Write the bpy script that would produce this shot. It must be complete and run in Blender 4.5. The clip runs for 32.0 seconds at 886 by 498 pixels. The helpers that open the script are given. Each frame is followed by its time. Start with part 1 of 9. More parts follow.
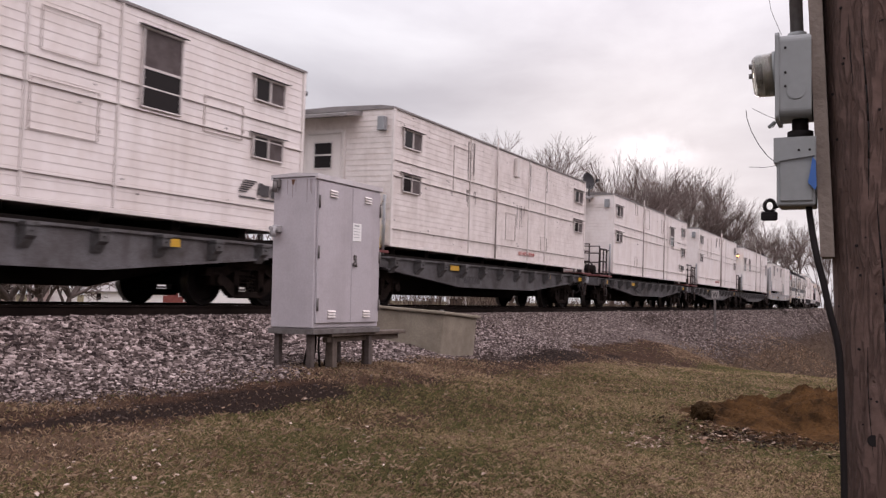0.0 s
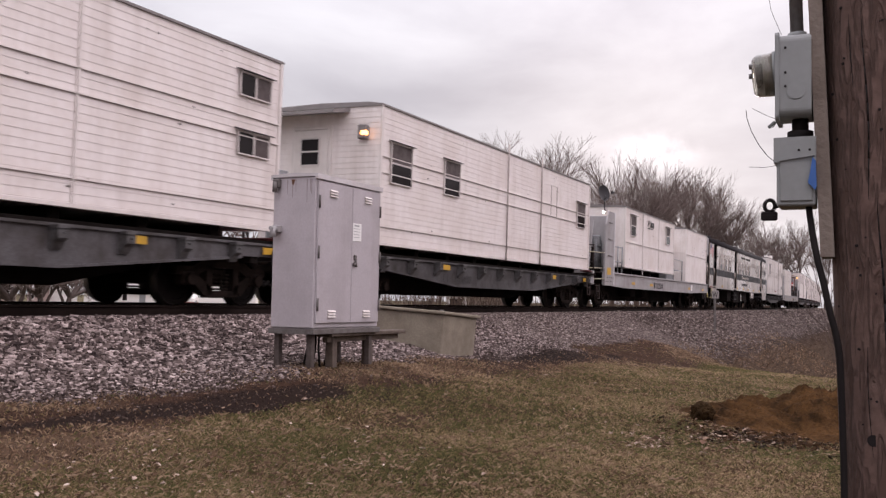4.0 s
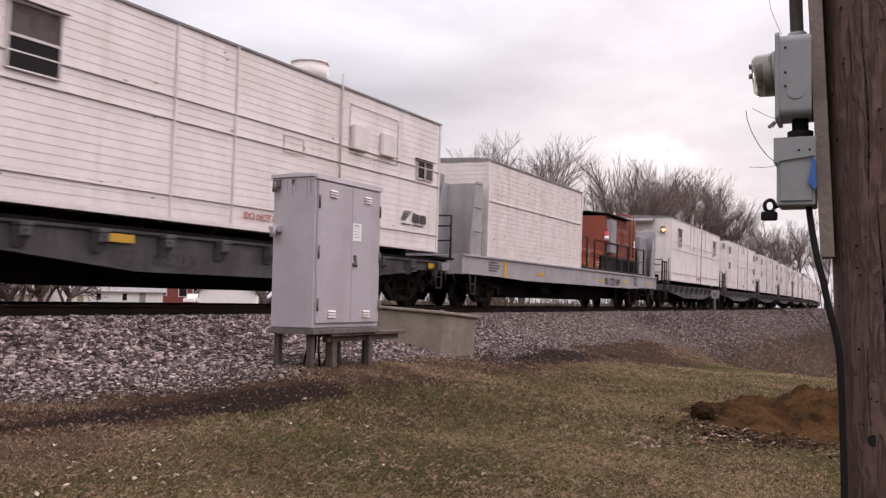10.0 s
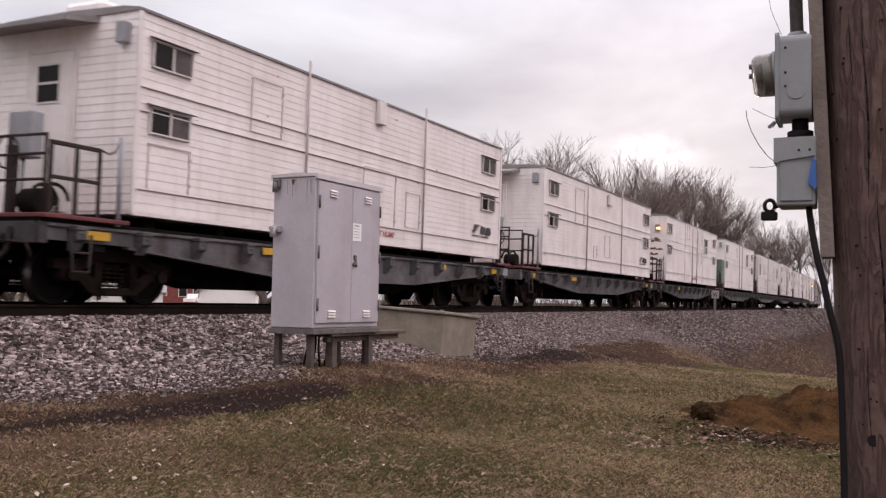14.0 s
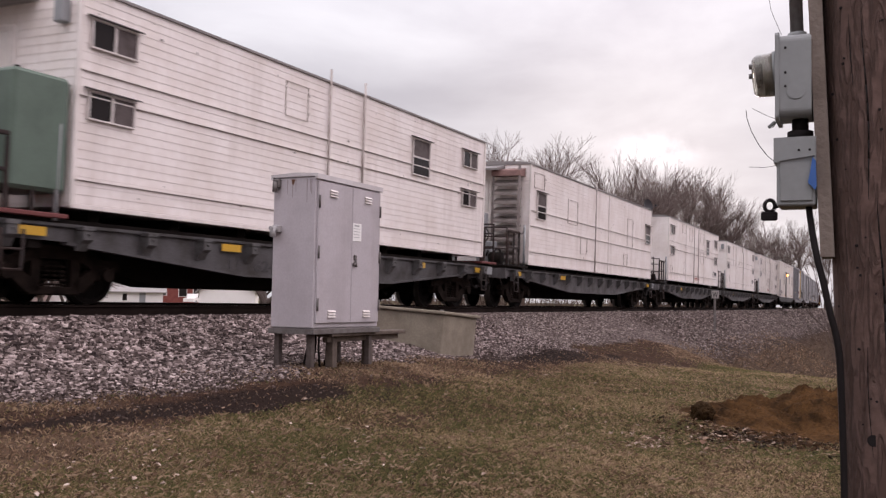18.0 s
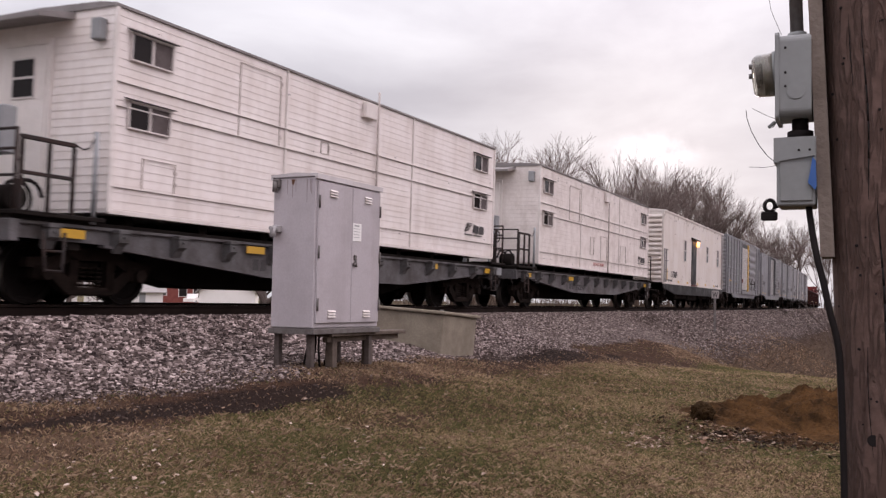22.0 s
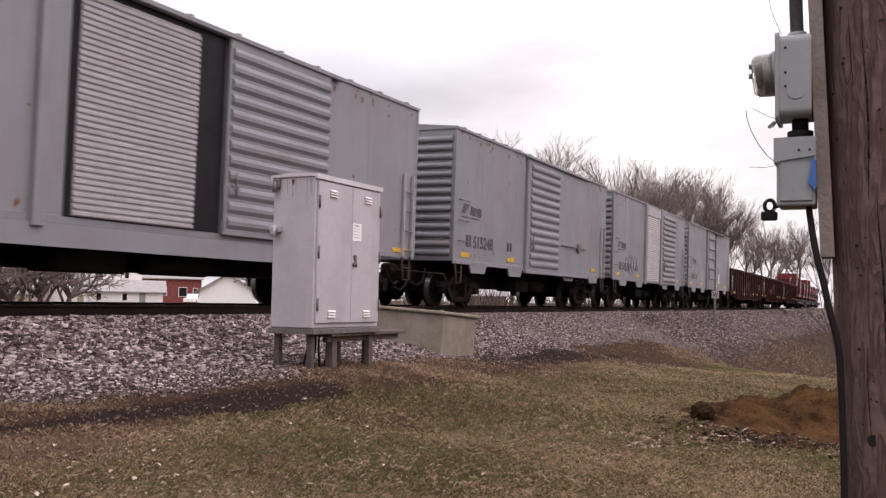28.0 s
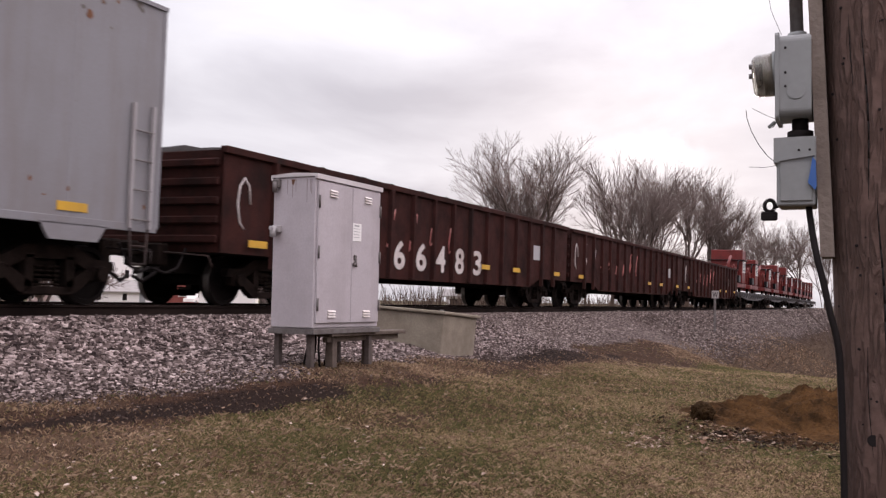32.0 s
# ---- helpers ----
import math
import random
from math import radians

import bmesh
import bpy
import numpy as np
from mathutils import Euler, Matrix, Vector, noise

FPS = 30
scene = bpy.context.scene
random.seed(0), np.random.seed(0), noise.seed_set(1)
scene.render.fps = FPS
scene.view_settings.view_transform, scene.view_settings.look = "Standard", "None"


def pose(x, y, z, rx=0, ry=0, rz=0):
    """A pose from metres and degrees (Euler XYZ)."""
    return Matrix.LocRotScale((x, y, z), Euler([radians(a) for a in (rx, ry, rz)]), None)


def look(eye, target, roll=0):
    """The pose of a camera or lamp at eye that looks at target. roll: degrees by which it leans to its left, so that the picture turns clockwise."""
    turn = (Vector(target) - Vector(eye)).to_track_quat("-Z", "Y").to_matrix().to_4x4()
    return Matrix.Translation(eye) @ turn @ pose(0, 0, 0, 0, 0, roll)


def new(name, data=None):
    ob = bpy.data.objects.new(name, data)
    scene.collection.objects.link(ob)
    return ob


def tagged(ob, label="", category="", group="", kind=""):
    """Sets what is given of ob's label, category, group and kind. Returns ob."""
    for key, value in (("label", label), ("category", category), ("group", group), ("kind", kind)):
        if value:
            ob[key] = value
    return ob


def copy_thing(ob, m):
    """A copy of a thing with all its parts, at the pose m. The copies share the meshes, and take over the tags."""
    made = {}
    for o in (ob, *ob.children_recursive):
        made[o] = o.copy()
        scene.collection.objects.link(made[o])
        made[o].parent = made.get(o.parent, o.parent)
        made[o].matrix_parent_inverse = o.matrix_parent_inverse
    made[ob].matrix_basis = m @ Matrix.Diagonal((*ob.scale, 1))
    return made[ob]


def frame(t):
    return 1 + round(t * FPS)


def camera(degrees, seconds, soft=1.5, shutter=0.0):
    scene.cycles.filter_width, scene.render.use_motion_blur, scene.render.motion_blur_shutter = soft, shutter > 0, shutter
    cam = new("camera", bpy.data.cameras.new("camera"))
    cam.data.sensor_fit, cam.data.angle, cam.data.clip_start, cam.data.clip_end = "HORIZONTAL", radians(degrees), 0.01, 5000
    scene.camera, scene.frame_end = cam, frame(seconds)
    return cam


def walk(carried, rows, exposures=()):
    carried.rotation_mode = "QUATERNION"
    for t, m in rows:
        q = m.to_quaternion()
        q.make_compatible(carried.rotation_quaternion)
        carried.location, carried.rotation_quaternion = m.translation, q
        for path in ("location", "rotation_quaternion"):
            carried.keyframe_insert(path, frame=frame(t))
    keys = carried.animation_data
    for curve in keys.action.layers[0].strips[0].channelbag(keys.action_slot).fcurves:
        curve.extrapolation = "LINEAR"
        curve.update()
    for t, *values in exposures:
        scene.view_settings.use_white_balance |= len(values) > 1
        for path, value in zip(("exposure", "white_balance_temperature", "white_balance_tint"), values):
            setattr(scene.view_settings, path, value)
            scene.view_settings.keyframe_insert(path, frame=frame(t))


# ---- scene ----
# One camera on a tripod beside a railway line. x runs along the track (the train comes from +x),
# y across it, z up from the top of the rails.
SPEED = 12.55          # metres per second
SIDE = 9.8             # from the camera to the near side of the cars
TRACK = SIDE + 1.53    # centre line of the track
EYE = (0.0, 0.0, 0.14)
cam = camera(50.48, 32.0, soft=1.3, shutter=0.16)
YAW, PITCH = radians(26.592), radians(3.165)
AIM = (math.cos(YAW) * math.cos(PITCH), math.sin(YAW) * math.cos(PITCH), EYE[2] + math.sin(PITCH))
CAM = look(EYE, AIM, 1.0)
walk(cam, [(0.0, CAM), (32.0, CAM)], [(t, e, 6800, 24) for t, e in
     ((0.0, .28), (5.5, .32), (7.0, .42), (8.0, .54), (9.0, .44), (10.0, .35), (14.0, .29), (21.0, .29), (23.0, .33), (25.0, .39), (27.5, .56), (31.0, .58), (32.0, .44))])


def world_at(px, py, depth):
    """The place that lies depth metres ahead, at a direction given on a 1568 x 882 raster."""
    k = math.tan(radians(50.48) / 2) / 784
    return CAM @ Vector(((px - 784) * k * depth, (441 - py) * k * depth, -depth))


def bend(x):
    """How far the track has curved away from a straight line at x."""
    return 1.84e-4 * max(0.0, x - 7.6) ** 2


def slope(x):
    return 3.68e-4 * max(0.0, x - 7.6)


# ---- light ----
wd = bpy.data.worlds.new("sky")
scene.world = wd
wd.use_nodes = True
wt = wd.node_tree
wt.nodes.clear()


def wn(kind, **kw):
    n = wt.nodes.new(kind)
    for k, v in kw.items():
        n.inputs[k].default_value = v
    return n


SUN_AZ, SUN_EL = math.radians(14.2), math.radians(9.0)   # azimuth from +x towards +y
sky = wt.nodes.new("ShaderNodeTexSky")
sky.sky_type, sky.sun_disc = "NISHITA", False
sky.sun_elevation, sky.sun_rotation = SUN_EL, math.pi / 2 - SUN_AZ
sky.dust_density = 3.0
skyg = wn("ShaderNodeVectorMath")
skyg.operation = "SCALE"
skyg.inputs["Scale"].default_value = 0.0015
wt.links.new(sky.outputs[0], skyg.inputs[0])
tc = wt.nodes.new("ShaderNodeTexCoord")
sep = wt.nodes.new("ShaderNodeSeparateXYZ")
wt.links.new(tc.outputs["Generated"], sep.inputs[0])


def wmath(op, a, b=None, clamp=False):
    n = wt.nodes.new("ShaderNodeMath")
    n.operation, n.use_clamp = op, clamp
    for i, v in enumerate((a, b)):
        if v is None:
            continue
        if isinstance(v, (int, float)):
            n.inputs[i].default_value = v
        else:
            wt.links.new(v, n.inputs[i])
    return n.outputs[0]


# flattened coordinates, so that clouds lie in layers towards the horizon
den = wmath("ADD", wmath("MAXIMUM", sep.outputs[2], 0.0), 0.16)
comb = wt.nodes.new("ShaderNodeCombineXYZ")
wt.links.new(wmath("DIVIDE", sep.outputs[0], den), comb.inputs[0])
wt.links.new(wmath("DIVIDE", sep.outputs[1], den), comb.inputs[1])
cl1 = wn("ShaderNodeTexNoise", Scale=1.25, Detail=7.0, Roughness=0.52, Distortion=0.35)
wt.links.new(comb.outputs[0], cl1.inputs["Vector"])
ramp = wt.nodes.new("ShaderNodeValToRGB")
ramp.color_ramp.elements[0].position, ramp.color_ramp.elements[0].color = 0.36, (0.500, 0.540, 0.585, 1)
ramp.color_ramp.elements[1].position, ramp.color_ramp.elements[1].color = 0.68, (0.73, 0.795, 0.83, 1)
wt.links.new(cl1.outputs["Fac"], ramp.inputs[0])
# overcast: three times as bright overhead as at the horizon
lum = wmath("ADD", wmath("MULTIPLY", wmath("MAXIMUM", wmath("SUBTRACT", sep.outputs[2], 0.22), 0.0), 2.35), 0.89)
# warmer and brighter overhead and away from the sun
warm = wmath("ADD", wmath("MULTIPLY", sep.outputs[1], -1.0), wmath("MULTIPLY", sep.outputs[2], 0.5), False)
warm = wmath("MINIMUM", wmath("MAXIMUM", warm, 0.0), 1.0)
tint = wt.nodes.new("ShaderNodeCombineXYZ")
wt.links.new(wmath("ADD", wmath("MULTIPLY", warm, 0.60), 1.0), tint.inputs[0])
wt.links.new(wmath("ADD", wmath("MULTIPLY", warm, 0.45), 1.0), tint.inputs[1])
wt.links.new(wmath("ADD", wmath("MULTIPLY", warm, 0.42), 1.0), tint.inputs[2])
shade = wn("ShaderNodeVectorMath")
shade.operation = "MULTIPLY"
wt.links.new(ramp.outputs[0], shade.inputs[0])
wt.links.new(tint.outputs[0], shade.inputs[1])
clouds = wn("ShaderNodeVectorMath")
clouds.operation = "SCALE"
wt.links.new(shade.outputs[0], clouds.inputs[0])
wt.links.new(lum, clouds.inputs["Scale"])
# the veiled sun: a low bright break in the cloud, and thinner cloud above it
def lobe(direction, tall, width):
    """A soft lobe about a direction, flattened by tall."""
    off_ = wn("ShaderNodeVectorMath")
    off_.operation = "SUBTRACT"
    wt.links.new(tc.outputs["Generated"], off_.inputs[0])
    off_.inputs[1].default_value = direction
    flat_ = wn("ShaderNodeVectorMath")
    flat_.operation = "MULTIPLY"
    wt.links.new(off_.outputs[0], flat_.inputs[0])
    flat_.inputs[1].default_value = (1, 1, tall)
    sq = wn("ShaderNodeVectorMath")
    sq.operation = "DOT_PRODUCT"
    wt.links.new(flat_.outputs[0], sq.inputs[0])
    wt.links.new(flat_.outputs[0], sq.inputs[1])
    return wmath("POWER", 2.718, wmath("MULTIPLY", sq.outputs["Value"], -1.0 / width ** 2))


SUN_DIR = (math.cos(SUN_AZ) * math.cos(SUN_EL), math.sin(SUN_AZ) * math.cos(SUN_EL), math.sin(SUN_EL))
glow = wmath("MULTIPLY", lobe(SUN_DIR, 2.3, 0.034), 0.62)
thin_cloud = wmath("MULTIPLY", lobe((0.936, 0.209, 0.30), 1.0, 0.20), 0.10)
wisp = wn("ShaderNodeTexNoise", Scale=14.0, Detail=5.0, Roughness=0.62)
wt.links.new(tc.outputs["Generated"], wisp.inputs["Vector"])
glow = wmath("MULTIPLY", glow, wmath("MULTIPLY", wmath("MAXIMUM", wmath("SUBTRACT", wisp.outputs["Fac"], 0.34), 0.0), 5.5))
glow = wmath("ADD", glow, wmath("MULTIPLY", thin_cloud, wmath("ADD", wisp.outputs["Fac"], 0.45)))
summed = wn("ShaderNodeVectorMath")
summed.operation = "ADD"
wt.links.new(clouds.outputs[0], summed.inputs[0])
gl = wt.nodes.new("ShaderNodeCombineXYZ")
for i in range(3):
    wt.links.new(glow, gl.inputs[i])
wt.links.new(gl.outputs[0], summed.inputs[1])
total = wn("ShaderNodeVectorMath")
total.operation = "ADD"
wt.links.new(summed.outputs[0], total.inputs[0])
wt.links.new(skyg.outputs[0], total.inputs[1])
bg = wn("ShaderNodeBackground", Strength=0.95)
wt.links.new(total.outputs[0], bg.inputs[0])
wo = wt.nodes.new("ShaderNodeOutputWorld")
wt.links.new(bg.outputs[0], wo.inputs[0])

sun = new("sun", bpy.data.lights.new("sun", "SUN"))
sun.data.energy, sun.data.angle, sun.data.color = 0.7, radians(14), (1.0, 0.93, 0.86)
sun.matrix_world = look((60 * math.cos(SUN_AZ), 60 * math.sin(SUN_AZ), 60 * math.tan(SUN_EL)), (0, 0, 0))


# ---- tools ----
class Geo:
    """Gathers the faces of one mesh."""

    def __init__(self):
        self.v, self.f, self.m, self.s = [], [], [], []

    def face(self, ids, mi=0, smooth=False):
        self.f.append(ids), self.m.append(mi), self.s.append(smooth)

    def box(self, x0, y0, z0, x1, y1, z1, mi=0, b=0.0):
        x0, x1 = min(x0, x1), max(x0, x1)
        y0, y1 = min(y0, y1), max(y0, y1)
        z0, z1 = min(z0, z1), max(z0, z1)
        n = len(self.v)
        b = min(b, (x1 - x0) * 0.4, (y1 - y0) * 0.4, (z1 - z0) * 0.4)
        if b <= 0:
            self.v += [(x, y, z) for x in (x0, x1) for y in (y0, y1) for z in (z0, z1)]
            for q in ((0, 1, 3, 2), (4, 6, 7, 5), (0, 4, 5, 1), (2, 3, 7, 6), (0, 2, 6, 4), (1, 5, 7, 3)):
                self.face([n + i for i in q], mi)
            return self
        lo, hi = (x0, y0, z0), (x1, y1, z1)
        at = {}
        for c in range(8):
            side = [(c >> k) & 1 for k in range(3)]
            for a in range(3):
                p = [hi[k] if side[k] else lo[k] for k in range(3)]
                for k in range(3):
                    if k != a:
                        p[k] += -b if side[k] else b
                at[c, a] = len(self.v)
                self.v.append(tuple(p))
        for a in range(3):
            u, w = [k for k in range(3) if k != a]
            for sd in (0, 1):
                ring = [(sd << a) | (i << u) | (j << w) for i, j in ((0, 0), (1, 0), (1, 1), (0, 1))]
                self.face([at[c, a] for c in ring], mi)
        for a in range(3):
            u, w = [k for k in range(3) if k != a]
            for i in (0, 1):
                for j in (0, 1):
                    c0 = (i << u) | (j << w)
                    c1 = c0 | (1 << a)
                    self.face([at[c0, u], at[c1, u], at[c1, w], at[c0, w]], mi)
        for c in range(8):
            self.face([at[c, 0], at[c, 1], at[c, 2]], mi)
        return self

    def cyl(self, p, q, r, n=10, mi=0, r2=None, caps=True, smooth=True):
        p, q = Vector(p), Vector(q)
        r2 = r if r2 is None else r2
        d = (q - p).normalized()
        a = d.orthogonal().normalized()
        c = d.cross(a)
        k = len(self.v)
        for e, rr in ((p, r), (q, r2)):
            for i in range(n):
                w = 2 * math.pi * i / n
                self.v.append(tuple(e + (a * math.cos(w) + c * math.sin(w)) * rr))
        for i in range(n):
            j = (i + 1) % n
            self.face([k + i, k + j, k + n + j, k + n + i], mi, smooth)
        if caps:
            self.face([k + n - 1 - i for i in range(n)], mi)
            self.face([k + n + i for i in range(n)], mi)
        return self

    def tube(self, pts, r, n=6, mi=0):
        """One bent pipe through the points."""
        P = [Vector(p) for p in pts]
        k0, m = len(self.v), len(P)
        a = None
        for i, p in enumerate(P):
            d0 = (P[max(i, 1)] - P[max(i, 1) - 1]).normalized()
            d1 = (P[min(i + 1, m - 1)] - P[min(i + 1, m - 1) - 1]).normalized()
            t = (d0 + d1).normalized()
            a = t.orthogonal().normalized() if a is None else (a - t * a.dot(t)).normalized()
            c = t.cross(a)
            for k in range(n):
                w = 2 * math.pi * k / n
                self.v.append(tuple(p + (a * math.cos(w) + c * math.sin(w)) * r))
        for i in range(m - 1):
            for k in range(n):
                j = (k + 1) % n
                self.face([k0 + i * n + k, k0 + i * n + j, k0 + (i + 1) * n + j, k0 + (i + 1) * n + k], mi, True)
        self.face([k0 + n - 1 - k for k in range(n)], mi)
        self.face([k0 + (m - 1) * n + k for k in range(n)], mi)
        return self

    def prism(self, pts, axis, a0, a1, mi=0, smooth=False):
        """Extrudes a polygon. pts: pairs in the two other axes, in order."""
        k, n = len(self.v), len(pts)
        for a in (a0, a1):
            for u, w in pts:
                self.v.append({"x": (a, u, w), "y": (u, a, w), "z": (u, w, a)}[axis])
        for i in range(n):
            j = (i + 1) % n
            self.face([k + i, k + j, k + n + j, k + n + i], mi, smooth)
        self.face([k + n - 1 - i for i in range(n)], mi)
        self.face([k + n + i for i in range(n)], mi)
        return self

    def quad(self, a, b, c, d, mi=0):
        k = len(self.v)
        self.v += [tuple(a), tuple(b), tuple(c), tuple(d)]
        self.face([k, k + 1, k + 2, k + 3], mi)
        return self

    def mesh(self, name, *mats):
        me = bpy.data.meshes.new(name)
        me.from_pydata(self.v, [], self.f)
        me.polygons.foreach_set("material_index", self.m)
        me.polygons.foreach_set("use_smooth", self.s)
        for m in mats:
            me.materials.append(m)
        bm = bmesh.new()
        bm.from_mesh(me)
        bmesh.ops.recalc_face_normals(bm, faces=bm.faces)
        bm.to_mesh(me)
        bm.free()
        return me


def part(name, geo, mats, parent=None, label="", at=None):
    """One mesh object under a thing or a part. geo: a Geo, or a mesh that is shared."""
    if isinstance(geo, Geo):
        geo = geo.mesh(name, *(mats if isinstance(mats, (list, tuple)) else [mats]))
    ob = new(name, geo)
    if parent is not None:
        ob.parent = parent
    if at is not None:
        ob.matrix_basis = at if isinstance(at, Matrix) else Matrix.Translation(at)
    if label:
        ob["label"] = label
    return ob


SHARED = {}


def shared(key, make, *mats):
    if key not in SHARED:
        SHARED[key] = make().mesh(key if isinstance(key, str) else key[0], *mats)
    return SHARED[key]


def text_mesh(body, size, mat, wide=1.0):
    """Letters in the x-z plane, facing -y, their lower left corner at the origin."""
    key = ("lettering", body, size, wide)
    if key in SHARED:
        return SHARED[key]
    cu = bpy.data.curves.new("lettering", "FONT")
    cu.body, cu.size, cu.extrude, cu.offset = body, size * 1.38, 0.002, size * 0.035
    tmp = bpy.data.objects.new("lettering", cu)
    me = bpy.data.meshes.new_from_object(tmp)
    me.transform(Matrix.Rotation(math.pi / 2, 4, "X"))
    xs = [v.co.x for v in me.vertices]
    me.transform(Matrix.Diagonal((wide / (max(xs) - min(xs)), 1, 1, 1)))
    me.materials.clear()
    me.materials.append(mat)
    bpy.data.objects.remove(tmp)
    SHARED[key] = me
    return me


# ---- materials ----
def surface(name, color, rough=0.6, metal=0.0, other=None, spots=0.35, size=2.0, streak=0.0, streak_color=None,
            bump=0.1, fine=40.0, spread=0.0, coat=0.0, spec=0.35, vary=True, reflection_streak=False):
    """Base colour varied by large blotches and fine grain, optional streaks down the face (dirt, painted reflections),
    and relief.
    """
    m = bpy.data.materials.new(name)
    m.use_nodes = True
    t = m.node_tree
    N, L = t.nodes, t.links
    p = N["Principled BSDF"]
    co = N.new("ShaderNodeTexCoord")
    inf = N.new("ShaderNodeObjectInfo")
    off = N.new("ShaderNodeVectorMath")
    off.operation = "MULTIPLY_ADD"
    cx = N.new("ShaderNodeCombineXYZ")
    for i in range(3):
        L.new(inf.outputs["Random"], cx.inputs[i])
    if vary:
        L.new(cx.outputs[0], off.inputs[0])
    else:
        at_ = N.new("ShaderNodeAttribute")
        at_.attribute_name = "shift"
        L.new(at_.outputs["Vector"], off.inputs[0])
    off.inputs[1].default_value = (37, 53, 71)
    L.new(co.outputs["Object"], off.inputs[2])
    n1 = N.new("ShaderNodeTexNoise")
    n1.inputs["Scale"].default_value, n1.inputs["Detail"].default_value = size, 5
    n1.inputs["Roughness"].default_value = 0.62
    L.new(off.outputs[0], n1.inputs["Vector"])
    n2 = N.new("ShaderNodeTexNoise")
    n2.inputs["Scale"].default_value, n2.inputs["Detail"].default_value = fine, 3
    L.new(off.outputs[0], n2.inputs["Vector"])
    other = other or tuple(c * 0.6 for c in color)

    def mix(fac, a, b):
        x = N.new("ShaderNodeMix")
        x.data_type = "RGBA"
        for s, v in ((0, fac), (6, a), (7, b)):
            if isinstance(v, (int, float)):
                x.inputs[s].default_value = v
            elif isinstance(v, tuple):
                x.inputs[s].default_value = (*v[:3], 1)
            else:
                L.new(v, x.inputs[s])
        return x.outputs[2]

    def rng(v, a, b, lo=0.0, hi=1.0):
        r = N.new("ShaderNodeMapRange")
        r.inputs[1].default_value, r.inputs[2].default_value = a, b
        r.inputs[3].default_value, r.inputs[4].default_value = lo, hi
        L.new(v, r.inputs[0])
        return r.outputs[0]

    c = mix(rng(n1.outputs["Fac"], 0.42, 0.68, 0, spots), color, other)
    c = mix(rng(n2.outputs["Fac"], 0.35, 0.75, 0, min(1.0, spots * 0.6)), c, other)
    if streak:
        mp = N.new("ShaderNodeMapping")
        mp.inputs["Scale"].default_value = (3.1, 3.1, 0.28)
        L.new(off.outputs[0], mp.inputs[0])
        n3 = N.new("ShaderNodeTexNoise")
        n3.inputs["Scale"].default_value, n3.inputs["Detail"].default_value = (0.35, 1.5) if reflection_streak else (1.0, 6)
        n3.inputs["Roughness"].default_value = 0.6
        L.new(mp.outputs[0], n3.inputs["Vector"])
        c = mix(rng(n3.outputs["Fac"], 0.50, 0.78, 0, streak), c, streak_color or other)
    if spread:
        hs = N.new("ShaderNodeHueSaturation")
        L.new(rng(inf.outputs["Random"], 0, 1, 1 - spread, 1 + spread), hs.inputs["Value"])
        L.new(c, hs.inputs["Color"])
        c = hs.outputs[0]
    L.new(c, p.inputs["Base Color"])
    L.new(rng(n1.outputs["Fac"], 0.3, 0.7, max(0.05, rough - 0.12), min(1, rough + 0.12)), p.inputs["Roughness"])
    p.inputs["Metallic"].default_value = metal
    p.inputs["Coat Weight"].default_value = coat
    p.inputs["Specular IOR Level"].default_value = spec
    if bump:
        bp = N.new("ShaderNodeBump")
        bp.inputs["Strength"].default_value, bp.inputs["Distance"].default_value = bump, 0.02
        L.new(n2.outputs["Fac"], bp.inputs["Height"])
        L.new(bp.outputs[0], p.inputs["Normal"])
    return m


def glowing(name, color, power):
    m = bpy.data.materials.new(name)
    m.use_nodes = True
    p = m.node_tree.nodes["Principled BSDF"]
    p.inputs["Base Color"].default_value = (*color, 1)
    p.inputs["Emission Color"].default_value = (*color, 1)
    p.inputs["Emission Strength"].default_value = power
    return m


def glass(name, color, rough=0.06):
    m = bpy.data.materials.new(name)
    m.use_nodes = True
    p = m.node_tree.nodes["Principled BSDF"]
    p.inputs["Base Color"].default_value = (*color, 1)
    p.inputs["Roughness"].default_value = rough
    p.inputs["Specular IOR Level"].default_value = 0.3
    return m


M_SIDING = surface("white_siding", (0.80, 0.748, 0.728), 0.45, other=(0.60, 0.52, 0.47), spots=0.45, size=1.1, fine=9,
                   streak=0.42, streak_color=(0.44, 0.37, 0.33), bump=0.03, vary=False)
M_SIDING2 = surface("grimy_siding", (0.77, 0.71, 0.68), 0.5, other=(0.42, 0.35, 0.31), spots=0.36, size=2.6, fine=16,
                    streak=0.38, streak_color=(0.33, 0.27, 0.23), bump=0.05, vary=False)
M_TRIM = surface("white_trim", (0.76, 0.705, 0.68), 0.4, other=(0.5, 0.46, 0.42), spots=0.4, streak=0.4, bump=0.03)
M_ROOF = surface("dull_roof", (0.24, 0.22, 0.215), 0.6, spots=0.6, streak=0.0)
M_FLAT = surface("weathered_grey_steel", (0.125, 0.121, 0.128), 0.6, other=(0.042, 0.034, 0.030), spots=0.9, size=1.6,
                 streak=0.6, streak_color=(0.036, 0.027, 0.023), bump=0.15, spread=0.35)
M_POCKET = surface("pocket_steel", (0.105, 0.103, 0.106), 0.6, other=(0.04, 0.034, 0.03), spots=0.8, size=6, bump=0.1)
# near-black base colours: the deep shade beneath the cars is put into them
M_UNDER = surface("shaded_grimy_underframe", (0.018, 0.0145, 0.013), 0.9, other=(0.009, 0.007, 0.0065), spots=0.7, bump=0.2, spec=0.08)
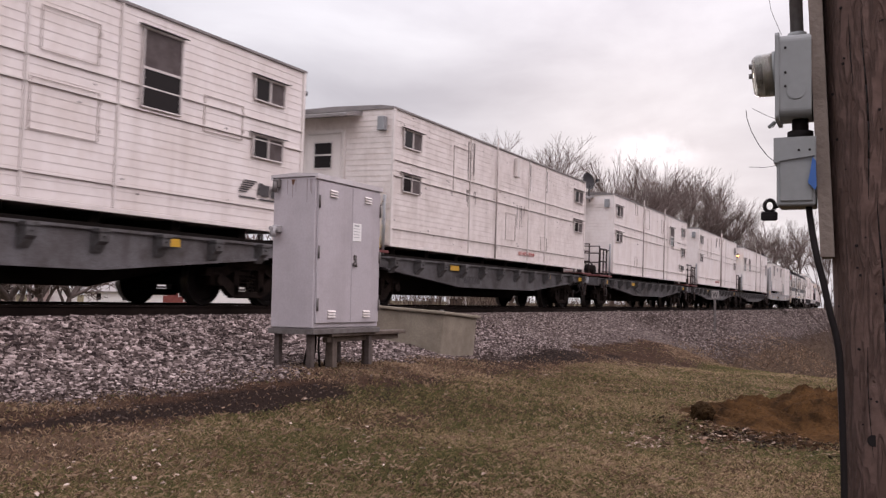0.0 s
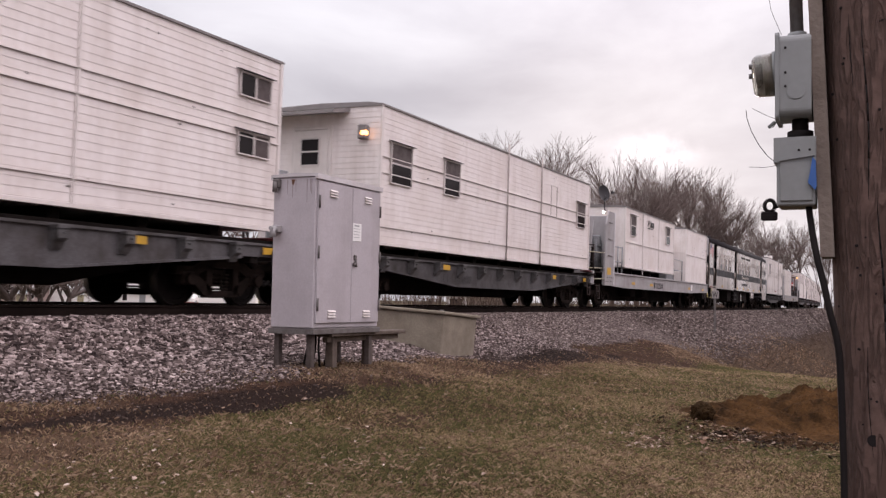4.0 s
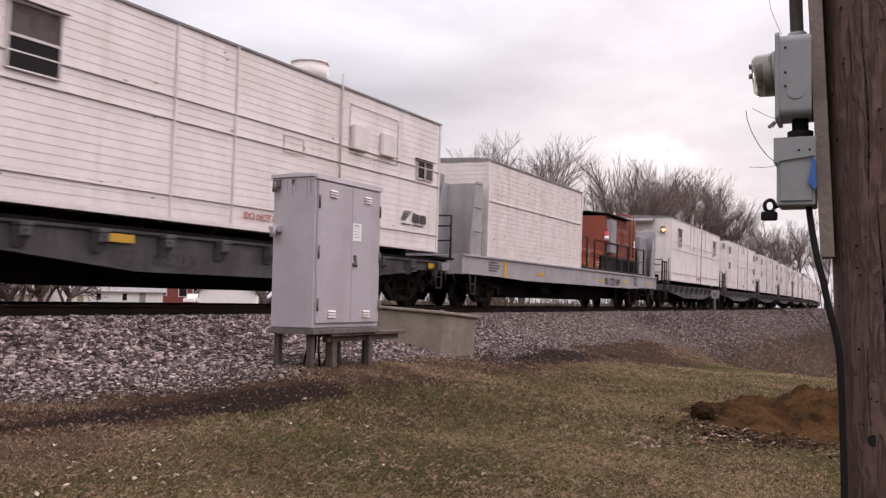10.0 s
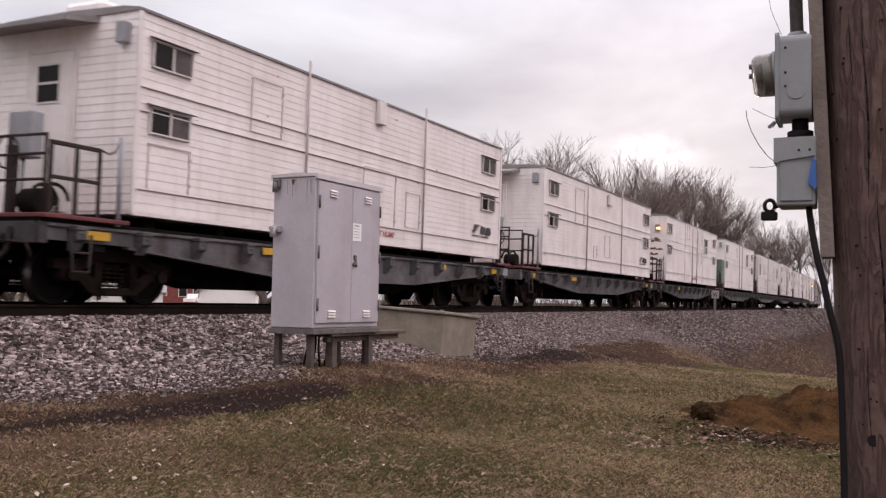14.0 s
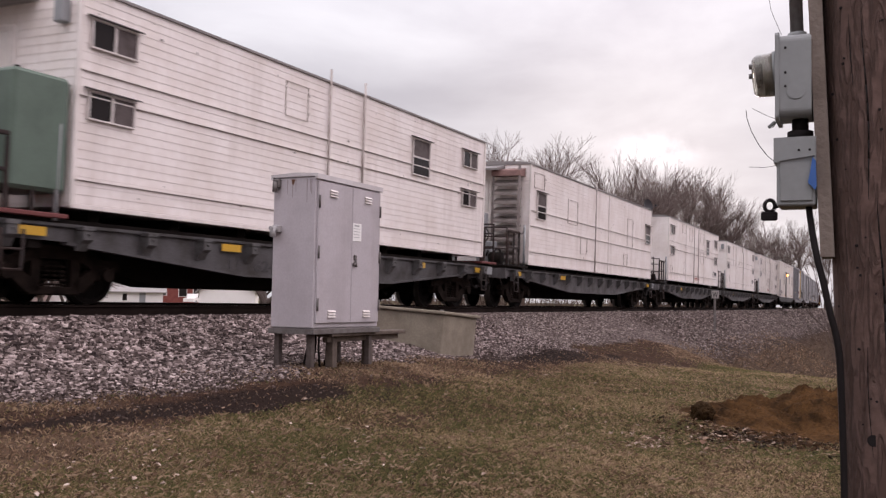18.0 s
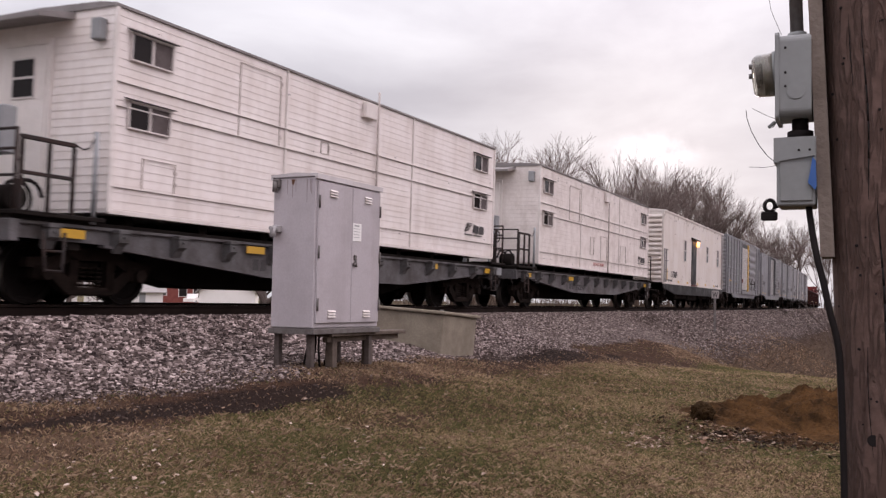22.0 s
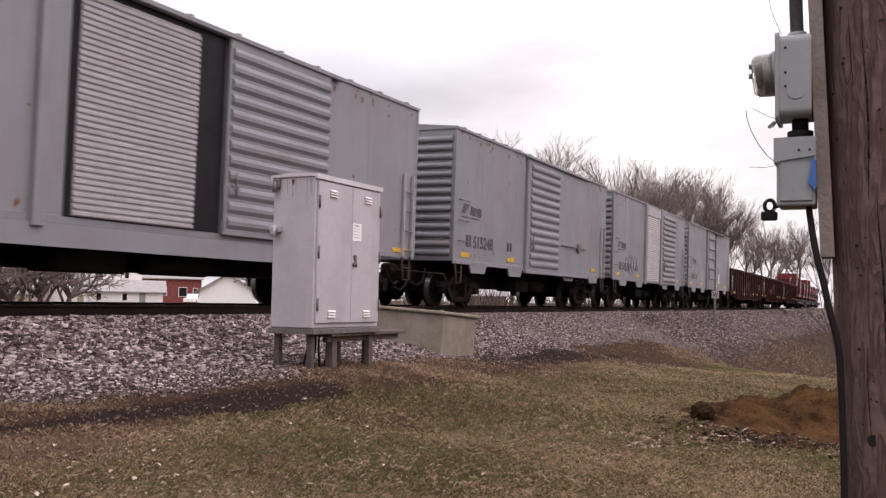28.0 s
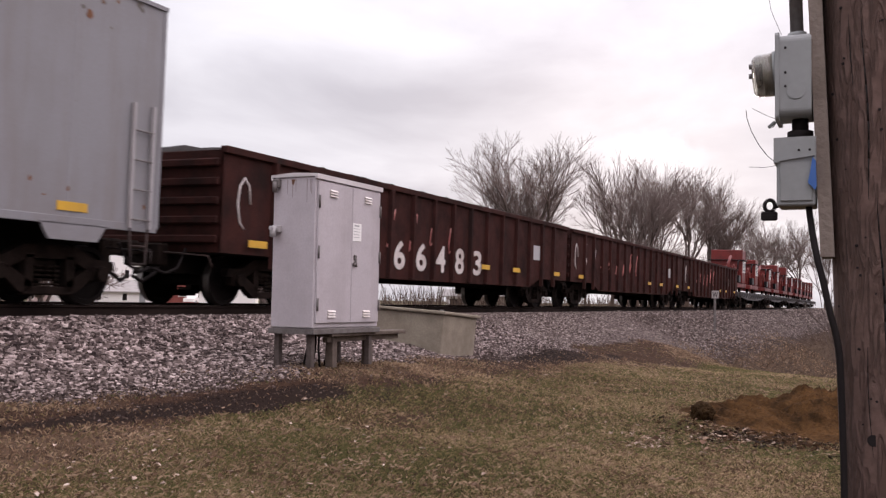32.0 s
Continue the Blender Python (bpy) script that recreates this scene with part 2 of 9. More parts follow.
M_TRUCK = surface("shaded_rusty_truck_steel", (0.020, 0.013, 0.0105), 0.9, other=(0.005, 0.004, 0.0035), spots=0.8, size=4, bump=0.25, spec=0.08)
M_WHEEL = surface("shaded_wheel_steel", (0.008, 0.006, 0.0055), 0.8, metal=0.0, spots=0.6, bump=0.1, spec=0.08)
M_TREAD = surface("polished_tread", (0.22, 0.20, 0.19), 0.4, metal=0.9, spots=0.2, bump=0.0)
M_YELLOW = surface("faded_yellow", (0.62, 0.36, 0.04), 0.4, other=(0.40, 0.24, 0.04), spots=0.5, bump=0.0)
M_BLACK = surface("black_lettering", (0.03, 0.028, 0.03), 0.6, other=(0.12, 0.11, 0.11), spots=0.5, bump=0.0)
M_REDTXT = surface("faded_red_lettering", (0.36, 0.09, 0.08), 0.6, other=(0.5, 0.3, 0.27), spots=0.5, bump=0.0)
M_GREYTXT = surface("light_lettering", (0.42, 0.42, 0.43), 0.6, bump=0.0)
M_PANE = glass("window_pane", (0.016, 0.013, 0.013), 0.12)
M_PANE.node_tree.nodes["Principled BSDF"].inputs["Specular IOR Level"].default_value = 0.10
M_SEAM = surface("siding_seam", (0.30, 0.245, 0.22), 0.6, spots=0.4, bump=0.0)
M_BLIND = surface("drawn_blind", (0.120, 0.100, 0.098), 0.5, other=(0.06, 0.045, 0.045), spec=0.12, spots=0.7, size=6, bump=0.0)
M_RIM = surface("panel_rim", (0.46, 0.40, 0.37), 0.6, spots=0.5, size=3, bump=0.0)
M_PIPE = surface("stained_conduit", (0.44, 0.39, 0.365), 0.5, other=(0.22, 0.17, 0.15), spots=0.6, size=3, bump=0.0)
M_RUST = surface("rust_patch", (0.20, 0.085, 0.040), 0.85, other=(0.09, 0.05, 0.035), spots=0.7, size=6, bump=0.2)
M_HOOD = surface("dark_rain_hood", (0.075, 0.065, 0.062), 0.6, other=(0.2, 0.18, 0.17), spots=0.5, size=6, bump=0.0)
M_ALU = surface("window_aluminium", (0.62, 0.57, 0.55), 0.45, metal=0.0, spots=0.3, bump=0.0)
M_RAILING = surface("dark_railing_steel", (0.030, 0.027, 0.027), 0.6, other=(0.06, 0.035, 0.028), spots=0.6, bump=0.1, spec=0.08)
M_REDSTEP = surface("red_deck_edge", (0.15, 0.042, 0.040), 0.6, spots=0.6)
M_GREYBOX = surface("grey_equipment_paint", (0.28, 0.29, 0.30), 0.5, spots=0.4, streak=0.3)
M_LAMP = glowing("amber_lamp", (1.0, 0.42, 0.10), 6.0)
M_WLAMP = glowing("white_lamp", (1.0, 0.95, 0.85), 14.0)
M_GALV = surface("bulkhead_grey", (0.38, 0.37, 0.375), 0.5, other=(0.24, 0.22, 0.22), spots=0.5, size=1.2, streak=0.5,
                 streak_color=(0.22, 0.16, 0.12), bump=0.06)
# broad soft reflections are painted into the steel as blotches and upright streaks
M_STAIN = surface("stainless_steel", (0.66, 0.58, 0.53), 0.30, metal=1.0, other=(0.42, 0.365, 0.335), spots=0.6, size=0.45,
                  streak=0.6, streak_color=(0.30, 0.255, 0.235), bump=0.6, fine=1.7, vary=False, reflection_streak=True)
M_BAND = surface("black_band", (0.014, 0.013, 0.015), 0.45, spots=0.5, bump=0.0, spec=0.12)
M_BROOF = surface("black_roof", (0.014, 0.012, 0.014), 0.7, other=(0.024, 0.021, 0.022), spots=0.6, bump=0.05, spec=0.06)
M_BOXGREY = surface("boxcar_grey", (0.222, 0.225, 0.242), 0.55, other=(0.185, 0.175, 0.178), spots=0.6, size=0.6, streak=0.35,
                    streak_color=(0.15, 0.11, 0.09), bump=0.06, spread=0.05)
M_BOXWHITE = surface("boxcar_white", (0.68, 0.63, 0.60), 0.5, other=(0.55, 0.47, 0.40), spots=0.45, size=0.8, streak=0.28,
                     streak_color=(0.42, 0.31, 0.22), bump=0.05)
M_SILLBLK = surface("black_sill", (0.013, 0.012, 0.013), 0.55, spots=0.5)
M_SHUTTER = surface("roll_door_white", (0.52, 0.49, 0.475), 0.45, spots=0.4, streak=0.4)
M_OXIDE = surface("oxide_red", (0.050, 0.0155, 0.0125), 0.75, other=(0.016, 0.009, 0.008), spots=0.9, size=1.4, streak=0.9,
                  streak_color=(0.018, 0.012, 0.011), bump=0.3, spec=0.08)
M_LOAD = surface("dark_load", (0.03, 0.026, 0.025), 0.9, spots=0.6, size=5, bump=0.6, fine=14, spec=0.08)
M_WHITETXT = surface("white_lettering", (0.62, 0.59, 0.57), 0.6, other=(0.3, 0.22, 0.2), spots=0.6, bump=0.0)
M_MACHINE = surface("machine_red", (0.165, 0.017, 0.014), 0.5, other=(0.06, 0.012, 0.010), spots=0.6, size=1.5, streak=0.5,
                    streak_color=(0.08, 0.03, 0.025))
M_GREEN = surface("green_tank_paint", (0.10, 0.145, 0.115), 0.5, spots=0.4, streak=0.3)
M_FLAGRED = surface("flag_red", (0.45, 0.04, 0.05), 0.5, bump=0.0, spots=0.2)
M_FLAGWHITE = surface("flag_white", (0.72, 0.70, 0.70), 0.5, bump=0.0, spots=0.2)
M_FLAGBLUE = surface("flag_blue", (0.06, 0.06, 0.16), 0.5, bump=0.0, spots=0.2)
M_DISH = surface("dark_dish", (0.045, 0.043, 0.047), 0.5, spots=0.3, bump=0.0, spec=0.2)
M_RUNOFF = surface("black_runoff", (0.10, 0.088, 0.08), 0.8, other=(0.22, 0.2, 0.18), spots=0.8, size=5, bump=0.0)


def shifted(me, k):
    """Marks a mesh so that its stains differ from those of the other cars."""
    a = me.attributes.new("shift", "FLOAT_VECTOR", "POINT")
    a.data.foreach_set("vector", [k] * (3 * len(me.vertices)))
    return me


# ---- ground ----
NEAR_Y = [-400, -60, -5, 0, 2, 3.2, 4.3, 5.5, 6.2, 7.0, 8.2, 9.35, 9.8, 12.9, 13.4, 14.9, 17, 60, 3000]
NEAR_Z = [-2.0, -1.7, -1.55, -1.5, -1.42, -1.33, -1.18, -0.97, -0.85, -0.74, -0.56, -0.19, -0.17, -0.17, -0.2, -0.75, -1.0, -1.15, -1.15]
MID_Z = [-2.0, -1.75, -1.6, -1.52, -1.47, -1.44, -1.40, -1.28, -1.10, -0.88, -0.58, -0.19, -0.17, -0.17, -0.2, -0.75, -1.0, -1.15, -1.15]
FAR_Y = [-400, 0, 3.0, 9.35, 9.8, 12.9, 13.4, 20, 60, 3000]
FAR_Z = [-5.0, -4.6, -3.6, -0.22, -0.17, -0.17, -0.2, -1.6, -1.3, -1.15]


def smooth(a, b, v):
    k = np.clip((v - a) / (b - a), 0, 1)
    return k * k * (3 - 2 * k)


def bends(x):
    return 1.84e-4 * np.maximum(0.0, x - 7.6) ** 2 * np.where(x > 400, 0, 1) + np.where(x > 400, 28.3, 0)


def lumps(x, y):
    """Small unevenness, in metres."""
    a = np.sin(x * 1.3 + 0.7 * np.sin(y * 1.1)) * np.sin(y * 1.7 + 0.5 * np.sin(x * 0.9))
    b = np.sin(x * 3.7 + 1.3 * np.sin(y * 2.9)) * np.sin(y * 4.3 + 1.1 * np.sin(x * 3.1))
    return 0.030 * a + 0.014 * b


def height(x, y):
    x, y = np.asarray(x, float), np.asarray(y, float)
    q = y - bends(x)
    k = smooth(23.5, 37.0, x + 0.35 * (4 - np.clip(q, -6, 9)))
    m = smooth(17.5, 23.0, x)
    z = np.interp(q, NEAR_Y, NEAR_Z) * (1 - m) + np.interp(q, NEAR_Y, MID_Z) * m
    z = z * (1 - k) + np.interp(q, FAR_Y, FAR_Z) * k
    # the knoll of dry grass beside the embankment, and the bank on which the case stands
    z = z + 0.14 * np.exp(-((x - 26.5) / 3.4) ** 2 - ((q - 6.0) / 0.8) ** 2)
    # the hollow before the concrete vault
    z = z - 0.13 * np.exp(-((x - 15.2) / 1.1) ** 2 - ((q - 6.85) / 0.4) ** 2)
    z = z + 0.15 * np.exp(-((x - 10.0) / 2.2) ** 2 - ((q - 6.2) / 1.0) ** 2)
    off = np.where((q > 9.6) & (q < 13.1), 0.0, 1.0) * np.where(np.abs(y) > 100, 0, 1)
    return z + lumps(x, y) * off


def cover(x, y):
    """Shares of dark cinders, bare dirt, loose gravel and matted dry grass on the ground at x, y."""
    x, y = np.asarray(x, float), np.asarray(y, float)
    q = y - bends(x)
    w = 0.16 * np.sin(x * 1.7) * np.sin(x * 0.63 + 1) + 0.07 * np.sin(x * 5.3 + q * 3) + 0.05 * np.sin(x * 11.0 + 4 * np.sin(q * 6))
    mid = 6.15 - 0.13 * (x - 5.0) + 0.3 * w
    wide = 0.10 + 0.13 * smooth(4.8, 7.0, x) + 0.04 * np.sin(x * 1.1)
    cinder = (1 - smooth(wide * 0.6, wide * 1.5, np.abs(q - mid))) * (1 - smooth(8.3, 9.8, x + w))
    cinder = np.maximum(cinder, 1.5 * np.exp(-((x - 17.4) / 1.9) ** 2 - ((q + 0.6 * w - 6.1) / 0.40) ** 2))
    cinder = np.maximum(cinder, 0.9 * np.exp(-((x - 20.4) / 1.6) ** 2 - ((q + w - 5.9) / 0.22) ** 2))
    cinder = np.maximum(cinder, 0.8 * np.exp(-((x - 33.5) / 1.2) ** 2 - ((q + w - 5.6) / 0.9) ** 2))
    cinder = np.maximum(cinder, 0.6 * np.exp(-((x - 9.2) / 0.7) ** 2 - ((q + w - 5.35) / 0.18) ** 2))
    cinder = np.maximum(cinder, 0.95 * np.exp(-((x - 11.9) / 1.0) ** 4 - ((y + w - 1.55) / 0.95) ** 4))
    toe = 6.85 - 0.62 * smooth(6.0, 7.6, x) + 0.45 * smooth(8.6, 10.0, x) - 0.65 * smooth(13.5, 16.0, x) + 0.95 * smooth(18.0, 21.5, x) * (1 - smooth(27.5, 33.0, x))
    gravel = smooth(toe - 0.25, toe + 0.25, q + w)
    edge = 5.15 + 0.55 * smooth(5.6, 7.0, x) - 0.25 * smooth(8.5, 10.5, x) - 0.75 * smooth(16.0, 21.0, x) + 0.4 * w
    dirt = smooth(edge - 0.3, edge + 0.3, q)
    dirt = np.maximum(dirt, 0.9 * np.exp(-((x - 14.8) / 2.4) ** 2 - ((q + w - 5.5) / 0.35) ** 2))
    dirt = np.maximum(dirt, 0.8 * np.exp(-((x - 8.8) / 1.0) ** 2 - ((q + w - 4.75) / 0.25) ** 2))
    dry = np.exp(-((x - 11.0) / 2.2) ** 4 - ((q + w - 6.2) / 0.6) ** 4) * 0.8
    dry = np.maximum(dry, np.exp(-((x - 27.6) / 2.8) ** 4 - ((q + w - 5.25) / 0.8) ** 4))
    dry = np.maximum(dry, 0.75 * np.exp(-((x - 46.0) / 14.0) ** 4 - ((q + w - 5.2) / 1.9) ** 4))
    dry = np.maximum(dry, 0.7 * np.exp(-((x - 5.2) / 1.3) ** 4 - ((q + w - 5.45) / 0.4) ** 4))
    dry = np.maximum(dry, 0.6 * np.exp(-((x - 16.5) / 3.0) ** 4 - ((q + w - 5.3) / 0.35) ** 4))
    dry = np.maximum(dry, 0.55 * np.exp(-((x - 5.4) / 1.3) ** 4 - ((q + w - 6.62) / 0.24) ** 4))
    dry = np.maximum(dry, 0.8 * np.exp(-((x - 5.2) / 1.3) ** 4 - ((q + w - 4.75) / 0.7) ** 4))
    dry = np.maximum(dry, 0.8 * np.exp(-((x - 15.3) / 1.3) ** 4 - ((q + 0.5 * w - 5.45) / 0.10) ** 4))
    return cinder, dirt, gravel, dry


def axis(fine0, fine1, step, lo, hi):
    a = list(np.arange(fine0, fine1 + step / 2, step))
    s, v = step, fine1
    while v < hi:
        s *= 1.22
        v += s
        a.append(min(v, hi))
    s, v, pre = step, fine0, []
    while v > lo:
        s *= 1.22
        v -= s
        pre.append(max(v, lo))
    return np.array(pre[::-1] + a)


gx, gy = axis(1.0, 34.0, 0.11, -2500, 2800), axis(-1.0, 10.0, 0.11, -1500, 2800)
GX, GY = np.meshgrid(gx, gy, indexing="ij")
GZ = height(GX, GY)
nx, ny = GX.shape
verts = np.stack([GX, GY, GZ], -1).reshape(-1, 3)
i, j = np.meshgrid(np.arange(nx - 1), np.arange(ny - 1), indexing="ij")
a = (i * ny + j).ravel()
quads = np.stack([a, a + ny, a + ny + 1, a + 1], 1)


def bulk_mesh(name, v, faces, mats, smooth_on=False, mat_ids=None):
    """A mesh from arrays; faces all with the same number of corners."""
    me = bpy.data.meshes.new(name)
    n, k = faces.shape
    me.vertices.add(len(v))
    me.vertices.foreach_set("co", np.ascontiguousarray(v, np.float32).ravel())
    me.loops.add(n * k)
    me.loops.foreach_set("vertex_index", np.ascontiguousarray(faces, np.int32).ravel())
    me.polygons.add(n)
    me.polygons.foreach_set("loop_start", np.arange(0, n * k, k, dtype=np.int32))
    me.polygons.foreach_set("loop_total", np.full(n, k, np.int32))
    me.polygons.foreach_set("use_smooth", np.full(n, smooth_on, bool))
    if mat_ids is not None:
        me.polygons.foreach_set("material_index", np.ascontiguousarray(mat_ids, np.int32))
    for m in mats:
        me.materials.append(m)
    me.update(calc_edges=True)
    me.validate()
    return me


def ground_material():
    m = bpy.data.materials.new("lawn_dirt_and_gravel")
    m.use_nodes = True
    t = m.node_tree
    N, L = t.nodes, t.links
    p = N["Principled BSDF"]
    p.inputs["Roughness"].default_value = 0.95
    p.inputs["Specular IOR Level"].default_value = 0.03
    geo = N.new("ShaderNodeNewGeometry")
    pos = geo.outputs["Position"]
    sp = N.new("ShaderNodeSeparateXYZ")
    L.new(pos, sp.inputs[0])

    def noise(scale, detail=5, rough=0.6):
        n = N.new("ShaderNodeTexNoise")
        n.inputs["Scale"].default_value, n.inputs["Detail"].default_value = scale, detail
        n.inputs["Roughness"].default_value = rough
        L.new(pos, n.inputs["Vector"])
        return n.outputs["Fac"]

    def mathn(op, a, b):
        n = N.new("ShaderNodeMath")
        n.operation = op
        for k, v in enumerate((a, b)):
            if isinstance(v, (int, float)):
                n.inputs[k].default_value = v
            else:
                L.new(v, n.inputs[k])
        return n.outputs[0]

    def rng(v, a, b, lo=0.0, hi=1.0):
        r = N.new("ShaderNodeMapRange")
        r.inputs[1].default_value, r.inputs[2].default_value = a, b
        r.inputs[3].default_value, r.inputs[4].default_value = lo, hi
        L.new(v, r.inputs[0])
        return r.outputs[0]

    def mix(fac, a, b):
        x = N.new("ShaderNodeMix")
        x.data_type = "RGBA"
        for s, v in ((0, fac), (6, a), (7, b)):
            if isinstance(v, tuple):
                x.inputs[s].default_value = (*v, 1)
            elif isinstance(v, (int, float)):
                x.inputs[s].default_value = v
            else:
                L.new(v, x.inputs[s])
        return x.outputs[2]

    big, mid, small = noise(0.5), noise(2.2), noise(26, 4)
    fine, tiny = noise(75, 3), noise(210, 2)
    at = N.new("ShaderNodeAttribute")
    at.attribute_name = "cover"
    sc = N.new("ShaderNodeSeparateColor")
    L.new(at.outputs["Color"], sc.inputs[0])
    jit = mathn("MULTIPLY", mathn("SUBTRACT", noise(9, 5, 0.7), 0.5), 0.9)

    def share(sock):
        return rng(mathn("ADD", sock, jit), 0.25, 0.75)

    straw = mix(rng(mid, 0.35, 0.65), (0.0403, 0.0235, 0.0112), (0.0582, 0.0347, 0.0168))
    green = mix(rng(small, 0.3, 0.7), (0.0230, 0.0165, 0.0070), (0.0400, 0.0290, 0.0125))
    lawn = mix(rng(big, 0.42, 0.60), straw, green)
    lawn = mix(rng(small, 0.42, 0.66, 0, 0.85), lawn, (0.016, 0.009, 0.005))
    lawn = mix(rng(tiny, 0.50, 0.72, 0, 0.8), lawn, (0.1344, 0.0896, 0.0504))
    lawn = mix(rng(fine, 0.52, 0.70, 0, 0.7), lawn, (0.022, 0.014, 0.009))
    dirt = mix(rng(small, 0.3, 0.7), (0.0202, 0.0101, 0.0067), (0.0482, 0.0269, 0.0179))
    dirt = mix(rng(tiny, 0.56, 0.70, 0, 0.7), dirt, (0.1568, 0.1030, 0.0762))
    dirt = mix(rng(fine, 0.55, 0.72, 0, 0.6), dirt, (0.018, 0.011, 0.009))
    grav = mix(rng(fine, 0.3, 0.7), (0.015, 0.010, 0.008), (0.040, 0.027, 0.023))
    grav = mix(rng(tiny, 0.55, 0.72, 0, 0.8), grav, (0.21, 0.17, 0.155))
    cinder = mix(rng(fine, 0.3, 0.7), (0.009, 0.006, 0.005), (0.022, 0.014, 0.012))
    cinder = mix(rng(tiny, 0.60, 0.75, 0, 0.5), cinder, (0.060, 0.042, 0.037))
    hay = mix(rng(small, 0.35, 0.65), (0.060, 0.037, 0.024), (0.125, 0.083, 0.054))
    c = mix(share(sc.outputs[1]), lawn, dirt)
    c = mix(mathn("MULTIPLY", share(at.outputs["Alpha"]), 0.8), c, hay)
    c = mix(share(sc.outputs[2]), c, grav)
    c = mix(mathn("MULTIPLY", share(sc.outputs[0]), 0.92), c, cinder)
    far_side = rng(sp.outputs[1], 14.5, 16.0)
    c = mix(far_side, c, mix(rng(big, 0.4, 0.6), (0.074, 0.062, 0.034), (0.124, 0.102, 0.062)))
    # brush below the embankment
    brush = mathn("MULTIPLY", rng(sp.outputs[2], -1.9, -2.6), rng(sp.outputs[0], 27, 34))
    c = mix(brush, c, mix(rng(mid, 0.35, 0.65), (0.040, 0.026, 0.017), (0.085, 0.056, 0.036)))
    L.new(c, p.inputs["Base Color"])
    b = N.new("ShaderNodeBump")
    b.inputs["Strength"].default_value, b.inputs["Distance"].default_value = 0.6, 0.03
    L.new(small, b.inputs["Height"])
    L.new(b.outputs[0], p.inputs["Normal"])
    return m


M_GROUND = ground_material()
ground_mesh = bulk_mesh("ground", verts, quads, [M_GROUND], True)
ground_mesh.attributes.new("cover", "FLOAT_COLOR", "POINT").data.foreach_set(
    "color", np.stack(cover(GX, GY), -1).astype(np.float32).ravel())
ground = new("ground", ground_mesh)
tagged(ground, "winter lawn, dirt and gravel beside the railway embankment", "ground", kind="structure")


def stone_material(name, lo, hi, mid=None):
    m = bpy.data.materials.new(name)
    m.use_nodes = True
    t = m.node_tree
    p = t.nodes["Principled BSDF"]
    p.inputs["Roughness"].default_value = 0.9
    p.inputs["Specular IOR Level"].default_value = 0.08
    g = t.nodes.new("ShaderNodeNewGeometry")
    r = t.nodes.new("ShaderNodeValToRGB")
    e = r.color_ramp.elements
    e[0].color, e[1].color = (*lo, 1), (*hi, 1)
    e[0].position, e[1].position = 0.05, 1.0
    if mid:
        r.color_ramp.elements.new(0.6).color = (*mid, 1)
    t.links.new(g.outputs["Random Per Island"], r.inputs[0])
    n = t.nodes.new("ShaderNodeTexNoise")
    n.inputs["Scale"].default_value = 60
    t.links.new(g.outputs["Position"], n.inputs["Vector"])
    x = t.nodes.new("ShaderNodeMix")
    x.data_type, x.blend_type = "RGBA", "MULTIPLY"
    x.inputs[0].default_value = 0.5
    t.links.new(r.outputs[0], x.inputs[6])
    t.links.new(n.outputs["Fac"], x.inputs[7])
    t.links.new(x.outputs[2], p.inputs["Base Color"])
    return m


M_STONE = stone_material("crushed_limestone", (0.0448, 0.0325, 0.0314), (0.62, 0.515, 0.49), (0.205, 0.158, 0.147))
# for stones beyond x = 20: same hues, narrower range from dark to pale
M_STONEFAR = stone_material("far_limestone", (0.115, 0.088, 0.080), (0.46, 0.385, 0.36), (0.21, 0.165, 0.152))
M_CINDER = stone_material("dark_cinders", (0.020, 0.014, 0.012), (0.17, 0.125, 0.105), (0.045, 0.031, 0.027))

CUBE_V = np.array([(a_, b_, c_) for a_ in (-1, 1) for b_ in (-1, 1) for c_ in (-1, 1)], float) * 0.72
CUBE_F = np.array([(0, 1, 3), (0, 3, 2), (4, 6, 7), (4, 7, 5), (0, 4, 5), (0, 5, 1), (2, 3, 7), (2, 7, 6), (0, 2, 6), (0, 6, 4),
                   (1, 5, 7), (1, 7, 3)])


def strew(name, x, y, z, size, mat, flat=(0.5, 0.95), rng=None):
    """Joins one angular broken stone at each place into one mesh."""
    n = len(x)
    r = rng or np.random.default_rng(3)
    v = CUBE_V[None] * size[:, None, None] * (1 + 0.55 * (r.random((n, 8, 3)) - 0.5) * 2)
    v = v * np.stack([1 + 0.5 * r.random(n), 0.75 + 0.4 * r.random(n), flat[0] + (flat[1] - flat[0]) * r.random(n)], 1)[:, None]
    w = r.random(n) * 6.283
    c, sn = np.cos(w)[:, None], np.sin(w)[:, None]
    tilt = (r.random(n)[:, None] - 0.5) * 1.5
    vx, vy, vz = v[..., 0], v[..., 1], v[..., 2]
    vy, vz = vy * np.cos(tilt) - vz * np.sin(tilt), vy * np.sin(tilt) + vz * np.cos(tilt)
    v = np.stack([vx * c - vy * sn + x[:, None], vx * sn + vy * c + y[:, None], vz + z[:, None]], -1).reshape(-1, 3)
    f = (CUBE_F[None] + (np.arange(n) * 8)[:, None, None]).reshape(-1, 3)
    return new(name, bulk_mesh(name, v, f, [mat]))


rs = np.random.default_rng(11)


def ballast_field(n, x0, x1, q0, q1, s0, s1, power=1.0):
    x = x0 + (x1 - x0) * rs.random(n) ** power
    q = q0 + (q1 - q0) * rs.random(n)
    y = q + bends(x)
    return x, y, height(x, y), s0 + (s1 - s0) * rs.random(n) ** 2.0


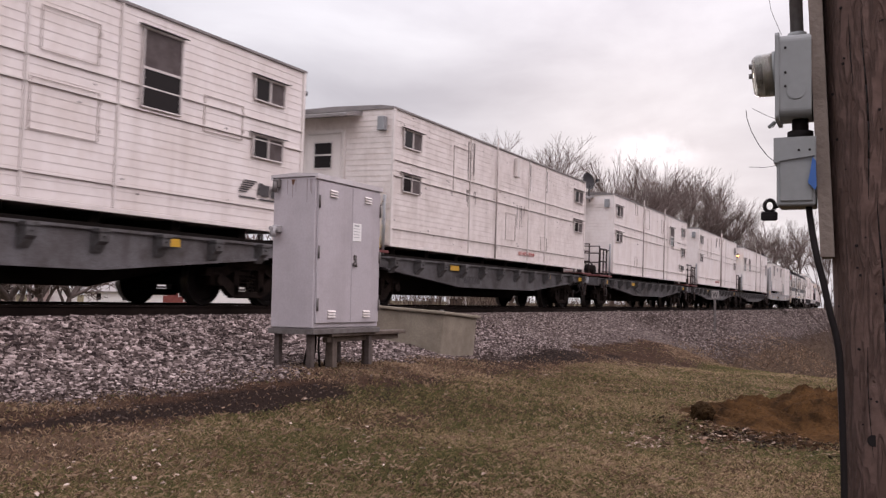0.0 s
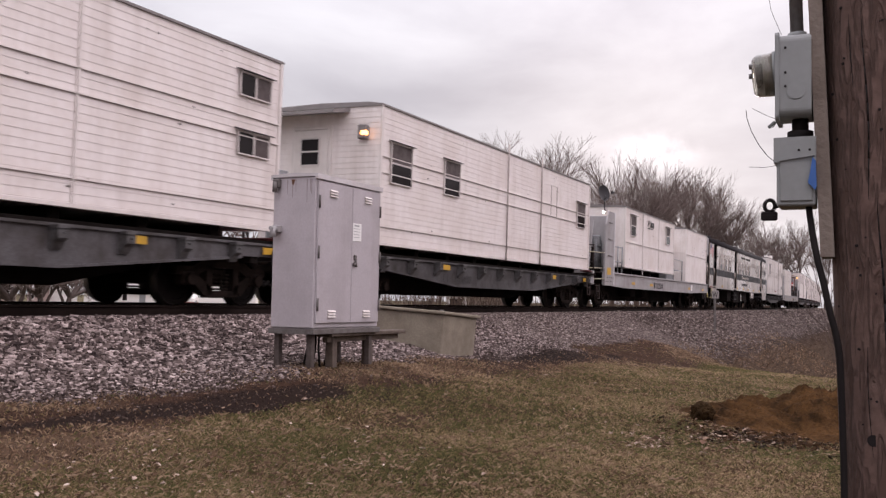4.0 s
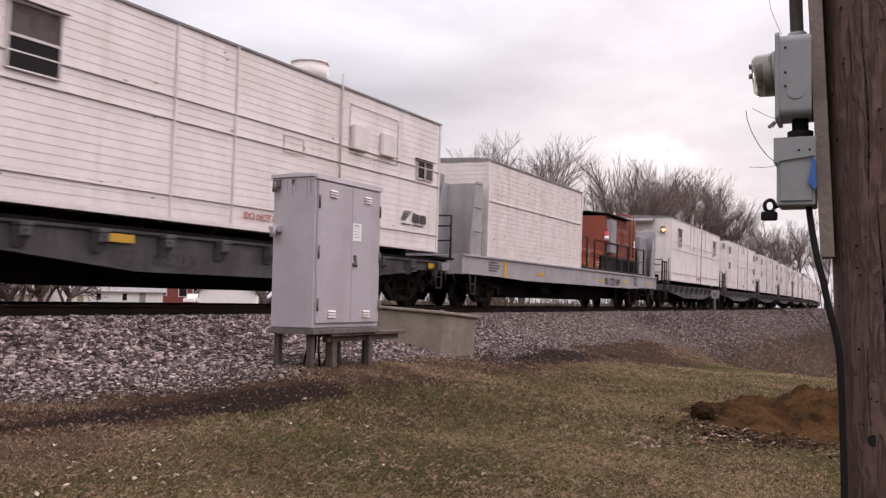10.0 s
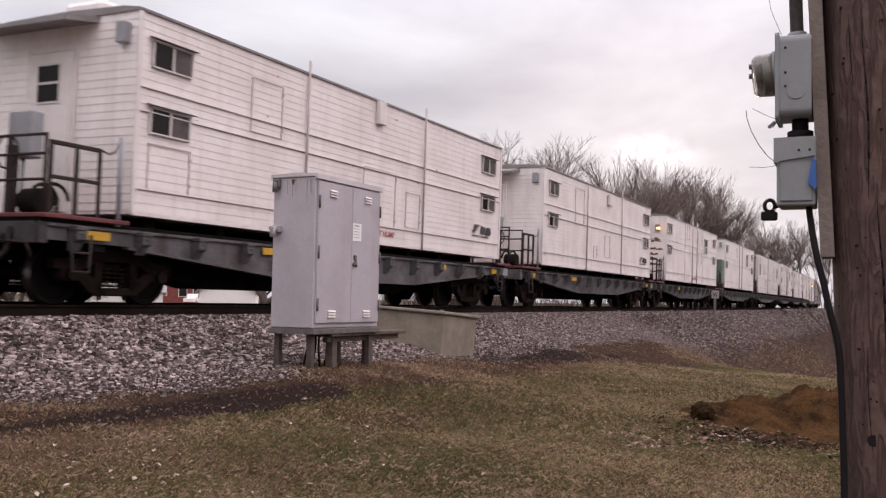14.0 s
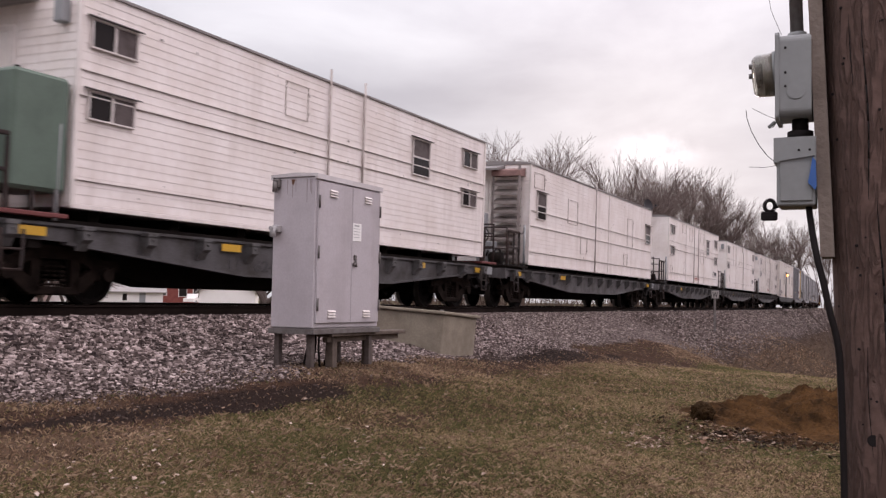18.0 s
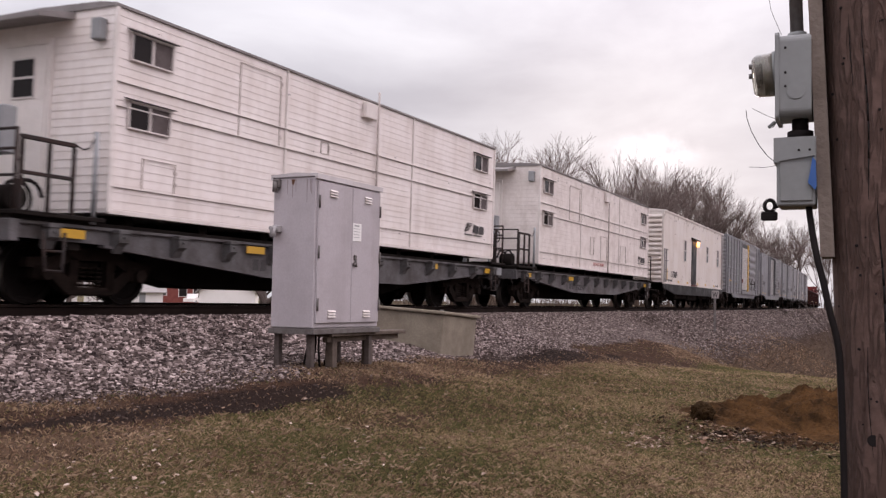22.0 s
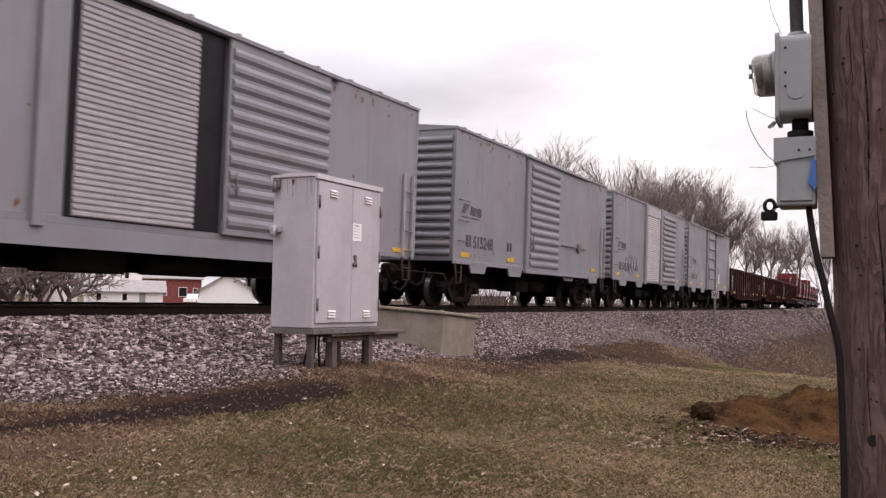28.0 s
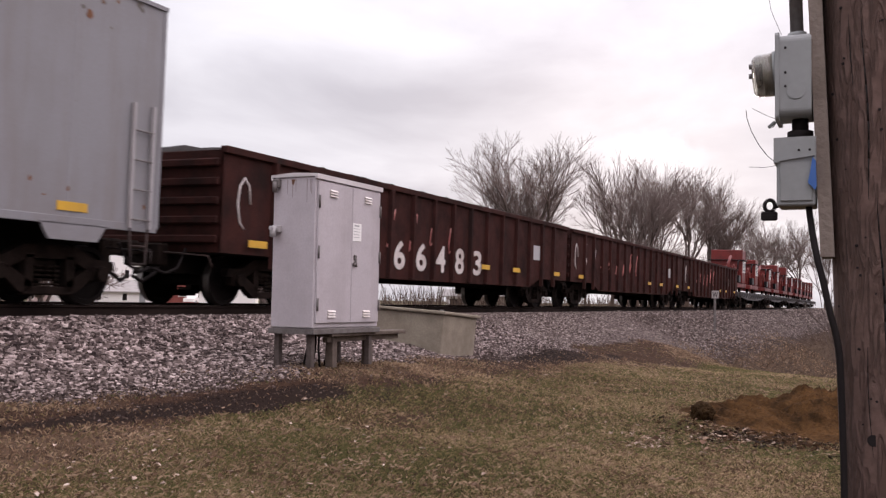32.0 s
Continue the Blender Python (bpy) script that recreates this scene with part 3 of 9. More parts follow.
# shoulder near the camera, then along the line; smaller and thinner towards the toe
parts_ = [ballast_field(62000, 3.0, 17.0, 5.8, 10.0, 0.013, 0.036),
          ballast_field(36000, 17.0, 34.0, 5.7, 10.0, 0.014, 0.032),
          ballast_field(26000, 34.0, 90.0, 5.4, 10.0, 0.024, 0.048),
          ballast_field(7000, 90.0, 220.0, 5.5, 10.0, 0.07, 0.13)]
X, Y, Z, S = (np.concatenate(k) for k in zip(*parts_))
q_ = Y - bends(X)
cin_, dirt_, grav_, dry_ = cover(X, Y)
keep = rs.random(len(X)) < np.where(X < 34, np.clip(grav_ * 1.1 - 1.25 * cin_, 0.012, 1), 1)
keep &= ~((np.abs(q_ - 10.61) < 0.06))
keep &= ~((X > 14.0) & (X < 15.9) & (q_ > 6.2) & (q_ < 7.0) & (rs.random(len(X)) < 0.85))
keep &= (X < 34) | (rs.random(len(X)) < smooth(5.7, 7.7, q_) + 0.06)
S = S * np.where(X < 34, 0.5 + 0.5 * smooth(6.5, 8.2, q_), 1.0)
near_ = keep & (X < 20)
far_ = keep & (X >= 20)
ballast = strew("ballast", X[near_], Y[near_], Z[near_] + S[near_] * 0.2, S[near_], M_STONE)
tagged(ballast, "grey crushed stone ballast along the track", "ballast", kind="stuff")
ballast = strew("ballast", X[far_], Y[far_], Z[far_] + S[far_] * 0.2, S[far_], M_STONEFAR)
tagged(ballast, "grey ballast of lower contrast on the embankment beyond the vault", "ballast", kind="stuff")
x, y, z, s = ballast_field(30000, 3.5, 20.0, 4.9, 7.0, 0.004, 0.014)
cin_, dirt_, grav_, dry_ = cover(x, y)
kc = rs.random(len(x)) < np.clip(0.25 * dirt_ + 0.6 * grav_ + 0.3 * cin_, 0, 1)
cinders = strew("cinders", x[kc], y[kc], z[kc], s[kc], M_CINDER)
tagged(cinders, "dark cinders and grit at the foot of the ballast", "gravel", kind="stuff")

# ---- track ----
M_RAIL = surface("rusty_rail", (0.024, 0.0155, 0.0130), 0.8, metal=0.0, spec=0.08, other=(0.014, 0.010, 0.009), spots=0.7, bump=0.1)
M_RAILTOP = surface("polished_rail_head", (0.20, 0.18, 0.17), 0.4, metal=0.9, spots=0.3, bump=0.0)
M_TIE = surface("creosoted_tie", (0.055, 0.042, 0.035), 0.85, spots=0.6, size=5, bump=0.4)
track = tagged(new("track"), "steel rails on wooden ties in stone ballast", "railway track", kind="structure")
RAIL_PROFILE = [(-0.076, -0.186), (0.076, -0.186), (0.076, -0.174), (0.012, -0.155), (0.010, -0.05), (0.037, -0.038),
                (0.037, -0.006), (0.030, 0.0), (-0.030, 0.0), (-0.037, -0.006), (-0.037, -0.038), (-0.010, -0.05),
                (-0.012, -0.155), (-0.076, -0.174)]
for off in (-0.7175, 0.7175):
    g = Geo()
    xs = list(range(-80, 10, 10)) + list(range(10, 420, 8))
    n = len(RAIL_PROFILE)
    for X_ in xs:
        for u, w in RAIL_PROFILE:
            g.v.append((X_, TRACK + bend(X_) + off + u, w + off * 0.0175 + 0.0125))
    for k in range(len(xs) - 1):
        for e in range(n):
            g.face([k * n + e, k * n + (e + 1) % n, (k + 1) * n + (e + 1) % n, (k + 1) * n + e], 1 if e == 7 else 0)
    part("rail", g, [M_RAIL, M_RAILTOP], track, "rusty steel rail with a polished head")
tie = shared("tie", lambda: Geo().box(-0.115, -1.3, -0.17, 0.115, 1.3, 0.0, 0, 0.012), M_TIE)
for k in range(150):
    X_ = 1.0 + 0.52 * k
    part("tie", tie, None, track, at=pose(X_, TRACK + bend(X_), -0.172, 1.0, 0, math.degrees(slope(X_)) + rs.normal(0, 0.6)))

# ---- grass ----
def blade_material(name, stops, scale=0.5):
    """Thin blades that let some light through; colour by blade and by patch."""
    m = bpy.data.materials.new(name)
    m.use_nodes = True
    t = m.node_tree
    p = t.nodes["Principled BSDF"]
    p.inputs["Roughness"].default_value = 0.8
    p.inputs["Specular IOR Level"].default_value = 0.1
    g = t.nodes.new("ShaderNodeNewGeometry")
    n = t.nodes.new("ShaderNodeTexNoise")
    n.inputs["Scale"].default_value, n.inputs["Detail"].default_value = scale, 4
    t.links.new(g.outputs["Position"], n.inputs["Vector"])
    add = t.nodes.new("ShaderNodeMath")
    add.operation = "MULTIPLY_ADD"
    add.inputs[1].default_value = 0.6
    t.links.new(g.outputs["Random Per Island"], add.inputs[0])
    t.links.new(n.outputs["Fac"], add.inputs[2])
    r = t.nodes.new("ShaderNodeValToRGB")
    e = r.color_ramp.elements
    e[0].position, e[0].color = stops[0][0], (*stops[0][1], 1)
    e[1].position, e[1].color = stops[-1][0], (*stops[-1][1], 1)
    for at_, col in stops[1:-1]:
        r.color_ramp.elements.new(at_).color = (*col, 1)
    t.links.new(add.outputs[0], r.inputs[0])
    t.links.new(r.outputs[0], p.inputs["Base Color"])
    tr = t.nodes.new("ShaderNodeBsdfTranslucent")
    t.links.new(r.outputs[0], tr.inputs[0])
    mx = t.nodes.new("ShaderNodeMixShader")
    mx.inputs[0].default_value = 0.42
    t.links.new(p.outputs[0], mx.inputs[1])
    t.links.new(tr.outputs[0], mx.inputs[2])
    t.links.new(mx.outputs[0], t.nodes["Material Output"].inputs[0])
    return m


rg = np.random.default_rng(5)


def blades(n, x, y, tall, stout=1.0):
    h = tall * (0.35 + 0.9 * rg.random(n))
    w = stout * (0.0008 + 0.0010 * rg.random(n) + 0.00017 * np.hypot(x, y))
    a = rg.random(n) * 6.283
    lean = 0.3 + 1.2 * rg.random(n)
    la = rg.random(n) * 6.283
    z = height(x, y) - 0.004
    dx, dy = np.cos(a) * w, np.sin(a) * w
    tx, ty = np.cos(la) * h * lean, np.sin(la) * h * lean
    v = np.stack([np.stack([x - dx, y - dy, z], -1), np.stack([x + dx, y + dy, z], -1),
                  np.stack([x + tx * 0.45 + dx * .7, y + ty * 0.45 + dy * .7, z + h * 0.6], -1),
                  np.stack([x + tx, y + ty, z + h * (1.06 - 0.36 * lean)], -1)], 1)
    return v.reshape(-1, 3)


# a wedge of lawn in front of the camera
def lawn_points(n, near, far, power=0.9):
    d = near + (far - near) * rg.random(n) ** power
    ang = rg.uniform(radians(0), radians(53), n)
    return d * np.cos(ang), d * np.sin(ang)


px, py = lawn_points(1150000, 4.2, 26.5, 1.3)
cin_, dirt_, grav_, dry_ = cover(px, py)
spot = 0.5 + 0.5 * np.sin(px * 1.7 + 1.5 * np.sin(py * 1.3)) * np.sin(py * 2.1 + np.sin(px * 1.1))
clump = 0.5 + 0.5 * np.sin(px * 9 + 3 * np.sin(py * 7)) * np.sin(py * 11 + 2 * np.sin(px * 8))
thick = np.clip(1 - 0.93 * dirt_ - cin_, 0, 1) * (1 - 0.97 * np.clip(grav_, 0, 1)) * (0.4 + 0.6 * spot) * (0.75 + 0.25 * clump)
ok = (rg.random(len(px)) < thick) & (px < 26)
px, py = px[ok], py[ok]
grass_v = blades(len(px), px, py, 0.036)
M_BLADE = blade_material("grass_blades", [(0.50, (0.470, 0.345, 0.222)), (0.68, (0.275, 0.202, 0.114)), (0.84, (0.182, 0.158, 0.0720)), (1.0, (0.098, 0.102, 0.0400))])
grass = new("grass", bulk_mesh("grass", grass_v, np.arange(len(px) * 4).reshape(-1, 4), [M_BLADE]))
tagged(grass, "short winter grass, straw coloured and green", "grass", kind="stuff")

# matted dry grass along the foot of the bank
dx_ = np.concatenate([rg.uniform(3.8, 20, 190000), rg.uniform(20, 36, 70000), rg.uniform(36, 62, 40000)])
dq_ = np.concatenate([rg.uniform(3.8, 7.2, 190000), rg.uniform(4.2, 7.4, 70000), rg.uniform(3.0, 7.4, 40000)])
cin_, dirt_, grav_, dry_ = cover(dx_, dq_ + bends(dx_))
tuft = 0.5 + 0.5 * np.sin(dx_ * 5.3 + 2 * np.sin(dq_ * 6.0)) * np.sin(dq_ * 9.7 + np.sin(dx_ * 4.7))
kd = rg.random(len(dx_)) < np.clip(dry_ * (0.25 + 0.75 * tuft) + 0.05 * dirt_ * (1 - grav_), 0, 1)
dx_, dq_ = dx_[kd], dq_[kd]
dry_v = blades(len(dx_), dx_, dq_ + bends(dx_), 0.034 + 0.0016 * np.maximum(dx_ - 20, 0), 0.9)
cc_x, cc_y = lawn_points(9000, 4.3, 22.0, 1.2)
cin_, dirt_, grav_, dry_ = cover(cc_x, cc_y)
ck = rg.random(len(cc_x)) < np.clip(1 - 0.75 * dirt_ - cin_ - grav_, 0, 1)
cc_x, cc_y = np.repeat(cc_x[ck], 11), np.repeat(cc_y[ck], 11)
cc_x, cc_y = cc_x + 0.022 * rg.normal(size=len(cc_x)), cc_y + 0.022 * rg.normal(size=len(cc_y))
dry_v = np.concatenate([dry_v, blades(len(cc_x), cc_x, cc_y, 0.048, 1.0)])
M_DRY = blade_material("dry_grass", [(0.40, (0.50, 0.37, 0.255)), (0.75, (0.27, 0.182, 0.120)), (1.0, (0.115, 0.072, 0.048))], 1.2)
dry = new("dry_grass", bulk_mesh("dry_grass", dry_v, np.arange(len(dry_v)).reshape(-1, 4), [M_DRY]))
tagged(dry, "matted brown dry grass along the embankment's foot", "grass", kind="stuff")

# ---- fallen leaves ----
def leaf_shapes(x, y, size, r):
    """Curled leaves of six corners, each folded along its rib."""
    n = len(x)
    w = r.random(n) * 6.283
    z = height(x, y) + 0.012 + 0.012 * r.random(n)
    fold = 0.35 + 0.35 * r.random(n)
    curl = size * (0.1 + 0.8 * r.random(n))
    shape = ((1, 0, .5), (.35, 1, 1.0), (-.5, .8, .7), (-1, 0, .1), (-.45, -.9, .5), (.4, -.8, .9))
    v = np.stack([np.stack([x + size * (u * np.cos(w) - t * fold * np.sin(w)), y + size * (u * np.sin(w) + t * fold * np.cos(w)),
                            z + curl * c * (0.6 + 0.8 * r.random(n))], -1) for u, t, c in shape], 1).reshape(-1, 3)
    k = (np.arange(n) * 6)[:, None, None]
    return v, (np.array([(0, 1, 2, 3), (0, 3, 4, 5)])[None] + k).reshape(-1, 4)


M_LEAF = stone_material("dry_leaves", (0.16, 0.09, 0.06), (0.66, 0.53, 0.45), (0.33, 0.23, 0.17))
lx, ly = lawn_points(15000, 4.2, 24)
lq = ly - bends(lx)
lk = (lq < 7.0) & (rg.random(len(lx)) < 0.16 + 0.5 * np.exp(-((lx - 6) / 1.6) ** 2 - ((ly - 4.6) / 1.0) ** 2) + 0.3 * np.exp(-((lx - 11) / 3) ** 2 - ((ly - 2.2) / 1.0) ** 2))
# drifts beside the dug earth and on the lawn
drift = [(10.35, 2.62, 0.30, 0.10, 260), (11.6, 2.05, 0.5, 0.16, 260), (12.6, 1.6, 0.6, 0.25, 160), (5.6, 4.0, 0.35, 0.2, 90), (6.6, 3.9, 0.3, 0.15, 60), (5.2, 4.7, 0.4, 0.25, 110), (7.9, 4.6, 0.5, 0.15, 60), (4.8, 4.6, 0.5, 0.45, 420), (5.3, 5.3, 0.6, 0.3, 160), (6.0, 3.4, 0.7, 0.3, 120)]
lx = np.concatenate([lx[lk]] + [a_ + c_ * rg.normal(size=k_) for a_, b_, c_, d_, k_ in drift])
ly = np.concatenate([ly[lk]] + [b_ + d_ * rg.normal(size=k_) for a_, b_, c_, d_, k_ in drift])
nl = len(lx)
sz = 0.006 + 0.034 * rg.random(nl) ** 4.0
sz = np.where((lx < 6.2) & (ly > 4.0), 0.75 * sz, sz)
leaves = new("fallen_leaves", bulk_mesh("fallen_leaves", *leaf_shapes(lx, ly, sz, rg), [M_LEAF]))
tagged(leaves, "pale dry leaves scattered over the lawn", "leaves", kind="stuff")


# larger curled leaves and scraps by the dug earth
bl = np.random.default_rng(31)
bx_, by_ = np.concatenate([10.5 + .28 * bl.normal(size=46), 11.7 + .8 * bl.normal(size=94)]), np.concatenate([2.7 + .16 * bl.normal(size=46), 1.85 + .45 * bl.normal(size=94)])
big_leaf = new("leaf_litter", bulk_mesh("leaf_litter", *leaf_shapes(bx_, by_, 0.018 + 0.05 * bl.random(140) ** 2.5, bl), [M_LEAF]))
tagged(big_leaf, "large pale curled leaves beside the dug earth", "leaves", kind="stuff")


# ---- things beside the track ----
M_CASE = surface("aluminium_case_paint", (0.50, 0.465, 0.49), 0.42, metal=0.1, other=(0.37, 0.335, 0.35), spots=0.65, size=1.6,
                 streak=0.3, streak_color=(0.30, 0.26, 0.26), bump=0.04)
M_CASETOP = surface("case_roof_paint", (0.60, 0.57, 0.58), 0.45, other=(0.40, 0.36, 0.36), spots=0.5, size=3, bump=0.04)
M_RUNMARK = surface("run_mark", (0.30, 0.255, 0.255), 0.6, spots=0.5, bump=0.0)
M_STEELPLAIN = surface("weathered_steel", (0.16, 0.15, 0.145), 0.55, other=(0.07, 0.05, 0.045), spots=0.7, size=6)
M_WOODDARK = surface("weathered_timber", (0.13, 0.10, 0.08), 0.85, other=(0.06, 0.045, 0.04), spots=0.6, size=8, bump=0.4)
M_CONC = surface("stained_concrete", (0.30, 0.265, 0.21), 0.9, other=(0.17, 0.14, 0.11), spots=0.7, size=2.2, streak=0.5, spec=0.1,
                 streak_color=(0.20, 0.17, 0.14), bump=0.35)
M_CABLE = surface("black_cable", (0.016, 0.013, 0.013), 0.75, bump=0.0, spec=0.12)
M_LEG = surface("weathered_leg", (0.105, 0.085, 0.078), 0.8, other=(0.045, 0.032, 0.028), spots=0.7, size=6, bump=0.2)
M_PAPER = surface("white_notice", (0.84, 0.83, 0.82), 0.6, bump=0.0, spots=0.15)


def signal_case():
    """Grey signal case: doors towards the camera's road side, on four legs. Local x runs along the track."""
    e = new("signal_case")
    w, d, h, z0 = 1.49, 0.61, 1.80, 0.47
    part("case_body", Geo().box(0, 0, z0, w, d, z0 + h, 0, 0.012), M_CASE, e)
    part("case_roof", Geo().prism([(-0.035, z0 + h - .03), (-0.035, z0 + h + 0.03), (d * 0.5, z0 + h + 0.05), (d + 0.03, z0 + h + 0.03), (d + 0.03, z0 + h - .03), (d + .002, z0 + h - .03), (d + .002, z0 + h), (-.002, z0 + h), (-.002, z0 + h - .03)],
                                  "x", -0.02, w + 0.02), M_CASETOP, e, "pale folded roof sheet")
    part("rust_spot", Geo().prism([(.30, z0 + h - .03), (.355, z0 + h - .03), (.345, z0 + h - .075), (.325, z0 + h - .10), (.31, z0 + h - .07)], "x", -.003, 0.0), M_RUST, e, "rust mark below the roof")
    rd = random.Random(9)
    for k in range(7):
        yy, ll = rd.uniform(.05, .55), rd.uniform(.08, .35)
        part("run_mark", Geo().prism([(yy, z0 + h - .03), (yy + .012, z0 + h - .03), (yy + .007, z0 + h - ll), (yy + .003, z0 + h - ll)], "x", -.0025, 0.0), M_RUNMARK, e, "faint brown run mark")
    for k, (a, b) in enumerate(((0.03, w * 0.52), (w * 0.52 + 0.008, w - 0.03))):
        dr = part("case_door", Geo().box(a, -0.028, z0 + 0.06, b, 0.002, z0 + h - 0.05, 0, 0.008), M_CASE, e, "flat grey door")
        for zz in (z0 + 0.13, z0 + h - 0.22):
            m = (a + b) / 2 - (0.06 if k == 0 else -0.02)
            lv = Geo()
            for q in range(3):
                lv.prism([(-0.03, zz + q * 0.032), (-0.052, zz + q * 0.032), (-0.03, zz + q * 0.032 + 0.022)], "x", m - 0.08, m + 0.08)
            part("louvre", lv, M_TRIM, dr)
        hx = a + 0.01 if k == 0 else b - 0.01
        for zz in (z0 + 0.28, z0 + h * 0.5, z0 + h - 0.3):
            part("hinge", Geo().cyl((hx, -0.035, zz - 0.075), (hx, -0.035, zz + 0.075), 0.014, 8), M_STEELPLAIN, dr)
    lock = part("door_handle", Geo().box(w * .55, -0.05, z0 + h * .47, w * .55 + .055, -0.026, z0 + h * .47 + .06, 0, .008)
                .cyl((w * .575, -.04, z0 + h * .47), (w * .575, -.05, z0 + h * .47 - .09), .016, 8)
                .box(w * .53, -0.06, z0 + h * .43, w * .53 + .06, -0.03, z0 + h * .45, 0, .006), M_STEELPLAIN, e, "dark lever handle with a padlock")
    part("notice", Geo().box(w * .53, -0.034, z0 + h * .60, w * .53 + .20, -0.0285, z0 + h * .725, 0, .002), M_PAPER, e, "small printed notice")
    bars = Geo()
    for q in range(4):
        bars.box(w * .54, -0.0365, z0 + h * (.625 + q * .02), w * .54 + .14, -0.0345, z0 + h * (.629 + q * .02))
    bars.box(w * .55, -0.0365, z0 + h * .702, w * .55 + .11, -0.0345, z0 + h * .714)
    part("notice_print", bars, M_GREYTXT, e)
    part("side_conduit", Geo().box(-0.07, .47, z0 + h * .63, 0, .58, z0 + h * .68, 0, .01).cyl((-.17, .52, z0 + h * .655), (0, .52, z0 + h * .655), .026, 10)
         .cyl((-.12, .52, z0 + h * .66), (-.12, .52, z0 + h * .60), .036, 10), M_GALV, e, "galvanised conduit fitting")
    part("eye_bolt", Geo().box(-.05, .5, z0 + h * .93, .01, .6, z0 + h * .99, 0, .01).cyl((-.06, .55, z0 + h * .9), (-.06, .55, z0 + h * .97), .03, 8), M_STEELPLAIN, e)
    for x, y in ((0.06, 0.05), (0.06, d - 0.09), (w - 0.12, 0.05), (w - 0.12, d - 0.09)):
        part("leg", Geo().box(x, y, -0.15, x + .075, y + .075, z0, 0, .006), M_LEG, e, "weathered leg of the case")
    part("base_frame", Geo().box(-.02, -.03, z0 - .07, w + .02, .05, z0 - .004, 0, .006).box(-.02, d - .05, z0 - .07, w + .02, d + .02, z0 - .004, 0, .006)
         .box(-.02, .05, z0 - .07, .06, d - .05, z0 - .004), M_STEELPLAIN, e)
    rc = random.Random(4)
    for k in range(9):
        x = .28 + k * .055 + rc.uniform(-.02, .02)
        y = rc.uniform(.15, .5)
        part("cable", Geo().tube([(x, y, z0 - .02), (x + rc.uniform(-.04, .04), y, z0 - .25), (x + rc.uniform(-.1, .1), y + .03, -.14)], .014, 6), M_CABLE, e)
    return tagged(e, "grey metal signal case with two doors on steel legs", "signal cabinet")


CASE_AT = world_at(553, 582, 11.0)
case = signal_case()
case.matrix_basis = pose(CASE_AT.x, CASE_AT.y, CASE_AT.z - 0.47, 0, 0, 0)


def timber_platform():
    e = new("timber_bench")
    part("tread", Geo().box(0, 0, .38, 1.98, .24, .43, 0, .008), M_WOODDARK, e)
    for x in (.12, 1.02):
        part("post", Geo().box(x, .06, -.15, x + .11, .17, .38, 0, .008), M_WOODDARK, e)
    part("cross_beam", Geo().box(.02, .08, .31, 1.9, .15, .379, 0, .006), M_WOODDARK, e)
    return tagged(e, "narrow weathered timber bench before the signal case", "bench")


step = timber_platform()
step_at = world_at(588, 594, 11.35)
step.matrix_basis = pose(step_at.x, step_at.y, step_at.z - 0.40, 0, 0, 2.0)


def concrete_vault():
    e = new("concrete_vault")
    part("vault_wall", Geo().box(0, 0, -1.05, 1.33, 1.60, 0.0, 0, .015), M_CONC, e)
    part("lid", Geo().box(-.06, -.05, .002, 1.40, 1.66, .057, 0, .012), M_CONC, e, "flat concrete lid")
    part("lifting_eye", Geo().cyl((.5, .3, .05), (.5, .3, .09), .03, 8), M_STEELPLAIN, e)
    return tagged(e, "stained concrete vault with a flat lid in the ballast", "concrete box")


vault = concrete_vault()
vault.matrix_basis = pose(14.17, 7.05, -0.088, 3.4, 3.4, 0)


def mile_sign():
    e = new("whistle_post")
    part("post", Geo().box(-.045, -.03, -.2, .045, .03, 1.55, 0, .006), M_STEELPLAIN, e)
    part("plate", Geo().box(-.17, -.045, 1.27, .17, -.031, 1.61, 0, .01), surface("sign_white", (.30, .28, .27), .5, bump=0), e, "white square plate")
    part("letter", text_mesh("W", .24, M_BLACK, .26), None, e, "black letter", at=(-.13, -.049, 1.31))
    return tagged(e, "white whistle sign with a black letter on a post", "sign")


sg = world_at(1265, 580, 41.0)
sign = mile_sign()
sign.matrix_basis = pose(sg.x, sg.y, sg.z, 0, 0, -55)

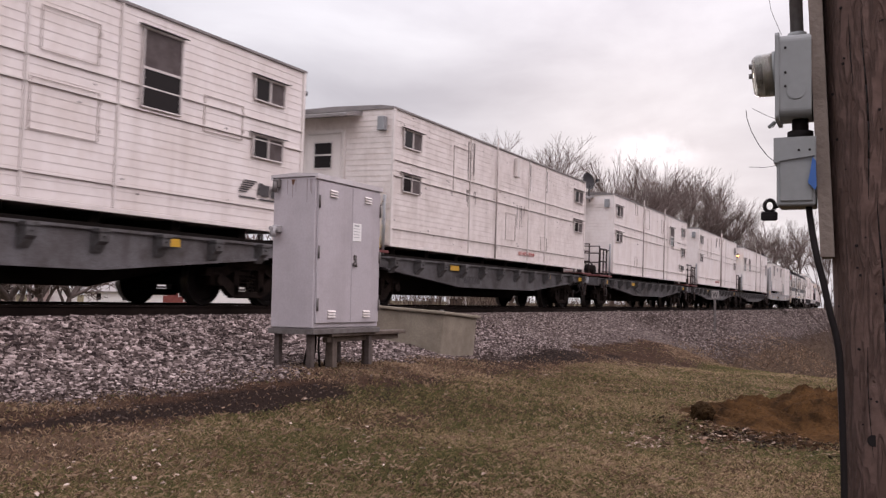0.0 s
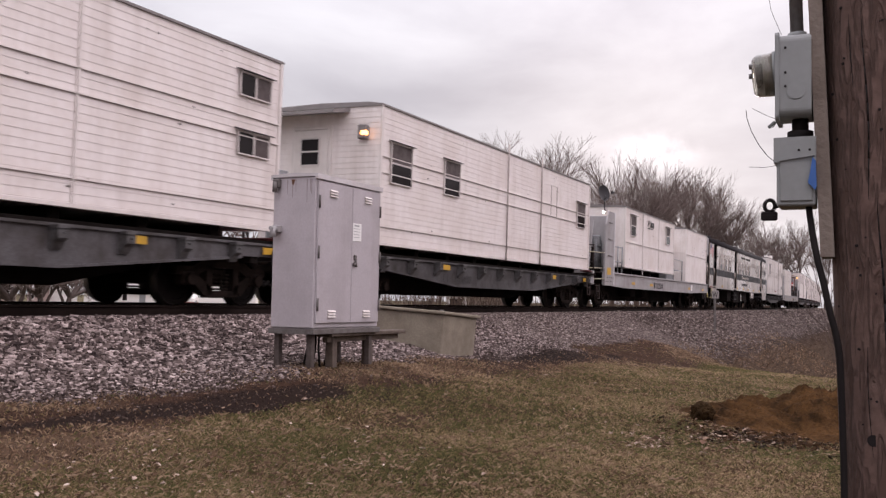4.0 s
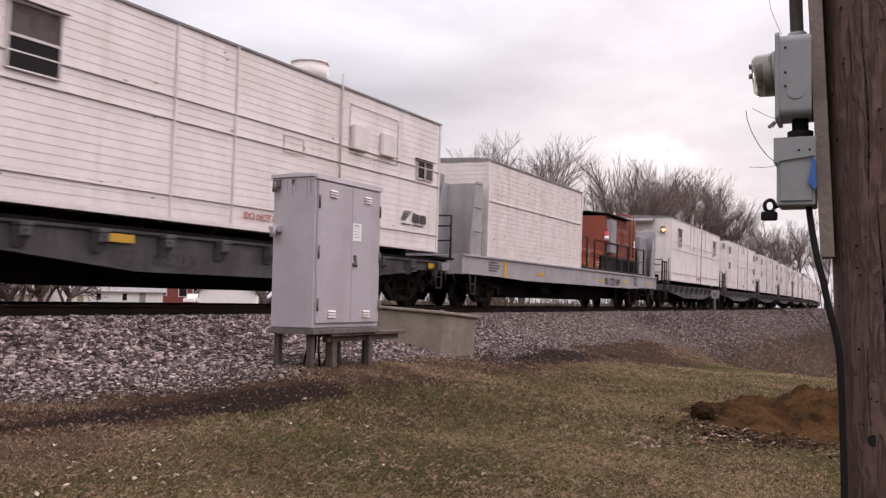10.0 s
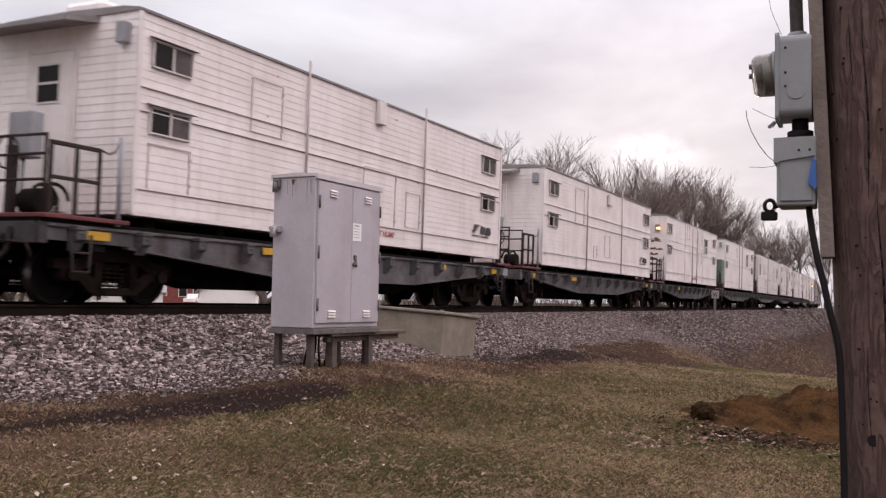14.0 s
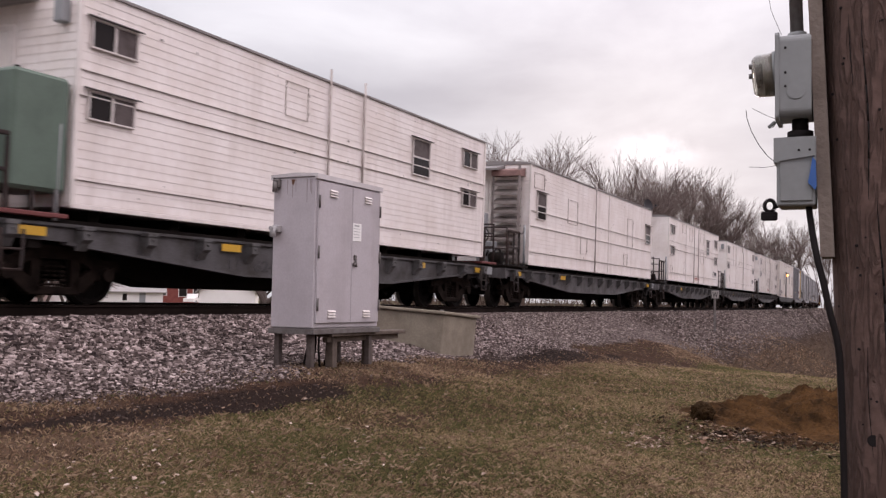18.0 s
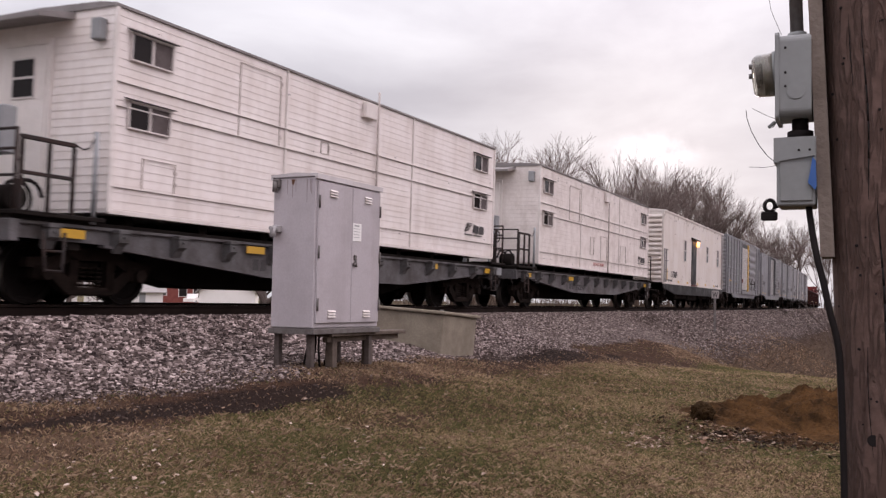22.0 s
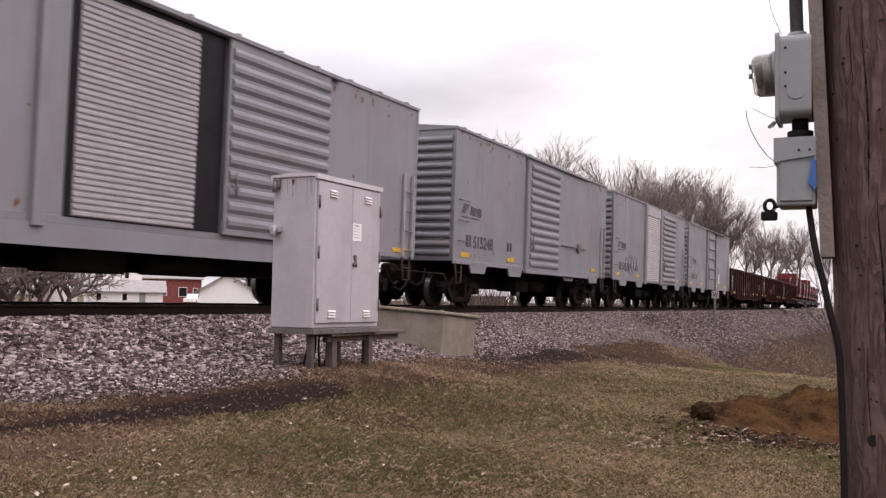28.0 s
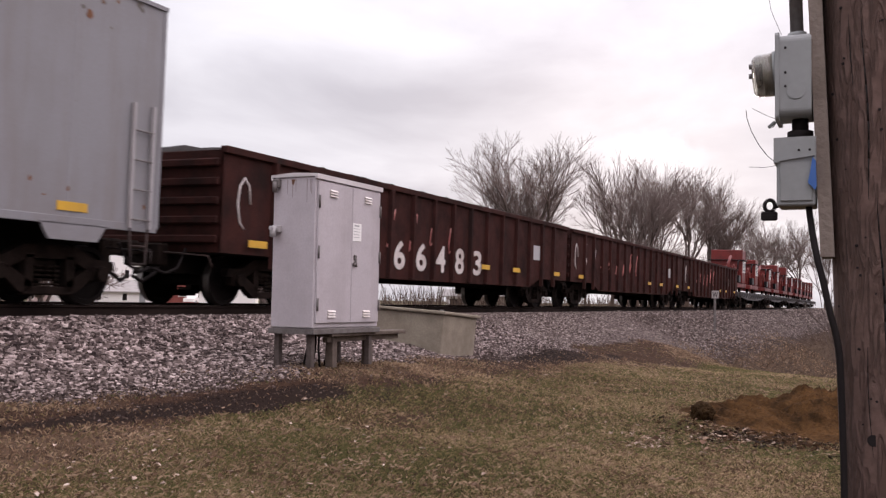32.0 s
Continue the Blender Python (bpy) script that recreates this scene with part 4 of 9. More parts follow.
# ---- pole with the electricity meter ----
def pole_wood():
    m = surface("weathered_pole_wood", (0.138, 0.084, 0.069), 0.85, other=(0.070, 0.041, 0.033), spots=0.8, size=9.0, bump=0.0)
    t = m.node_tree
    p = t.nodes["Principled BSDF"]
    src = p.inputs["Base Color"].links[0].from_socket
    co = t.nodes.new("ShaderNodeTexCoord")
    mp = t.nodes.new("ShaderNodeMapping")
    mp.inputs["Scale"].default_value = (17, 17, 2.8)
    t.links.new(co.outputs["Object"], mp.inputs[0])
    n = t.nodes.new("ShaderNodeTexNoise")
    n.inputs["Scale"].default_value, n.inputs["Detail"].default_value, n.inputs["Distortion"].default_value = 1.7, 8, 1.6
    t.links.new(mp.outputs[0], n.inputs["Vector"])
    r = t.nodes.new("ShaderNodeMapRange")
    r.inputs[1].default_value, r.inputs[2].default_value = 0.44, 0.60
    t.links.new(n.outputs["Fac"], r.inputs[0])
    x = t.nodes.new("ShaderNodeMix")
    x.data_type = "RGBA"
    x.inputs[7].default_value = (0.080, 0.046, 0.036, 1)
    t.links.new(r.outputs[0], x.inputs[0])
    t.links.new(src, x.inputs[6])
    t.links.new(x.outputs[2], p.inputs["Base Color"])
    b = t.nodes.new("ShaderNodeBump")
    b.inputs["Strength"].default_value, b.inputs["Distance"].default_value = 0.9, 0.012
    b.invert = True
    t.links.new(r.outputs[0], b.inputs["Height"])
    t.links.new(b.outputs[0], p.inputs["Normal"])
    return m


M_POLE = pole_wood()
M_BOARD = surface("grey_board", (0.205, 0.165, 0.140), 0.85, other=(0.11, 0.085, 0.070), spots=0.5, size=6, streak=0.7, bump=0.35)
M_METER = surface("meter_box_grey", (0.255, 0.265, 0.265), 0.5, other=(0.19, 0.195, 0.19), spots=0.4, size=6, bump=0.03)
M_DOME = glass("meter_glass", (0.72, 0.67, 0.58), 0.04)
M_DOME.node_tree.nodes["Principled BSDF"].inputs["Transmission Weight"].default_value = 0.85
M_DOME.node_tree.nodes["Principled BSDF"].inputs["Specular IOR Level"].default_value = 0.5
M_DIAL = surface("meter_register", (0.16, 0.145, 0.12), 0.5, other=(0.08, 0.08, 0.08), spots=0.6, size=30, bump=0.0)
M_BLUE = surface("blue_plastic", (0.04, 0.12, 0.35), 0.4, bump=0.0)
POLE_AT = (4.05, 0.155)
POLE_TURN = 2.19 - 90


def utility_pole():
    e = new("utility_pole")
    g = Geo()
    n, ring = 36, []
    zs = [-1.75 + 0.16 * k for k in range(46)]
    rp = random.Random(8)
    wob = [rp.uniform(-1, 1) for _ in range(n)]
    for z in zs:
        rad = 0.173 - 0.004 * z
        for k in range(n):
            w = 2 * math.pi * k / n
            r = rad * (1 + 0.012 * wob[k] + 0.006 * math.sin(z * 3 + k))
            g.v.append((r * math.cos(w) + 0.051 - 0.033 * z, r * math.sin(w), z))
    for i in range(len(zs) - 1):
        for k in range(n):
            g.face([i * n + k, i * n + (k + 1) % n, (i + 1) * n + (k + 1) % n, (i + 1) * n + k], 0, True)
    g.face([(len(zs) - 1) * n + k for k in range(n)])
    part("pole_shaft", g, M_POLE, e)
    rp = random.Random(2)

    def on_bark(w, z, out=0.0):
        rad = 0.173 - 0.004 * z + out
        return Vector((rad * math.cos(w) + 0.051 - 0.033 * z, rad * math.sin(w), z))

    for k in range(26):
        w, z = rp.uniform(-2.7, -1.3), rp.uniform(-0.9, 1.35)
        c, o = on_bark(w, z), Vector((math.cos(w), math.sin(w), 0))
        part("nail_hole", Geo().cyl(c - o * .012, c + o * .0025, rp.uniform(.003, .0065), 7), M_CABLE, e)
    for w, z0, z1, tk in ((-1.72, 1.35, .35, .004), (-1.55, .70, -.25, .005), (-2.0, 1.3, .9, .003), (-1.9, .2, -.5, .003), (-1.35, .15, -.9, .006), (-2.3, .6, .1, .003)):
        g = Geo()
        n_ = 14
        for k in range(n_):
            za, zb = z0 + (z1 - z0) * k / n_, z0 + (z1 - z0) * (k + 1) / n_
            wa, wb = w + .03 * math.sin(za * 9), w + .03 * math.sin(zb * 9)
            ra, rb_ = (tk * math.sin(math.pi * (q + .15) / (n_ + .3)) for q in (k, k + 1))
            g.cyl(on_bark(wa, za, -.002), on_bark(wb, zb, -.002), ra, 6, 0, rb_)
        part("crack", g, M_CABLE, e, "dark weather crack")
    kn = (0.012, -0.163, -0.353)
    part("knot", Geo().cyl((kn[0], kn[1] - .005, kn[2]), (kn[0], kn[1] + .03, kn[2]), .022, 12), M_CABLE, e, "dark knot hole")
    return tagged(e, "weathered brown wooden utility pole", "utility pole")


pole = utility_pole()
pole.matrix_basis = pose(POLE_AT[0], POLE_AT[1], 0, 0, 0, POLE_TURN)


def meter_board():
    e = new("meter_board")
    lean = lambda z: -0.041 * (z - 0.45)
    g = Geo().prism([(-.175 + lean(2.2), 2.2), (-.124 + lean(2.2), 2.2), (-.124 + lean(.337), .337), (-.175 + lean(.337), .337)], "y", -.12, .06)
    part("board", g, M_BOARD, e)
    return tagged(e, "grey weathered plank fixed to the utility pole", "board")


def round_box(x0, y0, z0, x1, y1, z1, r, n=5):
    """A box rounded along its depth edges, as a prism along x."""
    pts = []
    for cy, cz, a0 in ((y1 - r, z1 - r, 0), (y0 + r, z1 - r, 90), (y0 + r, z0 + r, 180), (y1 - r, z0 + r, 270)):
        for k in range(n + 1):
            a = radians(a0 + 90 * k / n)
            pts.append((cy + r * math.cos(a), cz + r * math.sin(a)))
    return Geo().prism(pts, "x", x0, x1)


def electric_meter():
    e = new("electric_meter")
    part("socket_box", round_box(-.340, -.13, .885, -.218, .07, 1.215, .03), M_METER, e)
    part("box_cover", round_box(-.354, -.135, .872, -.339, .075, 1.228, .02), M_METER, e)
    part("dimple", Geo().cyl((-.275, -.128, .985), (-.275, -.133, .985), .034, 20), M_METER, e)
    for z in (1.16, 1.06, 1.005):
        part("screw", Geo().cyl((-.315, -.128, z), (-.315, -.134, z), .005, 8), M_CABLE, e)
    dm = part("meter_dome", Geo().cyl((-.354, -.03, 1.08), (-.430, -.03, 1.075), .090, 32, 0, .086).cyl((-.430, -.03, 1.075), (-.446, -.03, 1.074), .086, 32, 0, .074), M_DOME, e, "round glass meter cover")
    part("retaining_ring", Geo().cyl((-.352, -.03, 1.08), (-.364, -.03, 1.079), .094, 32), M_METER, dm)
    part("dial", Geo().cyl((-.354, -.03, 1.08), (-.400, -.03, 1.077), .066, 24), M_DIAL, dm)
    part("register", Geo().box(-.410, -.07, 1.05, -.399, .01, 1.11, 0, .004), M_CABLE, dm)
    for z in (1.085, 1.045):
        part("stud", Geo().cyl((-.440, -.085, z + .02), (-.458, -.085, z + .02), .011, 10), M_STEELPLAIN, e)
    part("service_conduit", Geo().cyl((-.276, -.03, 1.2), (-.310, -.03, 2.3), .026, 16), M_STEELPLAIN, e, "grey steel conduit")
    part("conduit_hub", Geo().cyl((-.276, -.03, 1.21), (-.277, -.03, 1.24), .037, 16), M_METER, e)
    return tagged(e, "grey electricity meter with a round glass cover", "electric meter")


def switch_box():
    e = new("switch_box")
    part("box_body", Geo().box(-.350, -.12, .528, -.206, .06, .79, 0, .006), M_METER, e)
    part("box_door", Geo().box(-.336, -.128, .545, -.215, -.119, .72, 0, .004), M_METER, e)
    part("hood", Geo().prism([(-.360, .800), (-.202, .800), (-.202, .70), (-.36, .70)], "y", -.128, .07), M_METER, e, "folded rain hood")
    part("hood_flap", Geo().prism([(-.270, .785), (-.206, .785), (-.206, .722), (-.340, .705), (-.315, .722)], "y", -.136, -.127), M_METER, e)
    for x in (-.265, -.225):
        part("screw", Geo().cyl((x, -.135, .745), (x, -.139, .745), .005, 8), M_CABLE, e)
    part("nipple", Geo().cyl((-.266, -.03, .79), (-.266, -.03, .89), .032, 16), M_CABLE, e)
    part("locknut", Geo().cyl((-.266, -.03, .80), (-.266, -.03, .835), .050, 16), M_CABLE, e)
    part("tag", Geo().prism([(-.215, .715), (-.203, .70), (-.200, .60), (-.206, .585), (-.232, .615), (-.225, .65)], "y", -.142, -.130), M_BLUE, e, "blue plastic tag")
    keys = [(-.055, -.233, .54), (-.06, -.232, .515), (-.08, -.223, .450), (-.10, -.214, .393), (-.12, -.199, .314), (-.13, -.178, .226), (-.14, -.156, .117),
            (-.14, -.135, .031), (-.14, -.123, -.044), (-.14, -.118, -.14), (-.14, -.114, -.247), (-.14, -.111, -.396), (-.14, -.108, -.6), (-.14, -.105, -1.65)]
    pts = []
    for k in range(len(keys) - 1):
        p0, p1, p2, p3 = (Vector(keys[min(max(k + o, 0), len(keys) - 1)]) for o in (-1, 0, 1, 2))
        for s_ in range(6):
            u = s_ / 6
            v = 0.5 * (2 * p1 + (p2 - p0) * u + (2 * p0 - 5 * p1 + 4 * p2 - p3) * u * u + (3 * p1 - p0 - 3 * p2 + p3) * u ** 3)
            pts.append((v.y, v.x, v.z))
    part("feed_cable", Geo().tube(pts, .013, 12), M_CABLE, e, "thick black cable running down the pole")
    return tagged(e, "grey electric switch box with a rain hood", "switch box")


def clamp_hook():
    e = new("cable_clamp")
    x = -0.381
    g = Geo()
    for k in range(20):
        a, b = 2 * math.pi * k / 20, 2 * math.pi * (k + 1) / 20
        g.cyl((x + .020 * math.cos(a), -.06, .535 + .024 * math.sin(a)), (x + .020 * math.cos(b), -.06, .535 + .024 * math.sin(b)), .008, 8)
    part("eye", g, M_CABLE, e)
    part("jaw", Geo().box(x - .034, -.07, .475, x + .030, -.05, .512, 0, .006), M_CABLE, e)
    part("stem", Geo().tube([(x + .022, -.06, .53), (x + .042, -.06, .535)], .006, 8), M_CABLE, e)
    return tagged(e, "black cable clamp with a round eye", "clamp")


def loose_wires():
    e = new("loose_wires")
    part("wire", Geo().tube([(-.365, -.05, .718), (-.39, -.05, .74), (-.425, -.05, .79), (-.455, -.05, .85), (-.47, -.05, .90), (-.474, -.05, .935)], .0016, 6), M_CABLE, e)
    part("wire", Geo().tube([(-.355, -.05, .700), (-.40, -.05, .694), (-.462, -.05, .698)], .0010, 5), M_CABLE, e)
    part("wire", Geo().tube([(-.345, -.05, .885), (-.39, -.05, .905), (-.45, -.05, .94)], .0010, 5), M_CABLE, e)
    part("wire", Geo().tube([(-.335, -.05, 1.235), (-.36, -.05, 1.30), (-.375, -.05, 1.34), (-.385, -.05, 1.40)], .0010, 5), M_CABLE, e)
    part("connector", Geo().box(-.018, -.006, -.007, .018, .006, .007, 0, .003), M_METER, e, at=pose(-.373, -.05, .868, 0, -40, 0))
    part("wire", Geo().tube([(-.37, -.05, .855), (-.352, -.05, .88)], .0014, 5), M_CABLE, e)
    return tagged(e, "thin loose wires with a small grey connector", "wire")


AT_POLE = pose(POLE_AT[0], POLE_AT[1], 0, 0, 0, POLE_TURN)
meter_board().matrix_basis = AT_POLE
for thing in (electric_meter(), switch_box(), clamp_hook(), loose_wires()):
    thing.matrix_basis = AT_POLE @ Matrix.Translation((.018, 0, .012))

# ---- mound of dug earth ----
M_EARTH = surface("brown_earth", (0.082, 0.041, 0.016), 0.95, other=(0.013, 0.008, 0.005), spots=0.9, size=3.2, bump=0.9, fine=30, spec=0.03)


def rolling(x, y, seed, waves, lo, hi):
    """Sum of waves of random direction, between about -1 and 1."""
    r = np.random.default_rng(seed)
    z = 0 * x
    for _ in range(waves):
        k, a_, p_ = r.uniform(lo, hi), r.uniform(0, 6.283), r.uniform(0, 6.283)
        z = z + np.sin(k * (x * math.cos(a_) + y * math.sin(a_)) + p_)
    return z / math.sqrt(waves)


def dirt_mound():
    n, m = 220, 180
    u, v = np.meshgrid(np.linspace(0, 1, n), np.linspace(0, 1, m), indexing="ij")
    x = 11.5 + 4.8 * u
    y = -0.8 + 4.0 * v
    r1 = ((x - 14.2) / 1.3) ** 2 + ((y - 0.8) / 1.5) ** 2
    r2 = ((x - 13.3) / 0.8) ** 2 + ((y - 1.9) / 0.9) ** 2
    bump = 0.46 * np.exp(-r1 * 1.2) + 0.12 * np.exp(-r2 * 1.2)
    rough_ = np.clip(bump * 5, 0, 1)
    bump = bump + 0.050 * rolling(x, y, 3, 9, 4, 9) * rough_
    bump = bump + 0.030 * rolling(x, y, 5, 11, 12, 26) * rough_
    bump = bump + 0.026 * np.abs(rolling(x, y, 6, 13, 30, 60)) * rough_
    bump = bump + 0.010 * np.random.default_rng(4).normal(size=x.shape) * rough_
    z = height(x, y) + bump - 0.045
    a_, b_ = np.meshgrid(np.arange(n - 1), np.arange(m - 1), indexing="ij")
    q = (a_ * m + b_).ravel()
    return bulk_mesh("dirt_mound", np.stack([x, y, z], -1).reshape(-1, 3), np.stack([q, q + m, q + m + 1, q + 1], 1), [M_EARTH], True)


tagged(new("dirt_mound", dirt_mound()), "mound of freshly dug brown earth on the lawn", "dirt mound")
cl = np.random.default_rng(21)
cn = 2600
cx_, cy_ = 12.3 + 0.9 * cl.normal(size=cn), 1.6 + 0.65 * cl.normal(size=cn)
clods = strew("earth_clods", cx_, cy_, height(cx_, cy_) + 0.01, 0.006 + 0.03 * cl.random(cn) ** 4, stone_material("clods", (0.020, 0.012, 0.008), (0.11, 0.06, 0.03)), rng=cl)
tagged(clods, "dark clods of earth strewn round the mound", "earth", kind="stuff")


def sod_clump():
    b = bmesh.new()
    bmesh.ops.create_icosphere(b, subdivisions=4, radius=1.0)
    r = random.Random(6)
    for v in b.verts:
        p = v.co.copy()
        k = 1 + .13 * math.sin(p.x * 5 + 2 * math.sin(p.y * 4)) * math.sin(p.z * 6 + 1) + .07 * math.sin(p.x * 13) * math.sin(p.y * 12 + p.z * 9) + r.gauss(0, .035)
        v.co = Vector((p.x * .17 * k, p.y * .15 * k, p.z * .135 * k + .06))
    me = bpy.data.meshes.new("sod_clump")
    b.to_mesh(me)
    b.free()
    me.materials.append(surface("dark_sod", (0.045, 0.026, 0.012), 0.95, other=(0.014, 0.009, 0.005), spots=0.9, size=9, bump=0.9, fine=60, spec=0.03))
    return me


big = world_at(1243, 738, 12.35)
tagged(new("sod_clump", sod_clump()), "dark clump of sod beside the dirt mound", "sod clump").matrix_basis = pose(big.x, big.y, big.z)


# ---- trees ----
M_BARK = surface("grey_bark", (0.100, 0.074, 0.066), 0.9, other=(0.06, 0.048, 0.043), spots=0.6, size=3, bump=0.2)
# lighter than the trunks: haze of distance is put into the twigs' colour
M_TWIG = surface("hazed_twig_bark", (0.150, 0.112, 0.100), 0.9, other=(0.105, 0.078, 0.070), spots=0.5, size=2, bump=0.0)


def tree_meshes(seed, tall, levels, spread, limbs, low, girth=.0125):
    """Trunk and limbs in one mesh, twigs in another: tapered branches that fork again and again."""
    r = random.Random(seed)
    thick, thin = Geo(), Geo()

    def grow(p, d, length, rad, lev):
        steps = 3 if lev < 3 else 2
        q = p
        for k in range(steps):
            d = (d + Vector((r.gauss(0, .13), r.gauss(0, .13), r.gauss(0.04, .08)))).normalized()
            e = q + d * (length / steps)
            r0, r1 = rad * (1 - .4 * k / steps), rad * (1 - .4 * (k + 1) / steps)
            if lev < 3:
                thick.cyl(q, e, r0, 7 if lev == 0 else 5, 0, r1, False)
            else:
                thin.cyl(q, e, max(r0, .007), 3, 0, max(r1, .004), False, False)
            q = e
            if lev < levels and (lev or k) and r.random() < .6:
                side(q, d, length * r.uniform(.45, .75), rad * .48, lev + 1)
        if lev < levels:
            for _ in range(limbs if lev == 0 else r.choice((2, 2, 3))):
                side(q, d, length * r.uniform(.62, .85), rad * (.58 if lev else .55), lev + 1)

    def side(p, d, length, rad, lev):
        ax = d.orthogonal().normalized()
        ax.rotate(Matrix.Rotation(r.uniform(0, 6.283), 3, d).to_quaternion())
        nd = (d * math.cos(spread * r.uniform(.6, 1.3)) + ax * math.sin(spread * r.uniform(.6, 1.3))).normalized()
        nd.z = nd.z * .88 + .12
        grow(p, nd.normalized(), length, rad, lev)

    grow(Vector((0, 0, -.4)), Vector((0, 0, 1)), tall * low, tall * girth, 0)
    zs_ = sorted(v[2] for v in thin.v)
    k = tall / zs_[int(len(zs_) * .985)]
    for m_ in (thick, thin):
        m_.v = [(a_ * k, b_ * k, c_ * k) for a_, b_, c_ in m_.v]
    return thick, thin


def bare_tree(seed, tall, levels=6, spread=0.5, limbs=4, low=0.24, label="bare winter tree with fine grey branches", girth=.0125):
    e = new("tree")
    a, b = tree_meshes(seed, tall, levels, spread, limbs, low, girth)
    part("trunk", a, M_BARK, e)
    part("crown", b, M_TWIG, e)
    return tagged(e, label, "tree", "bare trees behind the railway")


KINDS = [bare_tree(1, 19.6, 6, .46, 4, .24), bare_tree(2, 19.4, 6, .31, 5, .22), bare_tree(3, 17.4, 6, .34, 4, .22),
         bare_tree(4, 8.5, 5, .62, 5, .20, "low spreading bare tree with a dense crown"),
         bare_tree(12, 6.4, 5, .80, 5, .10, "low bare yard tree with wide-spread limbs", .013)]
TREES = [(0, 930, 104, 10), (2, 925, 112, 80), (2, 900, 114, 200), (1, 1085, 124, 200), (2, 1125, 112, 140), (1, 1168, 127, 30), (0, 1212, 130, 300), (1, 1236, 140, 250),
         (2, 1292, 142, 60), (2, 1330, 190, 110), (1, 1362, 215, 170),
         (1, 1425, 215, 40), (2, 1460, 230, 290), (4, 38, 62, 0), (4, 452, 58, 120),
         (3, 1040, 95, 20), (3, 1110, 98, 150), (3, 1180, 104, 190), (3, 1250, 115, 100), (4, 78, 84, 50), (4, 112, 92, 200), (4, -10, 86, 100), (3, 55, 100, 10), (3, 130, 150, 70)]
sapling = bare_tree(7, 7.0, 4, .24, 3, .30, "slender bare sapling below the embankment", .0045)
sp_ = world_at(1486, 650, 34)
sapling.matrix_basis = pose(sp_.x, sp_.y, float(height(sp_.x, sp_.y)), 0, 0, 40)
used = set()
for kind, px_, depth, turn in TREES:
    w = world_at(px_, 530, depth)
    gz = float(height(w.x, w.y))
    m = pose(w.x, w.y, gz + 0.1, 0, 0, turn)
    if kind in used:
        copy_thing(KINDS[kind], m)
    else:
        used.add(kind)
        KINDS[kind].matrix_basis = m

# brush on the embankment's foot
rb = np.random.default_rng(9)
nb = 3000
bx_ = 27 + 75 * rb.random(nb)
by_ = -6 + 12.5 * rb.random(nb)
bz_ = height(bx_, by_)
g = Geo()
kb = (bz_ < -1.9)
for x_, y_, z_ in zip(bx_[kb], by_[kb], bz_[kb]):
    h_ = rb.uniform(.3, 1.2)
    l1, l2 = rb.normal(0, .28, 2), rb.normal(0, .5, 2)
    mid_ = (x_ + l1[0], y_ + l1[1], z_ + h_ * .6)
    g.cyl((x_, y_, z_ - .05), mid_, .010, 3, 0, .008, False, False)
    g.cyl(mid_, (x_ + l2[0], y_ + l2[1], z_ + h_), .008, 3, 0, .004, False, False)
for k in range(5200):
    x_ = 34 + 150 * rb.random() ** 1.4
    y_ = TRACK + bend(x_) + rb.uniform(6.0, 13.0)
    z_ = float(height(x_, y_))
    h_ = rb.uniform(.8, 2.3)
    l2 = rb.normal(0, .5, 2)
    g.cyl((x_, y_, z_ - .05), (x_ + l2[0], y_ + l2[1], z_ + h_), .016 + .0002 * x_, 3, 0, .006 + .0001 * x_, False, False)
brush = part("brush", g, surface("brush_stems", (0.105, 0.070, 0.052), 0.9, other=(0.03, 0.02, 0.016), spots=0.7, size=1.5, bump=0.0))
tagged(brush, "bare brown brush on both sides of the railway", "brush", kind="stuff")

# ---- houses beyond the railway ----
M_HWALL = surface("white_house_siding", (0.80, 0.78, 0.76), 0.6, spots=0.15, other=(0.6, 0.58, 0.56), bump=0.0)
M_HROOF = surface("grey_shingles", (0.30, 0.28, 0.27), 0.85, spots=0.5, size=1.5, bump=0.2)
M_HRED = surface("red_brick_wall", (0.20, 0.055, 0.045), 0.85, spots=0.5, size=1.5, bump=0.2)
M_PINK = surface("pinkish_boards", (0.40, 0.30, 0.28), 0.8, spots=0.3, bump=0.0)
M_TAN = surface("tan_wall", (0.30, 0.245, 0.20), 0.8, spots=0.3, bump=0.0)


